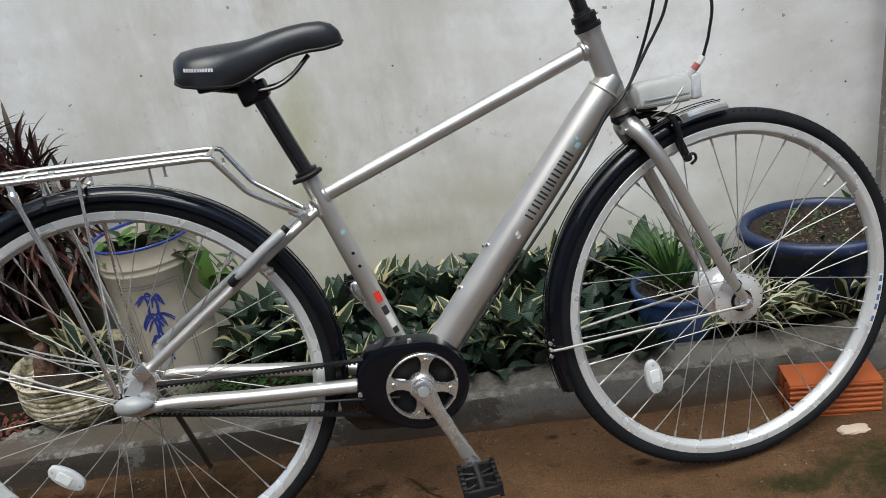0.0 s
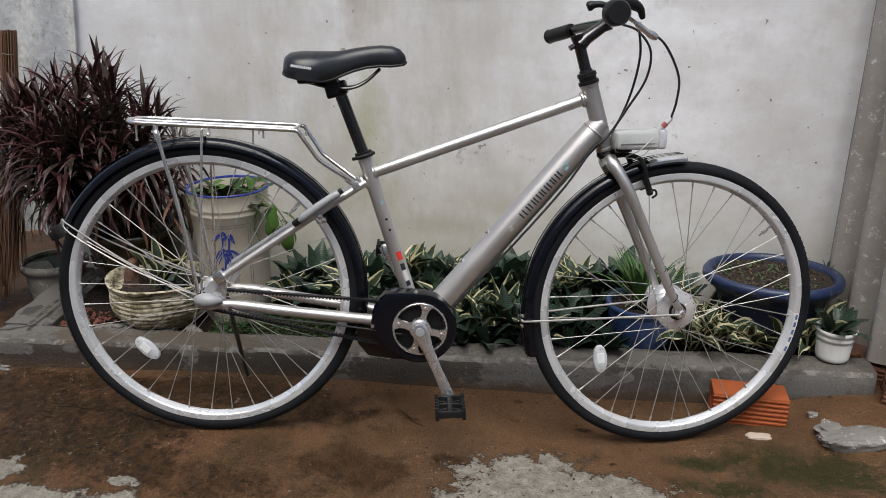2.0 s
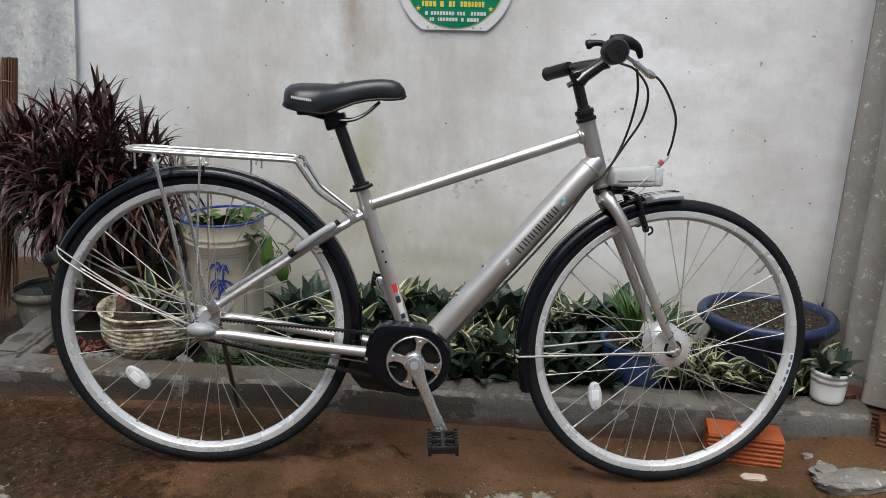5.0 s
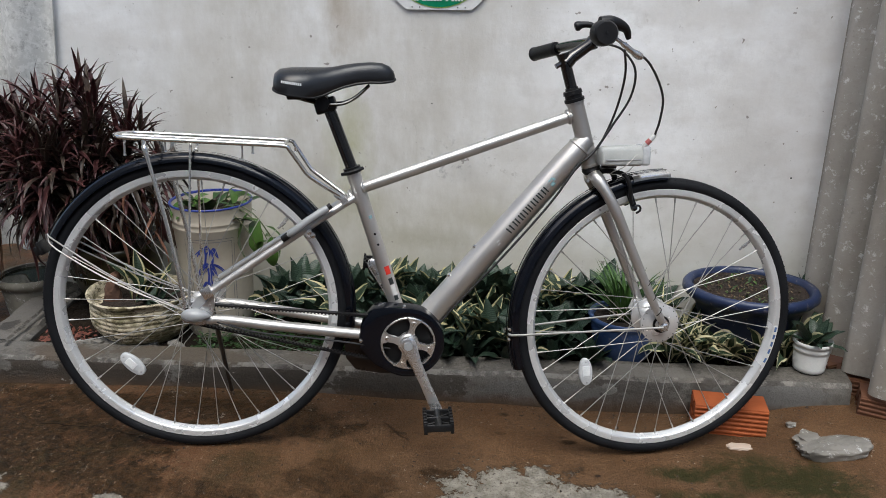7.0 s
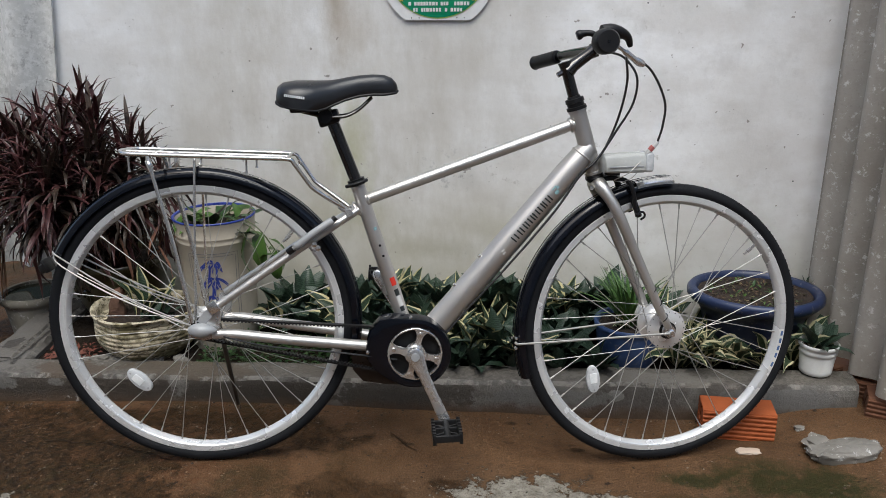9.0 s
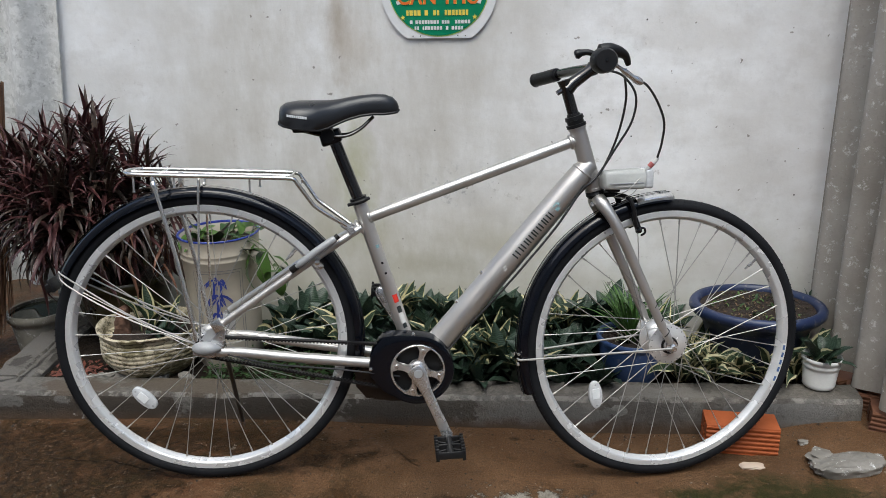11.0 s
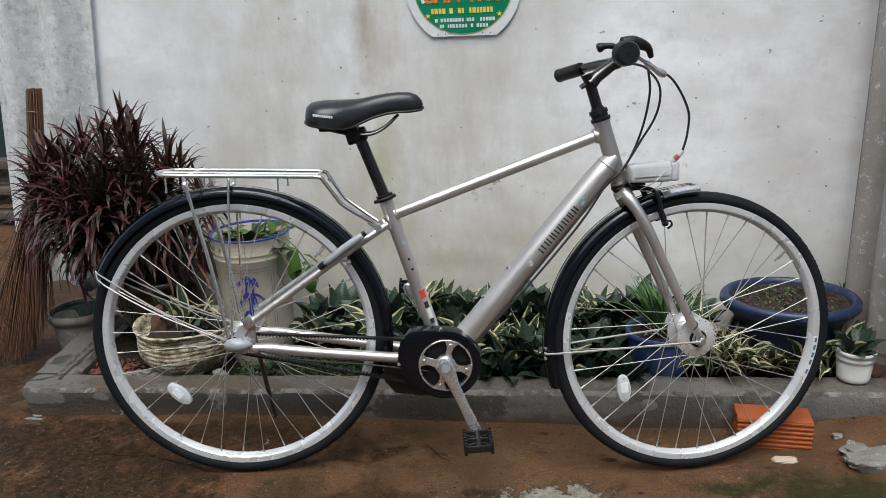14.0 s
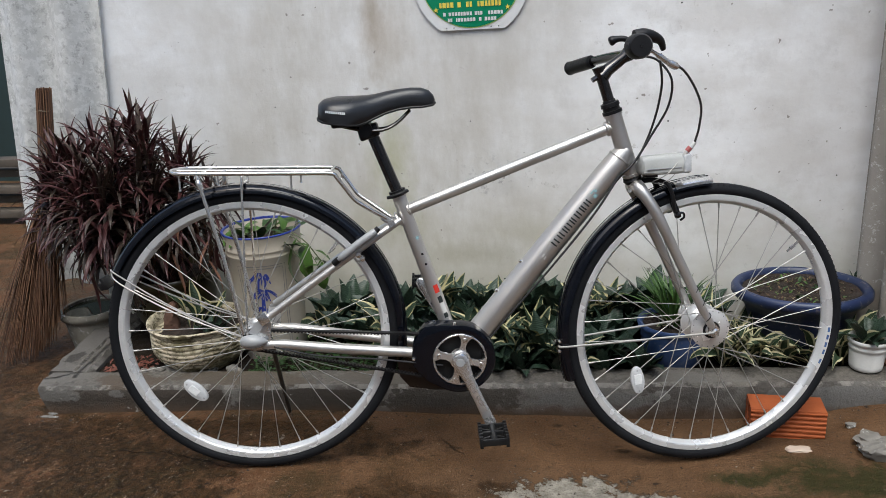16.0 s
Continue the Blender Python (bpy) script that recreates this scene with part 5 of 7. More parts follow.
for k in range(4):
    a = CRANK + radians(52) + math.pi / 2 * k
    d, s_ = Vector((math.cos(a), 0, math.sin(a))), Vector((-math.sin(a), 0, math.cos(a)))
    c = Vector((BBX, 0, BBZ))
    prof = [(0.014, 0.0150), (0.024, 0.0085), (0.034, 0.0062), (0.046, 0.0078), (0.054, 0.0125), (0.060, 0.0190)]
    pts = [c + d * u + s_ * w for u, w in prof] + [c + d * u - s_ * w for u, w in prof[::-1]]
    bm = plate(B(), [(p.x, p.z) for p in pts], -0.071, -0.062)
    arm = part("arm", bm, alloy, ring, "silver spider arm")
    part("bolt", lathe(B(), [(0.0, 0.003), (0.004, 0.0028), (0.005, 0.001), (0.0055, -0.001)], 14, Matrix.Translation(c + d * 0.050 + Vector((0, -0.071, 0))) @ LIE_Y), chrome, arm)
part("guard_back", ring_profile(B(), [(0.022, -0.050), (0.064, -0.050), (0.064, -0.046), (0.022, -0.046), (0.022, -0.050)], BBX, BBZ, 48), black_matt, guard)


def crank(s, a, label):
    d = Vector((math.cos(a), 0, math.sin(a)))
    o = Vector((BBX, s * 0.080, BBZ))
    st = [(-0.020, 0.004, 0.004), (-0.017, 0.012, 0.0075), (-0.008, 0.0185, 0.009), (0.004, 0.0195, 0.009), (0.018, 0.0165, 0.0085), (0.045, 0.0125, 0.008), (0.10, 0.0110, 0.0075), (0.145, 0.0120, 0.0075), (0.165, 0.0135, 0.0075), (0.178, 0.0115, 0.007), (0.184, 0.005, 0.004)]
    side = Vector((-math.sin(a), 0, math.cos(a)))
    bm, rings = B(), []
    for u, w, h in st:
        c = o + d * u + Vector((0, s * 0.010 * min(1, max(0, u) / 0.15), 0))
        rings.append([bm.verts.new(c + side * w * x + Vector((0, h * y, 0))) for x, y in ((-1, -0.5), (-0.8, -0.85), (-0.5, -1), (0.5, -1), (0.8, -0.85), (1, -0.5), (1, 0.5), (0.8, 1), (-0.8, 1), (-1, 0.5))])
    for p, q in zip(rings, rings[1:]):
        for k in range(10):
            bm.faces.new((p[k], p[(k + 1) % 10], q[(k + 1) % 10], q[k]))
    bm.faces.new(rings[0])
    bm.faces.new(rings[-1][::-1])
    c_ob = part("crank", bm, alloy, bike, label)
    part("cap", lathe(B(), [(0.0, 0.0025), (0.0095, 0.002), (0.0105, -0.001), (0.0125, -0.002)], 24, Matrix.Translation(o + Vector((0, s * 0.0085, 0))) @ (LIE_Y if s < 0 else pose(0, 0, 0, -90, 0, 0))), grey_plastic, c_ob, "grey crank bolt cap")
    return o + d * 0.170 + Vector((0, s * 0.010, 0))


def pedal(end, s, tilt):
    o = Vector(end) + Vector((0, s * 0.052, -0.008 if s > 0 else 0))
    m = Matrix.Translation(o) @ Matrix.Rotation(radians(tilt), 4, "Y") @ Matrix.Diagonal((0.86, 0.92, 0.95, 1) if s < 0 else (0.62, 0.85, 0.8, 1))
    bm = tube(B(), [(0, -s * 0.055, 0), (0, -s * 0.040, 0), (0, s * 0.040, 0)], [0.007, 0.0095, 0.0085], 14)
    for v in bm.verts:
        v.co = m @ v.co
    p = part("pedal", bm, black_matt, bike, "black plastic platform pedal")
    for x in (-0.034, 0.034):
        bm = B()
        block(bm, (0.010, 0.092, 0.024), m @ pose(x, 0, 0), 0.003)
        part("cage_side", bm, black_matt, p)
        for y in np.linspace(-0.040, 0.040, 6):
            for z in (-0.013, 0.013):
                bm = B()
                block(bm, (0.009, 0.005, 0.004), m @ pose(x, y, z))
                part("grip_stud", bm, black_matt, p)
    for y in (-0.042, 0.0, 0.042):
        bm = B()
        block(bm, (0.068, 0.008, 0.017), m @ pose(0, y, 0), 0.002)
        part("cage_bar", bm, black_matt, p)
    for x in (-0.018, 0.018):
        for y in (-0.021, 0.021):
            bm = B()
            block(bm, (0.026, 0.005, 0.008), m @ pose(x, y, 0, 0, 0, 24 if x * y > 0 else -24))
            part("strut", bm, black_matt, p)


pedal(crank(-1, CRANK, "silver right-hand crank arm"), -1, -4)
pedal(crank(1, CRANK + math.pi + radians(6), "silver left-hand crank arm"), 1, 0)

# headlamp, front brake, cables
LX, LZ = 0.938, 0.392
bm = B()
st = [(-0.054, 0.016, 0.016), (-0.050, 0.022, 0.020), (-0.030, 0.0245, 0.0215), (0.020, 0.026, 0.0225), (0.040, 0.0265, 0.0225)]
rings = []
for u, hw, hh in st:
    rings.append([bm.verts.new((LX + u, -0.030 + hw * x, LZ + hh * z + 0.06 * u)) for x, z in ((-1, -0.8), (-1, 0.45), (-0.7, 0.95), (0.7, 0.95), (1, 0.45), (1, -0.8), (0.8, -1), (-0.8, -1))])
for a, b in zip(rings, rings[1:]):
    for k in range(8):
        bm.faces.new((a[k], a[(k + 1) % 8], b[(k + 1) % 8], b[k]))
bm.faces.new(rings[0])
bm.faces.new(rings[-1][::-1])
bmesh.ops.bevel(bm, geom=[e for e in bm.edges], offset=0.0014, segments=2, affect="EDGES")
lamp = part("headlamp", bm, lamp_plastic, bike, "boxy grey plastic headlamp with clear lens")
bm = B()
block(bm, (0.020, 0.054, 0.044), pose(LX + 0.049, -0.030, LZ + 0.003, 0, -3, 0), 0.006, 3)
part("lens", bm, reflector_white, lamp, "clear ribbed lens")
bm = B()
block(bm, (0.080, 0.002, 0.0035), pose(LX - 0.004, -0.0565, LZ - 0.008, 0, -3, 0), 0.0008, 1)
part("groove", bm, grey_plastic, lamp)
bm = B()
block(bm, (0.030, 0.022, 0.008), pose(LX - 0.025, -0.024, LZ - 0.026), 0.002)
part("bracket", bm, black_matt, lamp, "black lamp bracket")
brake = part("front_brake", tube(B(), bend([(0.930, 0.0, 0.345), (0.955, -0.012, 0.352), (0.985, -0.030, 0.346), (0.998, -0.036, 0.322), (1.004, -0.034, 0.295), (1.012, -0.030, 0.274)], 5), [0.0065] * 6 + [0.0048] * 14 + [0.0042] * 6, 12), black_matt, bike, "black caliper brake")
bm = tube(B(), bend([(0.930, 0.0, 0.350), (0.970, 0.020, 0.350), (0.992, 0.034, 0.320), (1.004, 0.032, 0.27)], 5), 0.007, 10)
part("far_arm", bm, black_matt, brake)
for s in (-1, 1):
    bm = B()
    block(bm, (0.046, 0.012, 0.013), pose(1.010, s * 0.024, 0.290, 0, 66, 0), 0.003)
    part("brake_pad", bm, rubber, brake)
bm = lathe(B(), [(0.0, 0.008), (0.006, 0.007), (0.008, 0.0), (0.006, -0.005)], 14, Matrix.Translation((1.014, -0.034, 0.272)) @ LIE_Y)
tube(bm, bend([(1.012, -0.034, 0.276), (1.026, -0.036, 0.277), (1.029, -0.036, 0.267), (1.020, -0.036, 0.260)], 3), 0.0026, 8)
part("pad_nut", bm, black_paint, brake)
bm = tube(B(), [(0.903, -0.026, 0.330), (0.916, -0.012, 0.330)], 0.005, 10)
part("pivot_bolt", bm, chrome, brake)
part("brake_cable", tube(B(), bend([(0.869, -0.173, 0.620), (0.930, -0.150, 0.592), (0.982, -0.115, 0.530), (0.999, -0.078, 0.478), (0.999, -0.058, 0.440)], 8), 0.0026, 8), cable_black, bike, "black brake cable")
bm = tube(B(), [(1.001, -0.058, 0.444), (0.998, -0.057, 0.439), (0.980, -0.050, 0.414), (0.977, -0.049, 0.409)], [0.003, 0.0055, 0.0055, 0.003], 12)
noodle = part("cable_ferrule", bm, white_plastic, bike, "white and red cable end fitting")
part("band", tube(B(), [(0.9915, -0.0545, 0.4303), (0.9850, -0.0521, 0.4216)], 0.0059, 12), faded_red, noodle, "faded red band")
part("inner_cable", tube(B(), bend([(0.978, -0.050, 0.410), (0.938, -0.062, 0.372), (0.915, -0.036, 0.352), (0.942, -0.034, 0.348)], 5), 0.0011, 6), steel_wire, bike)
part("inner_cable", tube(B(), bend([(0.966, -0.048, 0.378), (0.954, -0.044, 0.360), (0.940, -0.034, 0.350)], 4), 0.0009, 6), steel_wire, bike)
upper = [STEER @ Vector(q) for q in ((0.835, -0.13, 0.630), (0.860, -0.10, 0.626), (0.900, -0.08, 0.616), (0.931, -0.08, 0.577), (0.936, -0.055, 0.520), (0.908, -0.038, 0.458), (0.880, -0.030, 0.407))]
part("gear_cable", tube(B(), bend(upper + [(0.862, -0.030, 0.383), (0.842, -0.024, 0.362), (0.787, -0.024, 0.275), (0.689, -0.024, 0.149), (0.589, -0.022, 0.030), (0.52, -0.02, -0.06)], 8), 0.0026, 8), cable_black, frame_ob, "black gear cable running down the frame")
upper = [STEER @ Vector(q) for q in ((0.870, -0.17, 0.626), (0.885, -0.13, 0.612), (0.902, -0.10, 0.570), (0.910, -0.06, 0.515), (0.906, -0.028, 0.459), (0.884, -0.024, 0.408))]
part("brake_cable", tube(B(), bend(upper + [(0.860, -0.022, 0.380), (0.835, -0.02, 0.350)], 8), 0.0026, 8), cable_black, frame_ob, "black brake cable")
part("gear_cable", tube(B(), bend([(0.44, -0.050, -0.070), (0.30, -0.058, -0.050), (0.15, -0.066, -0.034), (0.055, -0.070, -0.010)], 5), 0.0022, 8), cable_black, frame_ob, "gear cable below the chain stay")
bm = B()
block(bm, (0.018, 0.012, 0.012), pose(0.388, -0.045, -0.018, 0, 12, 0), 0.002)
part("stay_bracket", bm, alloy, frame_ob)

# the drive sits close to the frame; fork, front wheel and bars are turned a little to the far side
for ob in list(bike.children):
    if ob.name.split(".")[0] in ("belt_guard", "chainring") or (ob.name.split(".")[0] in ("crank", "pedal") and ob.data.vertices[0].co.y < 0):
        ob.location.y = 0.0125
    if ob.name.split(".")[0] in ("shifter", "brake_lever"):
        ob.data.transform(Matrix.Translation((-0.036, 0.034, -0.002)))
        for sub in ob.children:
            sub.data.transform(Matrix.Translation((-0.036, 0.034, -0.002)))
    if ob.name.split(".")[0] == "front_brake":
        ob.location = (-0.036, 0, 0.003)
    if ob.name.split(".")[0] in ("front_wheel", "front_fender", "fork", "headlamp", "front_brake", "stem", "handlebar", "grip", "shifter", "brake_lever", "brake_cable", "cable_ferrule", "inner_cable"):
        ob.matrix_basis = STEER @ ob.matrix_basis


# ---- plants ----
def leaf_mat(name, inner, outer, edge=None, edge_at=0.34, bands=0.0, band_col=(0.12, 0.17, 0.12), rough=0.42):
    """Leaf colours: u runs across the blade, v along it."""
    m, t, b = shader(name, rough)
    uv = t.nodes.new("ShaderNodeTexCoord").outputs["UV"]
    s = t.nodes.new("ShaderNodeSeparateXYZ")
    t.links.new(uv, s.inputs[0])
    rnd = t.nodes.new("ShaderNodeObjectInfo").outputs["Random"]
    n = noise_tex(t, 55, 4, 0.6)
    c = mix(t, ramp(t, n, [(0.3, 0.0), (0.7, 1.0)]), inner, outer)
    if bands:
        w = t.nodes.new("ShaderNodeTexWave")
        w.bands_direction = "Y"
        w.inputs["Scale"].default_value, w.inputs["Distortion"].default_value, w.inputs["Detail"].default_value, w.inputs["Detail Scale"].default_value = 9.0, 6.0, 3.0, 2.0
        t.links.new(uv, w.inputs["Vector"])
        c = mix(t, maths(t, "MULTIPLY", ramp(t, w.outputs["Fac"], [(0.5, 0.0), (0.8, 1.0)]), bands), c, band_col)
    if edge:
        d = maths(t, "ABSOLUTE", maths(t, "SUBTRACT", s.outputs[0], 0.5))
        d = maths(t, "ADD", d, maths(t, "MULTIPLY", maths(t, "SUBTRACT", n, 0.5), 0.08))
        c = mix(t, ramp(t, d, [(edge_at - 0.015, 0.0), (edge_at + 0.015, 1.0)]), c, edge)
    b.inputs["Specular IOR Level"].default_value = 0.3
    c = mix(t, maths(t, "MULTIPLY", rnd, 0.35 if edge else 0.6), c, mix(t, 0.5, c, tuple(x * 0.4 for x in inner)))
    t.links.new(c, b.inputs["Base Color"])
    rib = maths(t, "MULTIPLY", maths(t, "SINE", maths(t, "MULTIPLY", s.outputs[0], 60.0)), 0.5)
    relief(t, b, maths(t, "ADD", rib, n), 0.15, 0.001)
    return m


def leaf_mesh(name, material, length, width, curl, fold, tip=0.75, base=0.45, n=9, twist=0.0, wave=0.0, seed=0, thick=0.0):
    """A leaf growing along z and bending towards +x; folded along its middle."""
    rnd = random.Random(seed)
    bm = B()
    uvl = bm.loops.layers.uv.new("UVMap")
    ph = rnd.random() * 6
    p, a, rows = Vector((0, 0, 0)), 0.0, []
    for i in range(n + 1):
        v = i / n
        w = width * 0.5 * (base + (1 - base) * math.sin(math.pi * min(1.0, v / (2 * (1 - tip) + 1e-6)) / 2)) * (1.0 if v < 1 - tip else math.cos(math.pi / 2 * ((v - 1 + tip) / tip) ** 1.25))
        w = max(w, 0.0004)
        d = Vector((math.sin(a), 0, math.cos(a)))
        nor = Vector((math.cos(a), 0, -math.sin(a)))
        tw = twist * v
        side = Vector((0, 1, 0)) * math.cos(tw) + nor * math.sin(tw)
        nn = d.cross(side)
        row = []
        for u in (-1, -0.5, 0, 0.5, 1):
            row.append(bm.verts.new(p + side * w * u + nor * (fold * w * abs(u) ** 1.3 * -1.0 + wave * w * math.sin(v * 14 + ph) * u * u)))
        rows.append((row, v))
        p = p + d * length / n
        a += curl / n * (0.4 + 1.2 * v)
    for (r0, v0), (r1, v1) in zip(rows, rows[1:]):
        for k in range(4):
            f = bm.faces.new((r0[k], r0[k + 1], r1[k + 1], r1[k]))
            for lp, (uu, vv) in zip(f.loops, ((k / 4, v0), ((k + 1) / 4, v0), ((k + 1) / 4, v1), (k / 4, v1))):
                lp[uvl].uv = (uu, vv)
    me = bpy.data.meshes.new(name)
    bm.to_mesh(me)
    bm.free()
    me.materials.append(material)
    me.shade_smooth()
    return me


def put_leaf(mesh, parent, base, azimuth, tilt, size, roll=0.0):
    ob = new("leaf", mesh)
    ob.parent = parent
    ob.matrix_basis = Matrix.Translation(base) @ Matrix.Rotation(azimuth, 4, "Z") @ Matrix.Rotation(tilt, 4, "Y") @ Matrix.Rotation(roll, 4, "Z") @ Matrix.Scale(size, 4)
    return ob


green_leaf = leaf_mat("dark_banded_leaf", (0.007, 0.020, 0.011), (0.013, 0.032, 0.017), None, bands=0.7, band_col=(0.085, 0.125, 0.092))
gold_leaf = leaf_mat("yellow_edged_leaf", (0.008, 0.021, 0.010), (0.018, 0.036, 0.016), (0.52, 0.47, 0.26), 0.35, 0.4)
pale_leaf = leaf_mat("cream_edged_leaf", (0.012, 0.030, 0.013), (0.03, 0.052, 0.022), (0.56, 0.52, 0.32), 0.31, 0.25)
purple_leaf = leaf_mat("purple_strap_leaf", (0.034, 0.013, 0.014), (0.082, 0.030, 0.030), (0.16, 0.075, 0.066), 0.44, rough=0.34)
purple_dull = leaf_mat("dull_purple_strap_leaf", (0.028, 0.020, 0.015), (0.062, 0.042, 0.031), (0.14, 0.105, 0.078), 0.45, rough=0.42)
bright_leaf = leaf_mat("bright_green_leaf", (0.045, 0.10, 0.020), (0.075, 0.145, 0.032), rough=0.35)
mid_leaf = leaf_mat("green_leaf", (0.016, 0.045, 0.013), (0.035, 0.075, 0.022), rough=0.35)
grass_leaf = leaf_mat("grass_blade", (0.045, 0.10, 0.025), (0.08, 0.16, 0.045), rough=0.4)
dry_leaf = leaf_mat("dry_leaf", (0.15, 0.07, 0.045), (0.24, 0.12, 0.08), rough=0.7)

green_set = [leaf_mesh("leaf", green_leaf, 1.0, 0.36, 0.35 + 0.25 * k, 0.4, 0.66, 0.45, wave=0.16, twist=0.3 * (k - 1.5), seed=k) for k in range(4)]
gold_set = [leaf_mesh("leaf", gold_leaf, 1.0, 0.27, 0.35 + 0.35 * k, 0.5, 0.66, 0.45, wave=0.2, twist=0.7 * (k - 1.5), seed=10 + k) for k in range(4)]
pale_set = [leaf_mesh("leaf", pale_leaf, 1.0, 0.22, 0.6 + 0.45 * k, 0.35, 0.65, 0.5, wave=0.3, twist=0.9 * (k - 1.5), seed=20 + k) for k in range(4)]


def rosette(x, y, z, size, meshes, count, rnd, label, spread=1.0):
    p = thing("snake_plant", label, "plant", Matrix.Translation((x, y, z)), "snake plants in the bed")
    turn = rnd.random() * 6.28
    for k in range(count):
        t = k / max(1, count - 1)
        az = turn + k * 2.399 + rnd.uniform(-0.3, 0.3)
        tilt = (0.10 + 0.72 * (1 - t) ** 0.9) * spread + rnd.uniform(-0.12, 0.12)
        s = size * (0.72 + 0.34 * math.sin(math.pi * (0.2 + 0.7 * t))) * rnd.uniform(0.88, 1.12)
        put_leaf(meshes[rnd.randrange(len(meshes))], p, (0.006 * math.cos(az), 0.006 * math.sin(az), 0.0), az, tilt, s)
    return p


rnd = random.Random(11)
BLOCKED = [(-0.722, 0.497, 0.13), (-0.912, 0.385, 0.16), (0.521, 0.470, 0.125), (0.876, 0.572, 0.15), (1.02, 0.425, 0.065)]
for row, (y, size, step) in enumerate(((0.37, 0.125, 0.080), (0.445, 0.138, 0.082), (0.525, 0.148, 0.084), (0.61, 0.155, 0.082), (0.69, 0.175, 0.085))):
    x = -0.62 + 0.03 * row
    while x < 0.98:
        px, py = x + rnd.uniform(-0.022, 0.022), y + rnd.uniform(-0.02, 0.02)
        x += step
        if any(math.hypot(px - a, py - b) < r for a, b, r in BLOCKED):
            continue
        if px < -0.33 and row < 2:
            continue
        if px > 0.64 and row > 2:
            continue
        py = max(py, kerb_line(px)[0] + 0.105)
        z = kerb_line(px)[1] - 0.025
        if px > 0.56 and row < 3:
            rosette(px, max(py, kerb_line(px)[0] + 0.135), z + 0.01, rnd.uniform(0.135, 0.17), pale_set, 13, rnd, "snake plant with cream-edged twisting leaves", 0.92)
        elif rnd.random() < (0.24 if row else 0.10):
            rosette(px, py, z + 0.01, size * rnd.uniform(0.95, 1.12), gold_set, 12, rnd, "snake plant with yellow-edged leaves")
        else:
            rosette(px, py, z, size * rnd.uniform(0.85, 1.08), green_set, 12, rnd, "snake plant with dark green banded leaves")

for k in range(13):
    px, py = -0.30 + 0.062 * k + rnd.uniform(-0.02, 0.02), 0.66 + rnd.uniform(-0.05, 0.03)
    meshes, lb = (gold_set, "snake plant with yellow-edged leaves") if k in (1, 2, 5, 9, 10) else (green_set, "snake plant with dark green banded leaves")
    rosette(px, py, kerb_line(px)[1] + 0.02, rnd.uniform(0.125, 0.165), meshes, 11, rnd, lb, 0.62)


def ground_cover():
    """Low weeds between the pots and the belt's end of the bed."""
    bm = B()
    r = random.Random(5)
    for _ in range(1500):
        x, y = r.uniform(-0.72, -0.22), r.uniform(0.27, 0.50)
        if math.hypot(x + 0.722, y - 0.497) < 0.12 or y < kerb_line(x)[0] + 0.085:
            continue
        z = kerb_line(x)[1] - 0.02 + abs(r.gauss(0, 0.022))
        a, w, ln, ti = r.random() * 6.28, r.uniform(0.003, 0.007), r.uniform(0.008, 0.018), r.uniform(-0.5, 0.6)
        m = Matrix.Translation((x, y, z)) @ Matrix.Rotation(a, 4, "Z") @ Matrix.Rotation(ti, 4, "Y")
        v = [bm.verts.new(m @ Vector(q)) for q in ((0, 0, 0), (ln * 0.5, w, 0.002), (ln, 0, 0), (ln * 0.5, -w, 0.002))]
        bm.faces.new(v)
    solid("ground_cover", bm, mid_leaf, "low green weeds creeping over the soil", "weeds", "stuff", 80)


ground_cover()


# ---- pots ----
def glaze(name, dark, light, rough=0.2):
    m, t, b = shader(name, rough)
    n, f = noise_tex(t, 9, 5, 0.6), noise_tex(t, 70, 4)
    c = mix(t, ramp(t, n, [(0.3, 0.0), (0.7, 1.0)]), dark, light)
    c = mix(t, ramp(t, f, [(0.6, 0.0), (0.75, 0.5)]), c, (0.25, 0.22, 0.18))
    t.links.new(c, b.inputs["Base Color"])
    t.links.new(maths(t, "MULTIPLY_ADD", n, 0.3, rough), b.inputs["Roughness"])
    relief(t, b, f, 0.1, 0.002)
    return m


blue_glaze = glaze("blue_glaze", (0.008, 0.016, 0.050), (0.018, 0.034, 0.095), 0.24)
# blue_glaze darkened: shade painted onto the large pot's body below its rim
shaded_blue_glaze = glaze("shaded_blue_glaze", (0.007, 0.012, 0.034), (0.013, 0.022, 0.060), 0.24)
cream_glaze = worn("cream_ceramic", (0.40, 0.355, 0.285), (0.55, 0.50, 0.42), 0.32, 0, 60, 5, 0.06)
olive_glaze = worn("olive_glazed_clay", (0.022, 0.018, 0.007), (0.055, 0.046, 0.016), 0.3, 0, 60, 7, 0.1)
blue_ink = worn("cobalt_brushwork", (0.02, 0.035, 0.22), (0.04, 0.07, 0.33), 0.3, 0, 90, 30, 0)
grey_ink = worn("grey_brushwork", (0.16, 0.16, 0.17), (0.26, 0.26, 0.27), 0.4, 0, 90, 30, 0)
cement_pot = make_cement("cement_pot", (0.085, 0.078, 0.058), (0.30, 0.28, 0.24), 0.2)
potting_soil = worn("potting_soil", (0.012, 0.008, 0.005), (0.038, 0.022, 0.014), 0.9, 0, 60, 14, 1.0, 0.05, 0.02)


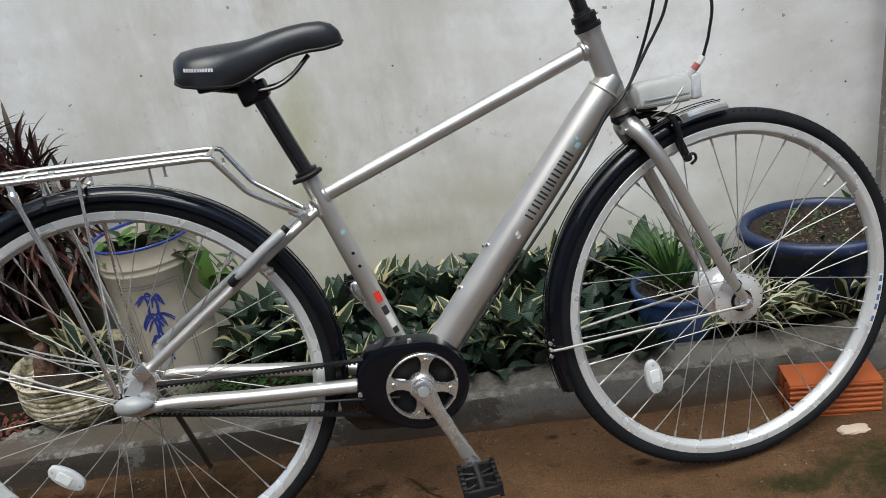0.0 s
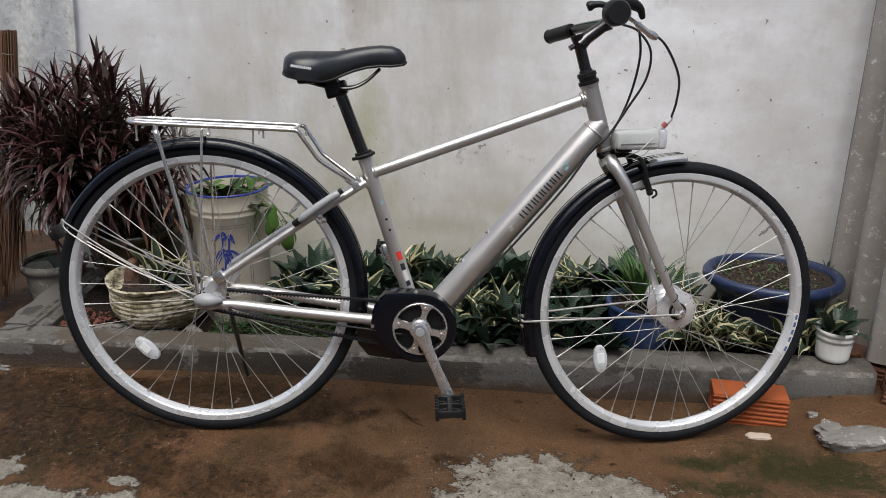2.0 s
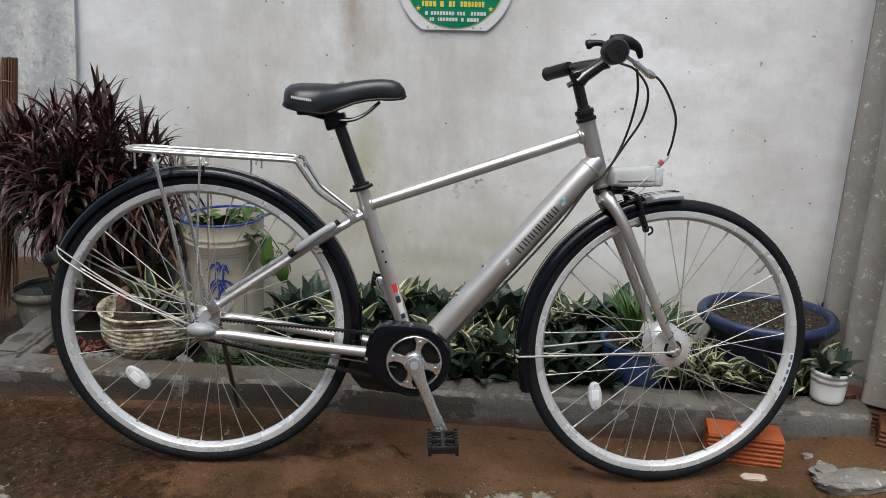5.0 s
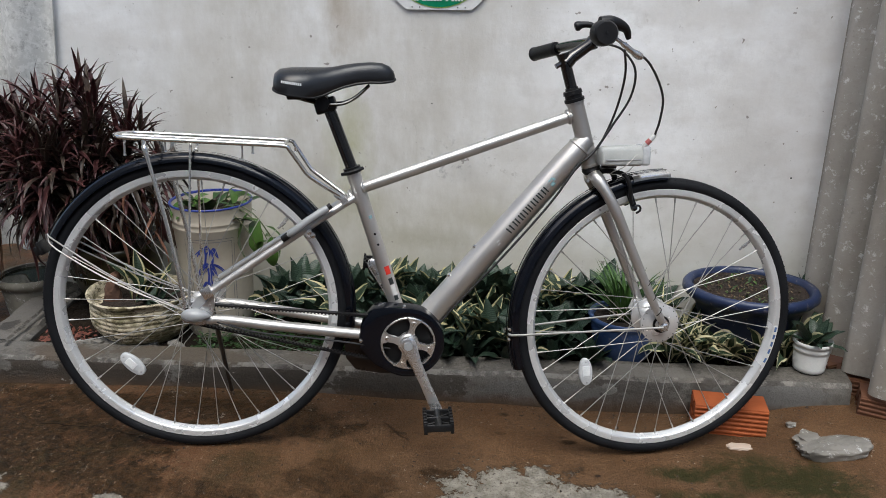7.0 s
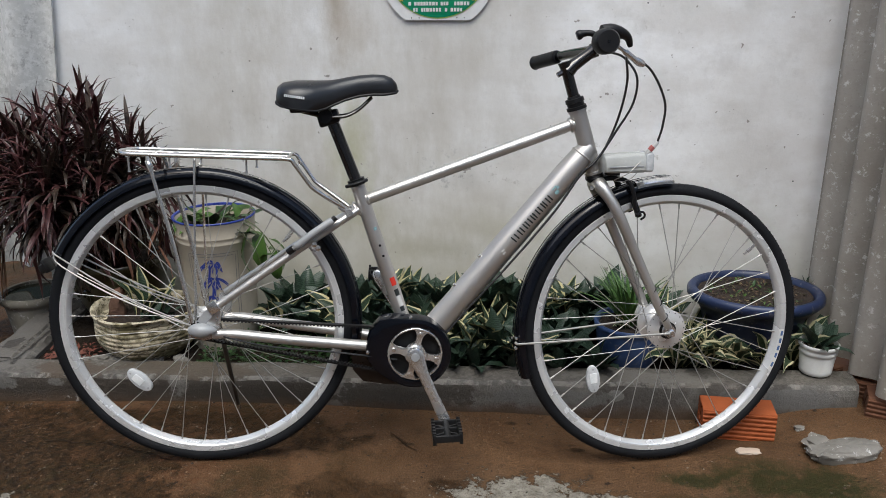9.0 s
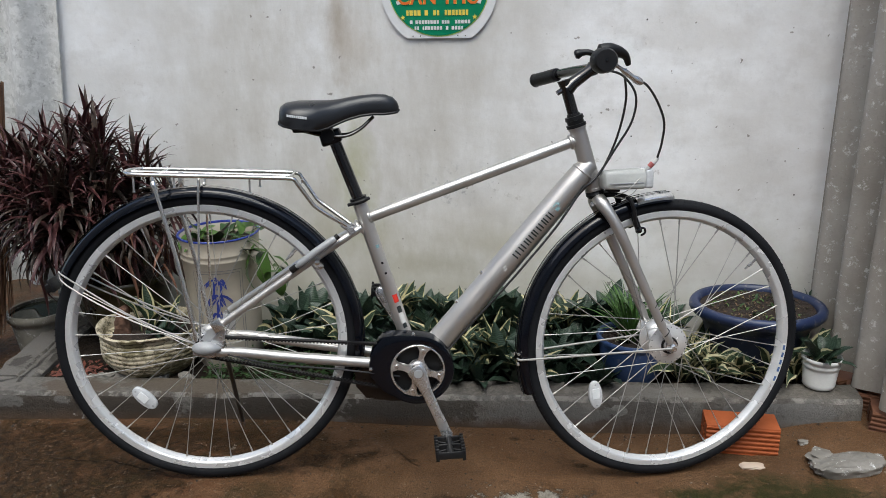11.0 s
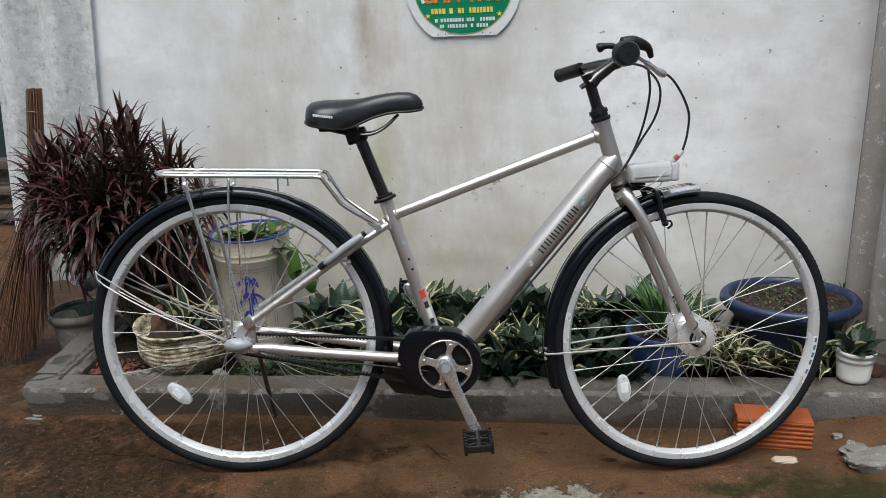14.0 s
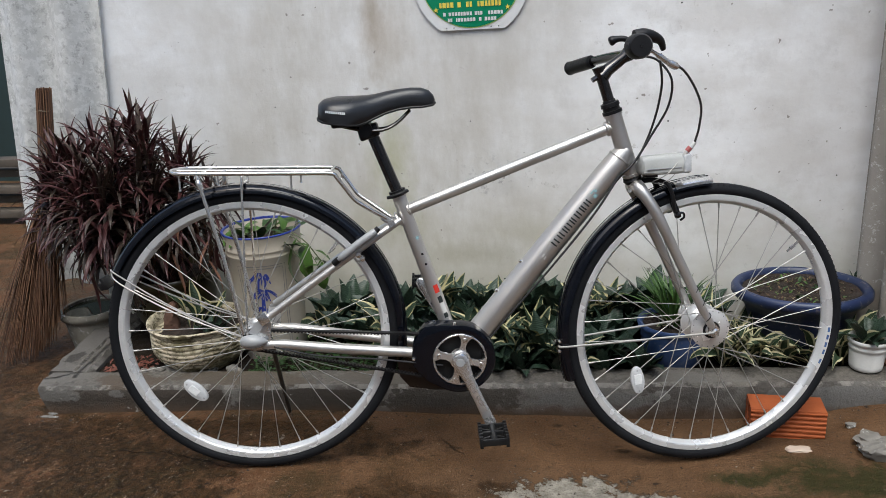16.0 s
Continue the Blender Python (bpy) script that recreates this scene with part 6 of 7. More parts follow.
def disc(bm, x, y, z, rx, ry, bumps, seed=0, rings=7, seg=36):
    """A lumpy disc of soil."""
    prev = None
    for i in range(rings + 1):
        f = i / rings
        cur = []
        for k in range(seg):
            a = 2 * math.pi * k / seg
            px, py = x + rx * f * math.cos(a), y + ry * f * math.sin(a)
            cur.append(bm.verts.new((px, py, z + bumps * noise.noise((px * 30, py * 30, seed)) * (1 - 0.6 * f))))
        if prev:
            for k in range(seg):
                bm.faces.new((prev[k], prev[(k + 1) % seg], cur[(k + 1) % seg], cur[k]))
        prev = cur
    bmesh.ops.remove_doubles(bm, verts=bm.verts, dist=1e-5)
    return bm


def vessel(name, x, y, z, profile, material, label, category="pot", sx=1.0, sy=1.0, rim=None, soil=None, seg=56, shake=0.0):
    """A pot turned from (radius, height) pairs, outside first, then rim and inside."""
    p = thing(name, label, category, Matrix.Translation((x, y, z)) @ Matrix.Scale(1.035, 4))
    bm = lathe(B(), profile, seg, Matrix.Diagonal((sx, sy, 1, 1)))
    if shake:
        for v in bm.verts:
            v.co += shake * Vector((noise.noise(v.co * 14), noise.noise(v.co * 14 + Vector((5, 0, 0))), 0.6 * noise.noise(v.co * 11 + Vector((0, 9, 0)))))
    part("body", bm, material, p, smooth=60)
    if rim:
        part("rim", lathe(B(), rim[0], seg, Matrix.Diagonal((sx, sy, 1, 1))), rim[1], p, rim[2], 60)
    if soil:
        part("soil", disc(B(), 0, 0, soil[1], soil[0] * sx, soil[0] * sy, 0.012, 3), potting_soil, p, "dark potting soil", 80)
    return p


# tall cream pot painted in blue
PA = (-0.7135, 0.497)
pot_a = vessel("ceramic_pot", *PA, 0.061, [(0.0, 0.0), (0.092, 0.0), (0.098, 0.01), (0.100, 0.10), (0.106, 0.24), (0.1115, 0.334), (0.1128, 0.336), (0.1128, 0.339), (0.1118, 0.341), (0.1122, 0.351), (0.1136, 0.353), (0.1136, 0.356), (0.1126, 0.358), (0.114, 0.386), (0.117, 0.398), (0.113, 0.401), (0.107, 0.390), (0.105, 0.355), (0.0, 0.335)],
               cream_glaze, "tall cream ceramic pot with blue painted plants", rim=([(0.1150, 0.3975), (0.1176, 0.3988), (0.1184, 0.4015), (0.1160, 0.4042), (0.1115, 0.403), (0.1105, 0.398), (0.1150, 0.3975)], blue_ink, "cobalt blue rim"), soil=(0.106, 0.372))


def on_pot(a, h, out=0.0012):
    r = np.interp(h, [0.01, 0.10, 0.24, 0.30, 0.352], [0.098, 0.100, 0.106, 0.110, 0.114]) + out
    return Vector((r * math.cos(a), r * math.sin(a), h))


def stroke(bm, pts, w):
    """A painted line on the tall pot; pts are (angle in degrees, height)."""
    prev = None
    n = len(pts)
    for i, (a, h) in enumerate(pts):
        q = pts[min(i + 1, n - 1)], pts[max(i - 1, 0)]
        da, dh = radians(q[0][0] - q[1][0]) * 0.105, q[0][1] - q[1][1]
        ln = math.hypot(da, dh) or 1
        ww = w * (0.35 + 0.65 * math.sin(math.pi * (i + 0.6) / (n + 0.2)))
        oa, oh = -dh / ln * ww / 0.105, da / ln * ww
        cur = [bm.verts.new(on_pot(radians(a) + s * oa, h + s * oh)) for s in (-1, 1)]
        if prev:
            bm.faces.new((prev[0], prev[1], cur[1], cur[0]))
        prev = cur


FACE = -66
for a0, a1, h0, h1 in ((-44, 30, 0.055, 0.315), (-40, 26, 0.063, 0.307)):
    bm = B()
    w = 0.0011
    stroke(bm, [(FACE + a0 + (a1 - a0) * k / 15, h1) for k in range(16)], w)
    stroke(bm, [(FACE + a0 + (a1 - a0) * k / 15, h0) for k in range(16)], w)
    for a in (a0, a1):
        stroke(bm, [(FACE + a, h0 + (h1 - h0) * k / 15) for k in range(16)], w)
    part("painted_frame", bm, grey_ink, pot_a, "thin grey painted frame")
r2 = random.Random(8)
for cx, cz, scale in ((-14, 0.290, 1.15), (-4, 0.284, 0.8), (-8, 0.240, 1.3), (-12, 0.228, 1.0), (-14, 0.185, 0.8), (-4, 0.175, 0.9)):
    bm = B()
    for k in range(6):
        d = (-1 if k % 2 else 1) * r2.uniform(6, 16) * scale
        lift = r2.uniform(-0.004, 0.010)
        drop = r2.uniform(0.012, 0.034) * scale
        stroke(bm, [(FACE + cx + d * t, cz + lift * 4 * t * (1 - t) - drop * t * t) for t in (0, 0.2, 0.4, 0.6, 0.8, 1.0)], 0.0019)
    stroke(bm, [(FACE + cx, cz), (FACE + cx + 1, cz - 0.02), (FACE + cx - 1, cz - 0.045), (FACE + cx + 1, cz - 0.06)], 0.0030)
    part("painted_plant", bm, blue_ink, pot_a, "blue brushed palm leaves")

oval_set = [leaf_mesh("leaf", mid_leaf if k < 2 else bright_leaf, 1.0, 0.46, 0.4 + 0.3 * k, 0.25, 0.7, 0.15, wave=0.1, seed=30 + k) for k in range(4)]


def leafy_shoot(name, label, base, stems, size, rnd, meshes, per):
    p = thing(name, label, "plant", Matrix.Translation(base))
    for pts in stems:
        line_ = bend(pts, 5)
        part("stem", tube(B(), line_, [0.0024 - 0.0014 * i / (len(line_) - 1) for i in range(len(line_))], 7), stem_mat, p)
        for k in range(per):
            q = line_[int((0.25 + 0.75 * (k + 0.5) / per) * (len(line_) - 1))]
            put_leaf(meshes[rnd.randrange(len(meshes))], p, q, rnd.random() * 6.28, rnd.uniform(0.9, 1.9), size * rnd.uniform(0.7, 1.2), rnd.uniform(-0.5, 0.5))
    return p


stem_mat = worn("green_stem", (0.05, 0.07, 0.025), (0.09, 0.10, 0.04), 0.5, 0, 80, 20, 0.1)
rnd = random.Random(4)
leafy_shoot("potted_plant", "trailing plant with glossy oval green leaves in the cream pot", (PA[0], PA[1], 0.423), [
    [(0.02, 0, 0), (0.06, -0.03, 0.045), (0.12, -0.05, 0.04), (0.17, -0.06, 0.0), (0.20, -0.065, -0.05)], [(0.03, -0.02, 0), (0.09, -0.06, 0.03), (0.15, -0.08, -0.02), (0.17, -0.085, -0.07)],
    [(0.0, -0.02, 0), (0.02, -0.05, 0.06), (0.06, -0.08, 0.07)], [(-0.03, 0, 0), (-0.05, -0.02, 0.05), (-0.07, -0.03, 0.06)], [(0.02, 0.02, 0), (0.05, 0.03, 0.08), (0.10, 0.02, 0.09)]], 0.068, rnd, oval_set, 4)
# big drooping leaves beside the pot
p = thing("potted_plant", "shoot with large bright green drooping leaves", "plant", Matrix.Translation((PA[0] + 0.14, PA[1] - 0.06, 0.425)))
part("stem", tube(B(), bend([(-0.10, 0.05, 0.02), (-0.05, 0.03, 0.05), (0.02, 0.0, 0.03), (0.07, -0.01, -0.03)], 4), 0.002, 7), stem_mat, p)
for bx, by, bz, az, ti, s in ((0.0, 0.0, 0.035, 3.6, 2.65, 0.150), (0.035, -0.005, 0.015, 4.4, 2.8, 0.13), (0.07, -0.01, -0.03, 4.9, 2.8, 0.10), (-0.03, 0.02, 0.045, 2.4, 2.2, 0.11), (0.05, 0.0, 0.0, 0.4, 2.1, 0.07), (0.075, -0.01, -0.04, 0.2, 2.6, 0.06)):
    put_leaf(oval_set[3 if s > 0.08 else 2], p, (bx, by, bz), az, ti, s)

rnd = random.Random(40)
p = thing("potted_plant", "low leafy growth filling the cream pot", "plant", Matrix.Translation((PA[0], PA[1], 0.442)))
for k in range(18):
    a, q = rnd.random() * 6.28, 0.095 * rnd.random() ** 0.5
    put_leaf(oval_set[rnd.randrange(3)], p, (q * math.cos(a), q * math.sin(a), rnd.uniform(-0.01, 0.02)), a + rnd.uniform(-0.8, 0.8), rnd.uniform(0.5, 1.5), rnd.uniform(0.05, 0.085))

# basket-shaped planter
basket_mat, t_, b_ = shader("mossy_basket_clay", 0.75)
n1, n2 = noise_tex(t_, 12, 6, 0.65), noise_tex(t_, 80, 5, 0.6)
cc = mix(t_, n2, (0.40, 0.345, 0.235), (0.60, 0.54, 0.41))
cc = mix(t_, ramp(t_, n1, [(0.50, 0.0), (0.58, 0.85)]), cc, (0.115, 0.098, 0.036))
cc = mix(t_, ramp(t_, noise_tex(t_, 48, 6, 0.75, None, (1, 1, 2.2)), [(0.51, 0.0), (0.58, 0.85)]), cc, (0.060, 0.046, 0.020))
t_.links.new(cc, b_.inputs["Base Color"])
relief(t_, b_, n2, 0.4, 0.003)
prof = [(0.0, 0.0), (0.085, 0.0)]
for k in range(11):
    h = 0.004 + 0.0115 * k
    r = 0.092 + 0.054 * math.sin(math.pi / 2 * min(1, (k + 0.5) / 7)) - 0.0012 * max(0, k - 8)
    prof += [(r - 0.0016, h), (r + 0.0010, h + 0.0030), (r + 0.0012, h + 0.0075), (r - 0.0012, h + 0.0108)]
prof += [(0.150, 0.131), (0.152, 0.138), (0.146, 0.141), (0.138, 0.136), (0.134, 0.11), (0.0, 0.10)]
basket = vessel("basket_planter", -0.912, 0.393, 0.062, prof, basket_mat, "cream basket-patterned planter streaked with moss", seg=72, soil=(0.134, 0.117), shake=0.006)
for v in basket.children[0].data.vertices:
    a, up = math.atan2(v.co.y, v.co.x), max(0.0, min(1.0, v.co.z / 0.13))
    v.co.z += up ** 2 * (0.015 * max(0.0, -math.sin(a)) + 0.016 * math.exp(-((abs(a) - math.pi) / 0.35) ** 2)) + 0.0016 * noise.noise((a * 3, v.co.z * 30, 4)) + 0.002 * up * noise.noise((a * 9, 0, 4))
rnd = random.Random(21)
bp_ = thing("snake_plant", "snake plant with yellow-edged leaves growing in the basket planter", "plant", Matrix.Translation((-0.90, 0.40, 0.18)))
for k in range(9):
    put_leaf(gold_set[k % 4], bp_, (rnd.uniform(-0.05, 0.06), rnd.uniform(-0.04, 0.04), 0), rnd.random() * 6.28, rnd.uniform(0.05, 0.5), rnd.uniform(0.10, 0.155))
bp2 = thing("succulent", "dark green broad-leaved plant in the basket planter", "plant", Matrix.Translation((-0.845, 0.35, 0.18)))
for k in range(14):
    put_leaf(green_set[k % 4], bp2, (rnd.uniform(-0.05, 0.04), rnd.uniform(-0.03, 0.03), 0.0), rnd.random() * 6.28, rnd.uniform(0.5, 1.2), rnd.uniform(0.06, 0.09))
stump_mat = worn("dead_bark", (0.07, 0.035, 0.022), (0.17, 0.09, 0.06), 0.85, 0, 60, 14, 0.8, 0.05, 0.01)
bm = tube(B(), bend([(-1.0, 0.38, 0.165), (-0.998, 0.378, 0.215), (-0.99, 0.38, 0.25), (-0.975, 0.38, 0.272)], 4), [0.026, 0.026, 0.025, 0.024, 0.022, 0.021, 0.020, 0.018, 0.017, 0.015, 0.012, 0.009, 0.004], 12)
for v in bm.verts:
    v.co += 0.006 * Vector((noise.noise(v.co * 60), noise.noise(v.co * 60 + Vector((3, 0, 0))), 0))
solid("stump", bm, stump_mat, "dead brown plant stump in the basket planter", "stump")

# blue pots
cobalt_glaze = glaze("cobalt_glaze", (0.022, 0.050, 0.135), (0.045, 0.090, 0.215), 0.3)
vessel("blue_pot", 0.521, 0.470, 0.088, [(0.0, 0.0), (0.068, 0.0), (0.074, 0.006), (0.087, 0.06), (0.091, 0.095), (0.092, 0.103), (0.097, 0.107), (0.099, 0.117), (0.095, 0.122), (0.087, 0.119), (0.084, 0.105), (0.0, 0.10)], cobalt_glaze, "small round cobalt-blue glazed pot", soil=(0.084, 0.108))
vessel("blue_pot", 0.876, 0.572, 0.076, [(0.0, 0.0), (0.095, 0.0), (0.102, 0.008), (0.122, 0.08), (0.140, 0.140), (0.153, 0.163), (0.170, 0.172), (0.177, 0.182), (0.177, 0.194), (0.172, 0.201), (0.164, 0.204), (0.157, 0.201), (0.153, 0.185), (0.146, 0.165), (0.0, 0.16)], shaded_blue_glaze, "large shallow cobalt-blue glazed pot full of soil", sx=1.02, sy=0.84, soil=(0.150, 0.190), rim=([(0.150, 0.170), (0.168, 0.174), (0.1785, 0.183), (0.1785, 0.195), (0.173, 0.2030), (0.164, 0.2055), (0.156, 0.2025), (0.152, 0.190), (0.149, 0.180)], blue_glaze, "thick bright blue rolled rim"))
grass_set = [leaf_mesh("leaf", grass_leaf, 1.0, 0.055, 0.3 + 0.4 * k, 0.4, 0.8, 0.8, seed=40 + k) for k in range(4)]
rnd = random.Random(9)
gp = thing("grassy_plant", "green plant with grass-like blades in the small blue pot", "plant", Matrix.Translation((0.521, 0.475, 0.196)))
for k in range(84):
    az = rnd.random() * 6.28
    put_leaf(grass_set[rnd.randrange(4)], gp, (0.03 * math.cos(az) * rnd.random(), 0.03 * math.sin(az) * rnd.random(), 0), az, rnd.uniform(0.0, 0.75), rnd.uniform(0.11, 0.19))
for k in range(5):
    put_leaf(pale_set[k % 4], gp, (rnd.uniform(-0.04, 0.0), -0.03, 0), rnd.uniform(3.4, 5.2), rnd.uniform(0.3, 0.9), 0.07)
pot_litter_mat, t_, b_ = shader("leaf_crumbs", 0.8)
t_.links.new(ramp(t_, t_.nodes.new("ShaderNodeNewGeometry").outputs["Random Per Island"], [(0.0, (0.02, 0.012, 0.008)), (0.5, (0.10, 0.06, 0.035)), (0.8, (0.07, 0.09, 0.03)), (1.0, (0.30, 0.22, 0.14))]), b_.inputs["Base Color"])
wd = thing("seedlings", "small green weeds sprouting in the large blue pot", "weeds", Matrix.Translation((0.876, 0.572, 0.271)))
for k in range(60):
    a, q = rnd.random() * 6.28, 0.13 * rnd.random() ** 0.5
    x, y = q * math.cos(a), 0.82 * q * math.sin(a)
    if x > 0.04 and rnd.random() < 0.8:
        continue
    put_leaf(oval_set[rnd.randrange(4)], wd, (x, y, rnd.uniform(0, 0.006)), rnd.random() * 6.28, rnd.uniform(0.4, 1.4), rnd.uniform(0.010, 0.024))
bm = B()
for k in range(420):
    a, q = rnd.random() * 6.28, 0.135 * rnd.random() ** 0.5
    m = Matrix.Translation((0.876 + q * math.cos(a), 0.572 + 0.82 * q * math.sin(a), 0.274 + rnd.uniform(0, 0.006))) @ Euler((rnd.uniform(-0.7, 0.7), rnd.uniform(-0.7, 0.7), rnd.random() * 6)).to_matrix().to_4x4()
    s = rnd.uniform(0.002, 0.007)
    bm.faces.new([bm.verts.new(m @ Vector(v)) for v in ((-s, 0, 0), (0, -s * 0.45, 0.001), (s, 0, 0), (0, s * 0.45, 0.001))])
solid("pot_litter", bm, pot_litter_mat, "dry crumbs and leaf bits on the potting soil", "leaf litter", "stuff", 80)
dk = thing("dark_plant", "dark-leaved plant behind the large blue pot", "plant", Matrix.Translation((1.03, 0.69, 0.13)))
for k in range(12):
    put_leaf(oval_set[0] if k % 3 else green_set[0], dk, (rnd.uniform(-0.04, 0.03), rnd.uniform(-0.03, 0.02), rnd.uniform(0, 0.12)), rnd.random() * 6.28, rnd.uniform(0.1, 1.2), rnd.uniform(0.05, 0.09))

# white plastic pot
vessel("plastic_pot", 1.020, 0.425, 0.107, [(0.0, 0.0), (0.037, 0.0), (0.040, 0.003), (0.0412, 0.014), (0.0403, 0.016), (0.0424, 0.026), (0.0414, 0.028), (0.0435, 0.038), (0.0425, 0.040), (0.0446, 0.049), (0.0437, 0.051), (0.0455, 0.058), (0.0475, 0.060), (0.0475, 0.066), (0.0462, 0.068), (0.0470, 0.074), (0.0500, 0.076), (0.0505, 0.083), (0.0480, 0.086), (0.0455, 0.083), (0.043, 0.065), (0.0, 0.06)], white_plastic, "small white ribbed plastic pot", seg=40, soil=(0.044, 0.068))
wpl = thing("snake_plant", "dark green broad-leaved plant in the white plastic pot", "plant", Matrix.Translation((1.020, 0.425, 0.178)))
for k in range(11):
    put_leaf(green_set[k % 4], wpl, (0.012 * math.cos(k * 2.4), 0.012 * math.sin(k * 2.4), 0), k * 2.399 + 0.5, 0.25 + 0.09 * k, rnd.uniform(0.075, 0.105))

# olive pot of the purple plant
CP = (-1.111, 0.60)
op = vessel("olive_pot", *CP, 0.064, [(0.0, 0.0), (0.085, 0.0), (0.09, 0.01), (0.125, 0.09), (0.140, 0.16), (0.142, 0.20), (0.150, 0.205), (0.153, 0.222), (0.146, 0.228), (0.134, 0.222), (0.13, 0.19), (0.0, 0.18)], olive_glaze, "olive-brown glazed pot with raised scrolls", soil=(0.132, 0.2))
for cx_, s_ in ((-75, 1), (-105, -1), (-135, 1), (-50, -1)):
    pts = []
    bm = B()
    for k in range(22):
        f = k / 21
        a = radians(cx_) + s_ * 0.12 * (1 - f) * math.cos(f * 9)
        h = 0.125 + 0.028 * (1 - f) * math.sin(f * 9)
        r = np.interp(h, [0.01, 0.09, 0.16, 0.2], [0.09, 0.125, 0.14, 0.142]) + 0.002
        pts.append((r * math.cos(a), r * math.sin(a), h))
    tube(bm, pts, [0.005 - 0.003 * k / 21 for k in range(22)], 6)
    part("scroll", bm, olive_glaze, op, "raised scroll ornament")

# purple strap-leaved shrub
strap_set = [leaf_mesh("leaf", (purple_leaf, purple_dull, purple_leaf)[k % 3], 1.0, 0.078 + 0.012 * (k % 3), 0.55 + 0.30 * k, 0.35, 0.66, 0.62, 8, 0.25 * (k % 3 - 1), seed=50 + k) for k in range(6)]
dry_set = [leaf_mesh("leaf", dry_leaf, 1.0, 0.09, 0.9 + 0.4 * k, 0.5, 0.7, 0.5, 8, 0.8, 0.3, seed=60 + k) for k in range(3)]
shrub = thing("purple_shrub", "bushy plant with long arching purple strap leaves", "plant", Matrix.Translation((CP[0], CP[1], 0.25)))
bark = worn("grey_stem_bark", (0.05, 0.04, 0.03), (0.10, 0.08, 0.065), 0.8, 0, 60, 20, 0.4)
rnd = random.Random(17)
HEADS = []
for k in range(34):
    a, q = k * 2.399, ((k + 0.5) / 34) ** 0.5
    hx, hz = -0.065 + 0.245 * q * math.cos(a), 0.355 + 0.150 * q * math.sin(a)
    hx -= 0.10 * (0.42 - hz)
    HEADS.append((hx, -0.05 - 0.16 * (1 - q) - 0.06 * rnd.random(), hz, rnd.uniform(0.9, 1.1)))
HEADS += [(0.0, -0.06, 0.52, 1.0), (0.05, -0.08, 0.50, 0.9), (0.17, -0.06, 0.40, 0.85), (0.21, -0.04, 0.32, 0.8), (0.13, -0.10, 0.30, 0.8), (0.02, -0.16, 0.26, 0.85), (-0.14, -0.18, 0.24, 0.85), (-0.31, -0.12, 0.28, 0.95), (-0.33, -0.10, 0.36, 0.9), (-0.24, -0.14, 0.44, 0.9)]
leaves = []
for hx, hy, hz, hs in HEADS:
    part("stem", tube(B(), bend([(hx * 0.15, hy * 0.15, -0.03), (hx * 0.4, hy * 0.3, hz * 0.35), (hx * 0.85, hy * 0.8, hz * 0.75), (hx, hy, hz)], 4), [0.009 - 0.0004 * k for k in range(13)], 6), bark, shrub)
    for k in range(36):
        t = k / 35
        az = k * 2.399 + rnd.uniform(-0.3, 0.3)
        tilt = 1.9 * (1 - t) + 0.08 + rnd.uniform(-0.2, 0.2)
        i = rnd.randrange(3) + (2 if t < 0.5 else (1 if t < 0.85 else 0))
        base = Vector((hx, hy, hz - 0.10 * (1 - t)))
        leaves.append((strap_set[min(5, i)], base, az, tilt, hs * rnd.uniform(0.115, 0.175)))
rnd.shuffle(leaves)
leaves.sort(key=lambda q: q[1].y)
for q in leaves[:300]:
    put_leaf(q[0], shrub, *q[1:])
for tint, words_ in ((purple_leaf, "further purple strap leaves"), (purple_dull, "further brownish strap leaves")):
    bm = B()
    for mesh, base, az, tilt, size in leaves[300:]:
        if mesh.materials[0] != tint:
            continue
        moved = mesh.copy()
        moved.transform(Matrix.Translation(base) @ Matrix.Rotation(az, 4, "Z") @ Matrix.Rotation(tilt, 4, "Y") @ Matrix.Scale(size, 4))
        bm.from_mesh(moved)
        bpy.data.meshes.remove(moved)
    tagged(part("foliage", bm, tint, shrub, words_, 80), kind="stuff")
for k in range(150):
    f = rnd.random()
    hx, hz = -0.22 + 0.47 * f, rnd.uniform(0.10, 0.30)
    q = strap_set[rnd.randrange(6)] if rnd.random() < 0.72 else dry_set[k % 3]
    put_leaf(q, shrub, (hx, rnd.uniform(-0.16, 0.06), hz), rnd.random() * 6.28, rnd.uniform(1.9, 2.9), rnd.uniform(0.11, 0.19))
for k in range(30):
    hx, hy, hz, hs = HEADS[rnd.randrange(len(HEADS))]
    put_leaf(dry_set[k % 3], shrub, (hx * 0.8, hy * 0.8, hz - rnd.uniform(0.08, 0.2)), rnd.random() * 6.28, rnd.uniform(1.9, 2.7), rnd.uniform(0.10, 0.17))

# cement pot holding water
water_mat, t_, b_ = shader("dark_water", 0.04)
b_.inputs["Base Color"].default_value = (0.02, 0.022, 0.014, 1)
cpot = vessel("cement_pot", -1.455, 0.62, -0.040, [(0.0, 0.0), (0.07, 0.0), (0.076, 0.01), (0.092, 0.135), (0.095, 0.150), (0.106, 0.155), (0.108, 0.172), (0.104, 0.179), (0.094, 0.178), (0.091, 0.155), (0.0, 0.145)], cement_pot, "mossy grey cement pot filled with water", shake=0.003)
part("water", disc(B(), 0, 0, 0.168, 0.0925, 0.0925, 0.0), water_mat, cpot, "still dark water")


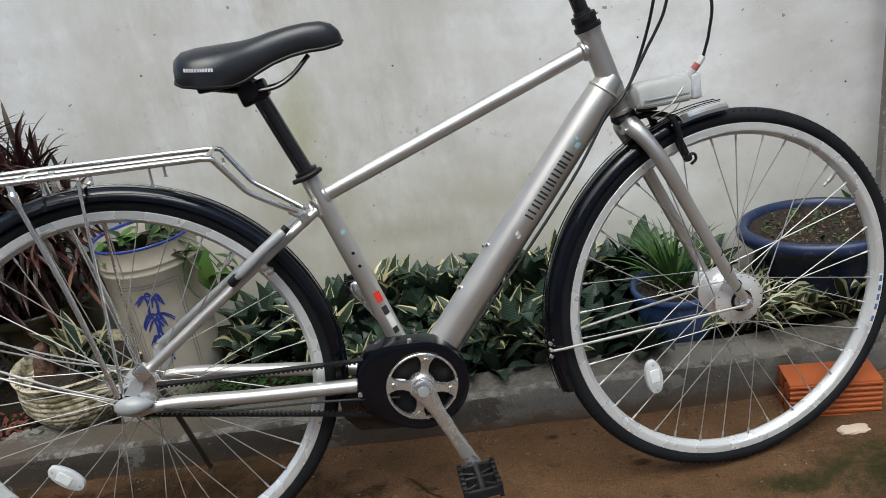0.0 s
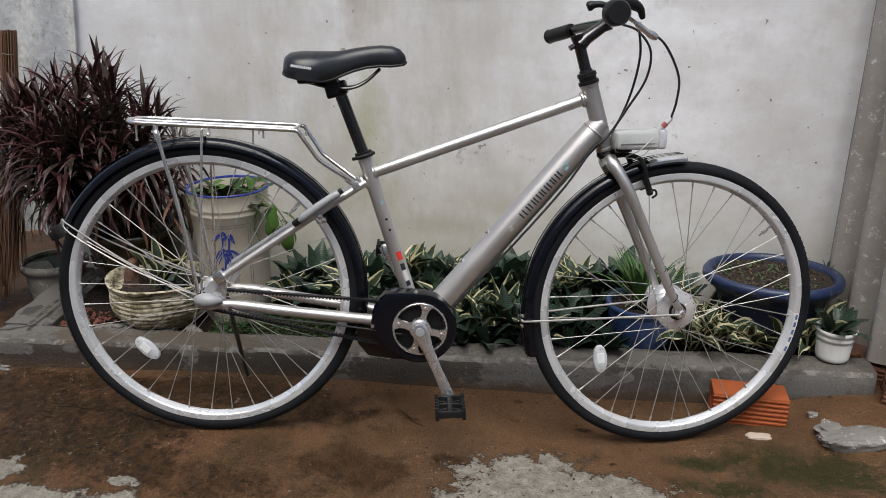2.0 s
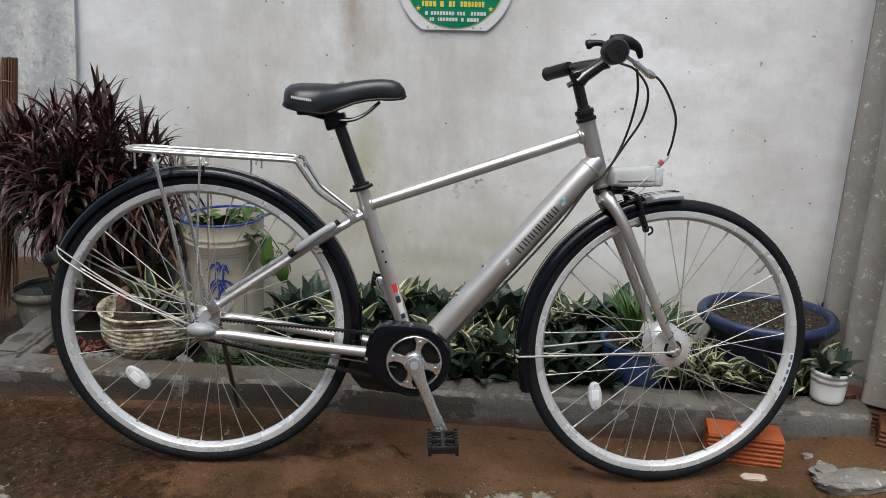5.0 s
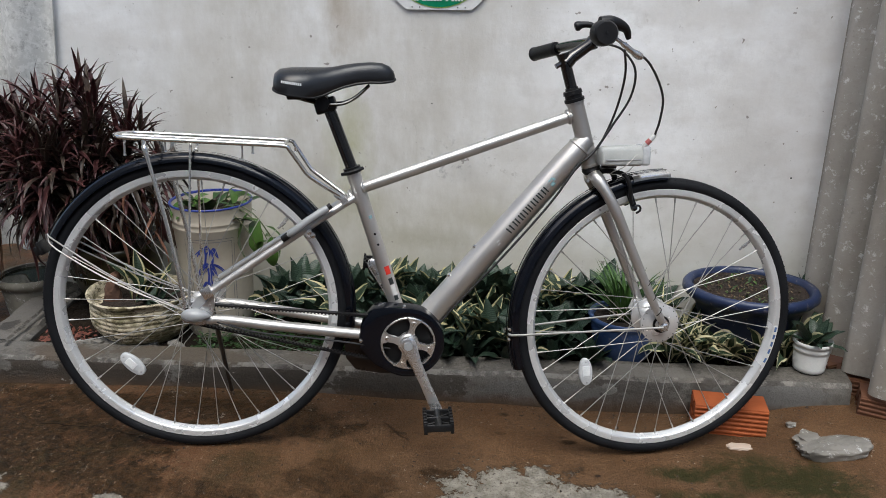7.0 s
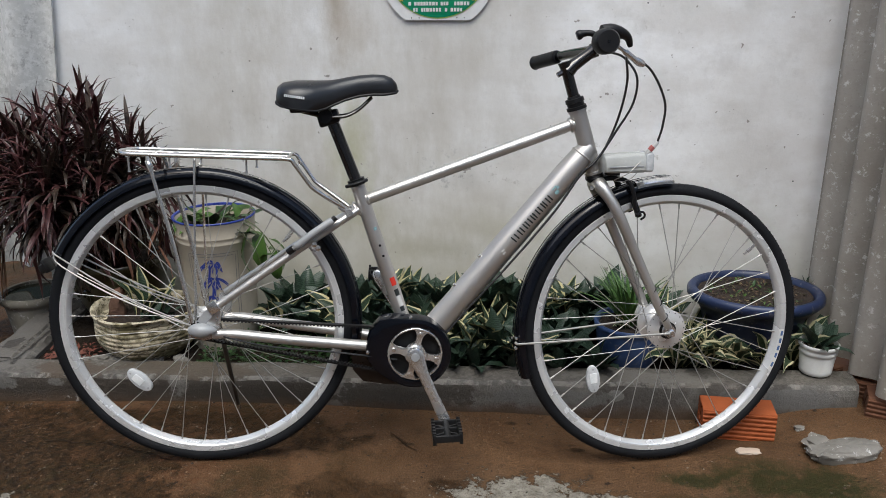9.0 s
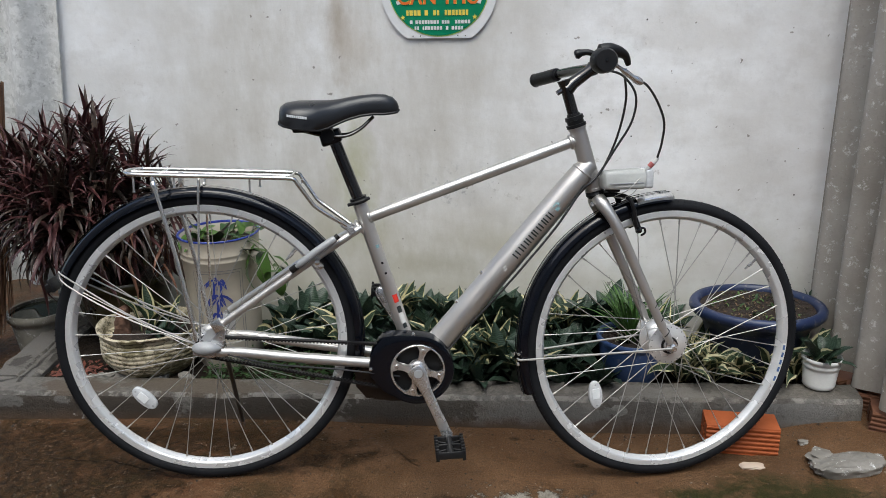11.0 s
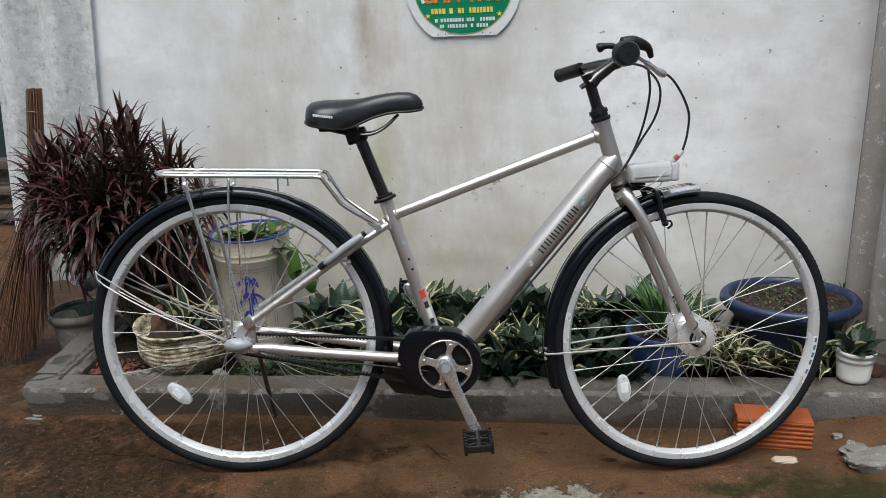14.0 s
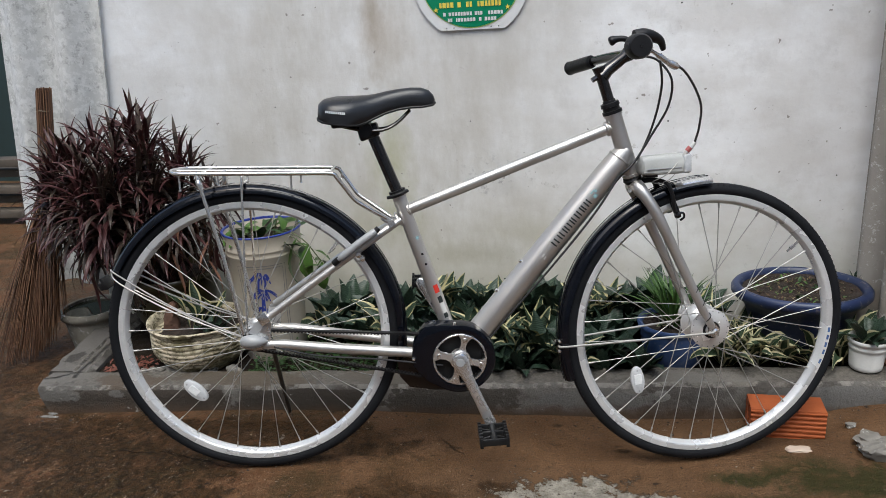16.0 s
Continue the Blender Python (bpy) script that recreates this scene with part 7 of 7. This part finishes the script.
# ---- broom ----
def make_broom():
    broom = thing("broom", "brown broom of bundled palm ribs leaning on the sheet", "broom", Matrix())
    r = random.Random(2)
    top, neck, foot = Vector((-1.479, 0.640, 0.905)), Vector((-1.525, 0.605, 0.560)), Vector((-1.605, 0.455, 0.005))
    bm = B()
    for k in range(150):
        a, q = r.random() * 6.28, 0.025 * r.random() ** 0.5
        off = Vector((q * math.cos(a), q * math.sin(a), 0))
        tube(bm, [neck + off * 1.15 + Vector((0, 0, -0.05)), top + off + Vector((0, 0, r.uniform(-0.006, 0.004)))], 0.0019, 5)
    part("handle", bm, rib_mat, broom, "tightly bound bundle of ribs")
    for zf in (0.22, 0.8):
        c = neck.lerp(top, zf)
        pts = [c + Vector((0.024 * math.cos(a), 0.024 * math.sin(a), 0.002 * math.sin(3 * a))) for a in [6.2832 * k / 20 for k in range(21)]]
        part("binding", tube(B(), pts, 0.0018, 6), binding_mat, broom)
    bm = B()
    for k in range(330):
        a, q = r.random() * 6.28, r.random() ** 0.5
        st = neck + Vector((0.024 * q * math.cos(a), 0.018 * q * math.sin(a), r.uniform(-0.03, 0.04)))
        u = r.uniform(-1, 1)
        en = foot + Vector((0.105 * u + 0.02, 0.05 * math.sin(a) * q + 0.05 * u, r.uniform(0, 0.03) + 0.16 * max(0, u) ** 1.3 + (0.05 if r.random() < 0.3 else 0)))
        mid_ = st.lerp(en, 0.55) + Vector((0.012 * u, 0, 0.0))
        tube(bm, [st, mid_, en], [0.0017, 0.0013, 0.0006], 4)
    tagged(part("bristles", bm, rib_mat, broom, "loose brown palm ribs"), kind="stuff")


rib_mat, t_, b_ = shader("palm_rib", 0.6)
isl = t_.nodes.new("ShaderNodeNewGeometry").outputs["Random Per Island"]
cc = ramp(t_, isl, [(0.0, (0.035, 0.015, 0.008)), (0.5, (0.125, 0.055, 0.027)), (1.0, (0.27, 0.145, 0.078))])
t_.links.new(mix(t_, maths(t_, "MULTIPLY", noise_tex(t_, 40), 0.5), cc, (0.05, 0.025, 0.014)), b_.inputs["Base Color"])
binding_mat = worn("binding_wire", (0.20, 0.15, 0.10), (0.3, 0.24, 0.17), 0.6)
make_broom()


# ---- bricks, rubble ----
clay = worn("orange_clay", (0.29, 0.062, 0.013), (0.39, 0.094, 0.023), 0.75, 0, 90, 10, 0.3)
old_clay = worn("dirty_clay", (0.10, 0.040, 0.020), (0.20, 0.085, 0.042), 0.85, 0, 70, 12, 0.5)


def hollow_brick(x, y, z, yaw, material, label, tilt=0.0):
    """A four-hole clay brick 19 cm long with grooved faces; x, y, z is the middle of its base."""
    L, W, H = 0.180, 0.086, 0.082
    p = thing("hollow_brick", label, "brick", pose(x, y, z, 0, tilt, yaw), "hollow clay bricks")
    bm = B()
    n = 13
    sec = []
    for k in range(n + 1):
        f = k / n
        for d, q in (((0.0026 if k % 2 else 0.0), f - 0.28 / n), ((0.0026 if k % 2 else 0.0), f + 0.28 / n)):
            sec.append((-W / 2 + d, max(0.004, min(H - 0.004, H * q))))
    outer = [(-W / 2 + 0.004, 0.0)] + sec + [(-W / 2 + 0.004, H)]
    outer += [(-y_, z_) for y_, z_ in outer[::-1]]
    holes = [(-W / 4, H * 0.27), (W / 4, H * 0.27), (-W / 4, H * 0.73), (W / 4, H * 0.73)]
    hw, hh = 0.0155, 0.0145
    a = [bm.verts.new((-L / 2, u, v)) for u, v in outer]
    b = [bm.verts.new((L / 2, u, v)) for u, v in outer]
    for k in range(len(a)):
        j = (k + 1) % len(a)
        bm.faces.new((a[k], a[j], b[j], b[k]))
    for side, ring_ in ((-1, a), (1, b)):
        loops = []
        for hy, hz in holes:
            loops.append([bm.verts.new((side * L / 2, hy + hw * cy, hz + hh * cz)) for cy, cz in ((-1, -0.6), (-0.6, -1), (0.6, -1), (1, -0.6), (1, 0.6), (0.6, 1), (-0.6, 1), (-1, 0.6))])
        edges = [bm.edges.get((ring_[k], ring_[(k + 1) % len(ring_)])) for k in range(len(ring_))]
        for lp in loops:
            edges += [bm.edges.new((lp[k], lp[(k + 1) % 8])) for k in range(8)]
        bmesh.ops.triangle_fill(bm, use_beauty=True, use_dissolve=False, edges=edges)
        for lp in loops:
            inn = [bm.verts.new(v.co - Vector((side * 0.06, 0, 0))) for v in lp]
            for k in range(8):
                bm.faces.new((lp[k], lp[(k + 1) % 8], inn[(k + 1) % 8], inn[k]))
            bm.faces.new(inn)
    part("body", bm, material, p, smooth=25)
    return p


hollow_brick(0.787, 0.258, ground_height(0.787, 0.258) - 0.003, -1.5, clay, "orange hollow clay brick with grooved sides on the ground")
for x, y, z, yaw, tl in ((1.190, 0.430, 0.010, -22, 0), (1.215, 0.330, 0.006, -14, 4), (1.215, 0.425, 0.096, -30, -3), (1.15, 0.56, 0.008, 30, 0)):
    hollow_brick(x, y, z, yaw, old_clay, "old dirty brown hollow brick under the sheet", tl)


def rubble(name, x, y, z, sx, sy, sz, yaw, material, label, seed, rough=0.35, category="rubble"):
    bm = B()
    bmesh.ops.create_icosphere(bm, subdivisions=5 if sx > 0.1 else 3, radius=1.0)
    o = Vector((seed * 7.3, seed, 0))
    for v in bm.verts:
        d = v.co.copy()
        q = 1 / max(abs(d.x), abs(d.y), abs(d.z)) ** 0.8
        d = d * q
        d *= 1 + rough * noise.noise(d * 1.6 + o) + 0.20 * noise.noise(d * 4 + o) + 0.12 * noise.noise(d * 11 + o)
        v.co = Vector((d.x * sx / 2, d.y * sy / 2, max(-0.45 * sz, d.z * sz / 2)))
    ob = solid(name, bm, material, label, category, smooth=28)
    ob.matrix_basis = pose(x, y, z + 0.45 * sz, 0, 0, yaw)
    return ob


def concrete_plate(x, y, z, material, label):
    """A ragged flat slab, thicker at one end, with a crumbling edge and a layered top."""
    bm, seg, rings = B(), 72, []
    for lev, (f, h) in enumerate(((0.0, 0.0), (0.86, 0.0), (0.95, 0.010), (0.93, 0.016), (1.0, 0.021), (0.985, 0.027), (0.93, 0.030), (0.80, 0.031), (0.74, 0.034), (0.55, 0.035), (0.48, 0.037), (0.25, 0.036), (0.0, 0.035))):
        ring_ = []
        for k in range(seg):
            a = 2 * math.pi * k / seg
            c, q = math.cos(a), math.sin(a)
            r = 1 / (abs(c) ** 2.6 + abs(q) ** 2.6) ** (1 / 2.6)
            r *= 1 + 0.16 * noise.noise((c * 1.7, q * 1.7, 3)) + 0.09 * noise.noise((c * 6, q * 6, lev * 0.7)) + 0.05 * noise.noise((c * 17, q * 17, lev))
            px_, py_ = 0.092 * f * r * c, 0.036 * f * r * q
            up = 0.0035 * noise.noise((px_ * 45, py_ * 60, 2)) + 0.002 * noise.noise((px_ * 150, py_ * 150, 6)) if h > 0.025 else 0.0
            ring_.append(bm.verts.new((px_, py_, h + up)))
        rings.append(ring_)
    for p, q in zip(rings, rings[1:]):
        for k in range(seg):
            bm.faces.new((p[k], p[(k + 1) % seg], q[(k + 1) % seg], q[k]))
    bmesh.ops.remove_doubles(bm, verts=bm.verts, dist=1e-5)
    ob = solid("concrete_slab", bm, material, label, "rubble", smooth=30)
    ob.matrix_basis = pose(x, y, z, 2, -2, 14)
    return ob


broken = make_cement("broken_concrete", (0.10, 0.093, 0.080), (0.28, 0.265, 0.24), 0.1)
shard = worn("pale_shard", (0.48, 0.38, 0.30), (0.60, 0.50, 0.42), 0.6, 0, 90, 12, 0.2)
concrete_plate(1.028, 0.166, ground_height(0.985, 0.155) - 0.003, broken, "broken pale concrete slab lying on the mud")
rubble("concrete_chunk", 0.972, 0.188, ground_height(0.972, 0.188) - 0.008, 0.060, 0.050, 0.034, 40, broken, "broken concrete chunk beside the slab", 2, 0.35)
rubble("concrete_lump", 0.945, 0.255, ground_height(0.945, 0.255) - 0.002, 0.022, 0.014, 0.012, 0, broken, "small concrete lump on the mud", 3)
rubble("tile_shard", 0.803, 0.166, ground_height(0.803, 0.166) - 0.002, 0.058, 0.026, 0.008, 8, shard, "pale broken tile shard on the mud", 4, 0.2, "shard")
rubble("tile_shard", -1.285, 0.118, ground_height(-1.285, 0.118) - 0.001, 0.055, 0.009, 0.006, 2, broken, "thin pale chip on the mud", 5, 0.2, "shard")
rubble("concrete_lump", -1.288, 0.136, ground_height(-1.288, 0.136) - 0.001, 0.028, 0.012, 0.008, 0, broken, "small pale chip beside the kerb", 6)
r3 = random.Random(31)
for k in range(16):
    x = r3.uniform(-1.07, -0.74)
    y = kerb_line(x)[0] + r3.uniform(0.10, 0.135)
    rubble("stone", x, y, kerb_line(x)[1] - 0.02, r3.uniform(0.02, 0.05), r3.uniform(0.015, 0.03), r3.uniform(0.012, 0.026), r3.uniform(0, 180), broken, "grey broken stone on the soil", 10 + k, category="stone")
bm = B()
for k in range(90):
    x, y = r3.uniform(-1.20, -1.04), r3.uniform(0.27, 0.38)
    m = Matrix.Translation((x, y, kerb_line(x)[1] - 0.012 + r3.uniform(0, 0.012))) @ Euler((r3.uniform(-0.6, 0.6), r3.uniform(-0.6, 0.6), r3.random() * 6)).to_matrix().to_4x4()
    s = r3.uniform(0.006, 0.016)
    bm.faces.new([bm.verts.new(m @ Vector(q)) for q in ((-s, 0, 0), (0, -s * 0.4, 0.002), (s, 0, 0), (0, s * 0.4, 0.002))])
litter_mat = worn("red_litter", (0.10, 0.028, 0.018), (0.20, 0.06, 0.035), 0.7, 0, 80, 40, 0)
solid("leaf_litter", bm, litter_mat, "reddish dead leaves on the soil", "leaf litter", "stuff", 80)


# ---- sign ----
sign_white = worn("sign_white", (0.74, 0.75, 0.76), (0.82, 0.83, 0.83), 0.35, 0, 60, 5, 0)
sign_green = worn("sign_green", (0.0, 0.205, 0.095), (0.003, 0.25, 0.12), 0.35, 0, 60, 5, 0)
sign_lime = worn("sign_lime", (0.42, 0.60, 0.14), (0.5, 0.66, 0.18), 0.35, 0, 60, 5, 0)
sign_orange = worn("sign_orange", (0.78, 0.16, 0.03), (0.85, 0.22, 0.04), 0.35, 0, 60, 5, 0)
sign_yellow = worn("sign_yellow", (0.80, 0.62, 0.08), (0.85, 0.68, 0.12), 0.35, 0, 60, 5, 0)
SX, SZ, SY = -0.0695, 1.1655, WALL_Y - 0.0042
sign = thing("shop_sign", "round green and white shop sign screwed to the wall", "sign", Matrix.Translation((SX, SY, SZ)) @ Matrix.Scale(0.995, 4))


def arc_pts(r, cut):
    a0 = math.asin(-cut / r)
    return [(r * math.cos(a), r * math.sin(a)) for a in [a0 + (math.pi - 2 * a0) * k / 72 for k in range(73)]]


part("board", plate(B(), arc_pts(0.1755, 0.146), -0.004, 0.004), sign_white, sign, "white board edge")
circle = lambda r: [(r * math.cos(2 * math.pi * k / 72), r * math.sin(2 * math.pi * k / 72)) for k in range(72)]
scl = lambda pts, sx, sz: [(x * sx, z * sz) for x, z in pts]
part("ring", plate(B(), scl(circle(0.152), 1.0, 0.93), -0.0052, -0.0041), sign_lime, sign, "lime ring")
part("field", plate(B(), scl(circle(0.149), 1.0, 0.928), -0.0064, -0.0053), sign_green, sign, "green field")


def bars(z, x0, x1, h, material, label, gap=0.0035, step=0.009, seed=0):
    r = random.Random(seed)
    bm, x = B(), x0
    while x < x1:
        w = step * r.uniform(0.6, 1.1)
        if r.random() > 0.14:
            block(bm, (w, 0.001, h), pose(x + w / 2, -0.0072, z))
        x += w + gap
    tagged(part("lettering", bm, material, sign, label), kind="stuff")


bars(-0.0720, -0.098, 0.098, 0.0155, sign_yellow, "yellow line of print", 0.003, 0.010, 1)
bars(-0.0985, -0.088, 0.088, 0.0105, white_ink, "white line of print", 0.0022, 0.0075, 2)
bars(-0.1160, -0.074, 0.074, 0.0105, white_ink, "white line of print", 0.0022, 0.0075, 3)


def words(text, size, x, y, z, material, depth):
    cu = bpy.data.curves.new("text", "FONT")
    cu.body, cu.size, cu.align_x, cu.align_y, cu.extrude = text, size, "CENTER", "CENTER", depth
    cu.offset = 0.0012
    ob = new("lettering_source", cu)
    dg = bpy.context.evaluated_depsgraph_get()
    me = bpy.data.meshes.new_from_object(ob.evaluated_get(dg))
    bpy.data.objects.remove(ob)
    me.materials.clear()
    me.materials.append(material)
    out = new("lettering", me)
    out.parent = sign
    out.matrix_basis = pose(x, y, z, 90, 0, 0)
    return out


words("CẦN THƠ", 0.056, 0.0, -0.0070, -0.030, sign_yellow, 0.0004)
words("CẦN THƠ", 0.0545, 0.0, -0.0078, -0.030, sign_orange, 0.0004)
for s_ in (-1, 1):
    pts = []
    for k in range(10):
        a, r = math.pi / 2 + math.pi * k / 5, (0.0085 if k % 2 == 0 else 0.0036)
        pts.append((s_ * 0.109 + r * math.cos(a), -0.085 + r * math.sin(a)))
    part("star", plate(B(), pts, -0.0076, -0.0065), sign_yellow, sign, "yellow star")
    for k in range(6):
        a = radians(200 - 11 * k) if s_ < 0 else radians(-20 + 11 * k)
        bm = B()
        block(bm, (0.011, 0.001, 0.015), Matrix.Translation((0.128 * math.cos(a), -0.0072, 0.120 * math.sin(a))) @ Matrix.Rotation(-(a - math.pi / 2), 4, "Y"))
        part("letter_block", bm, white_ink, sign, "white block of print")
    for x in (0.075, 0.052):
        part("rivet", lathe(B(), [(0.0, 0.0012), (0.0018, 0.001), (0.002, 0.0)], 8, Matrix.Translation((s_ * (x + 0.005), -0.0042, -0.139)) @ LIE_Y), dark_ink, sign)

# nail holes and chips in the plaster
for x, z in ((-0.090, 0.742), (-0.396, 0.785), (-0.737, 0.804), (0.510, 0.728), (0.995, 0.556), (0.537, 1.066)):
    bm = lathe(B(), [(0.0, 0.001), (0.0022, 0.001), (0.0026, 0.0)], 7, Matrix.Translation((x, WALL_Y, z)) @ LIE_Y)
    solid("nail", bm, dark_ink, "small dark nail in the plaster wall", "nail", group="nails in the wall")

# ---- far left, past the sheet ----
plank_mat = worn("grey_plank", (0.05, 0.04, 0.03), (0.11, 0.09, 0.07), 0.8, 0, 40, 6, 0.4)
teal_tarp = worn("teal_tarpaulin", (0.006, 0.020, 0.020), (0.012, 0.032, 0.032), 0.5, 0, 30, 4, 0.3)
bm = B()
block(bm, (2.6, 0.1, 2.6), pose(-4.4, 3.2, 1.3))
solid("wall_far", bm, teal_tarp, "dark teal panel behind the yard", "wall", "structure")
for k in range(5):
    bm = B()
    block(bm, (1.3, 0.09, 0.045), pose(-3.4 + 0.05 * k, 2.1 + 0.05 * (k % 2), 0.06 + 0.075 * k, 0, 0.6 * (k % 3 - 1), 4 * (k % 2)), 0.006)
    solid("plank", bm, plank_mat, "weathered plank in a stack", "plank", group="stacked planks")

# ---- crumbs of earth and leaf on the yard ----
rc = random.Random(91)
crumb_mat, t_, b_ = shader("earth_crumbs", 0.7)
t_.links.new(ramp(t_, t_.nodes.new("ShaderNodeNewGeometry").outputs["Random Per Island"], [(0.0, (0.012, 0.008, 0.005)), (0.6, (0.045, 0.026, 0.014)), (0.9, (0.12, 0.07, 0.04)), (1.0, (0.26, 0.22, 0.17))]), b_.inputs["Base Color"])
bm = B()
for k in range(620):
    x, y = rc.uniform(-1.35, 1.05), rc.uniform(-0.45, 0.30)
    if rc.random() < 0.45:
        y = kerb_line(x)[0] - 0.012 - abs(rc.gauss(0, 0.03))
    if y > kerb_line(x)[0] - 0.012:
        continue
    s = rc.uniform(0.0012, 0.0036) * (1.9 if rc.random() < 0.06 else 1.0)
    m = Matrix.Translation((x, y, ground_height(x, y) + s * 0.3)) @ Matrix.Rotation(rc.random() * 6, 4, "Z") @ Matrix.Diagonal((s * rc.uniform(0.8, 1.8), s, s * 0.6, 1))
    v = [bm.verts.new(m @ (Vector(q) * rc.uniform(0.75, 1.2))) for q in ((1, 0, -0.4), (0.2, 1, -0.4), (-1, 0.3, -0.4), (-0.3, -1, -0.4), (0, 0, 1))]
    for a, b in ((0, 1), (1, 2), (2, 3), (3, 0)):
        bm.faces.new((v[a], v[b], v[4]))
solid("earth_crumbs", bm, crumb_mat, "scattered crumbs of earth and dry leaf", "crumbs", "stuff", 20)
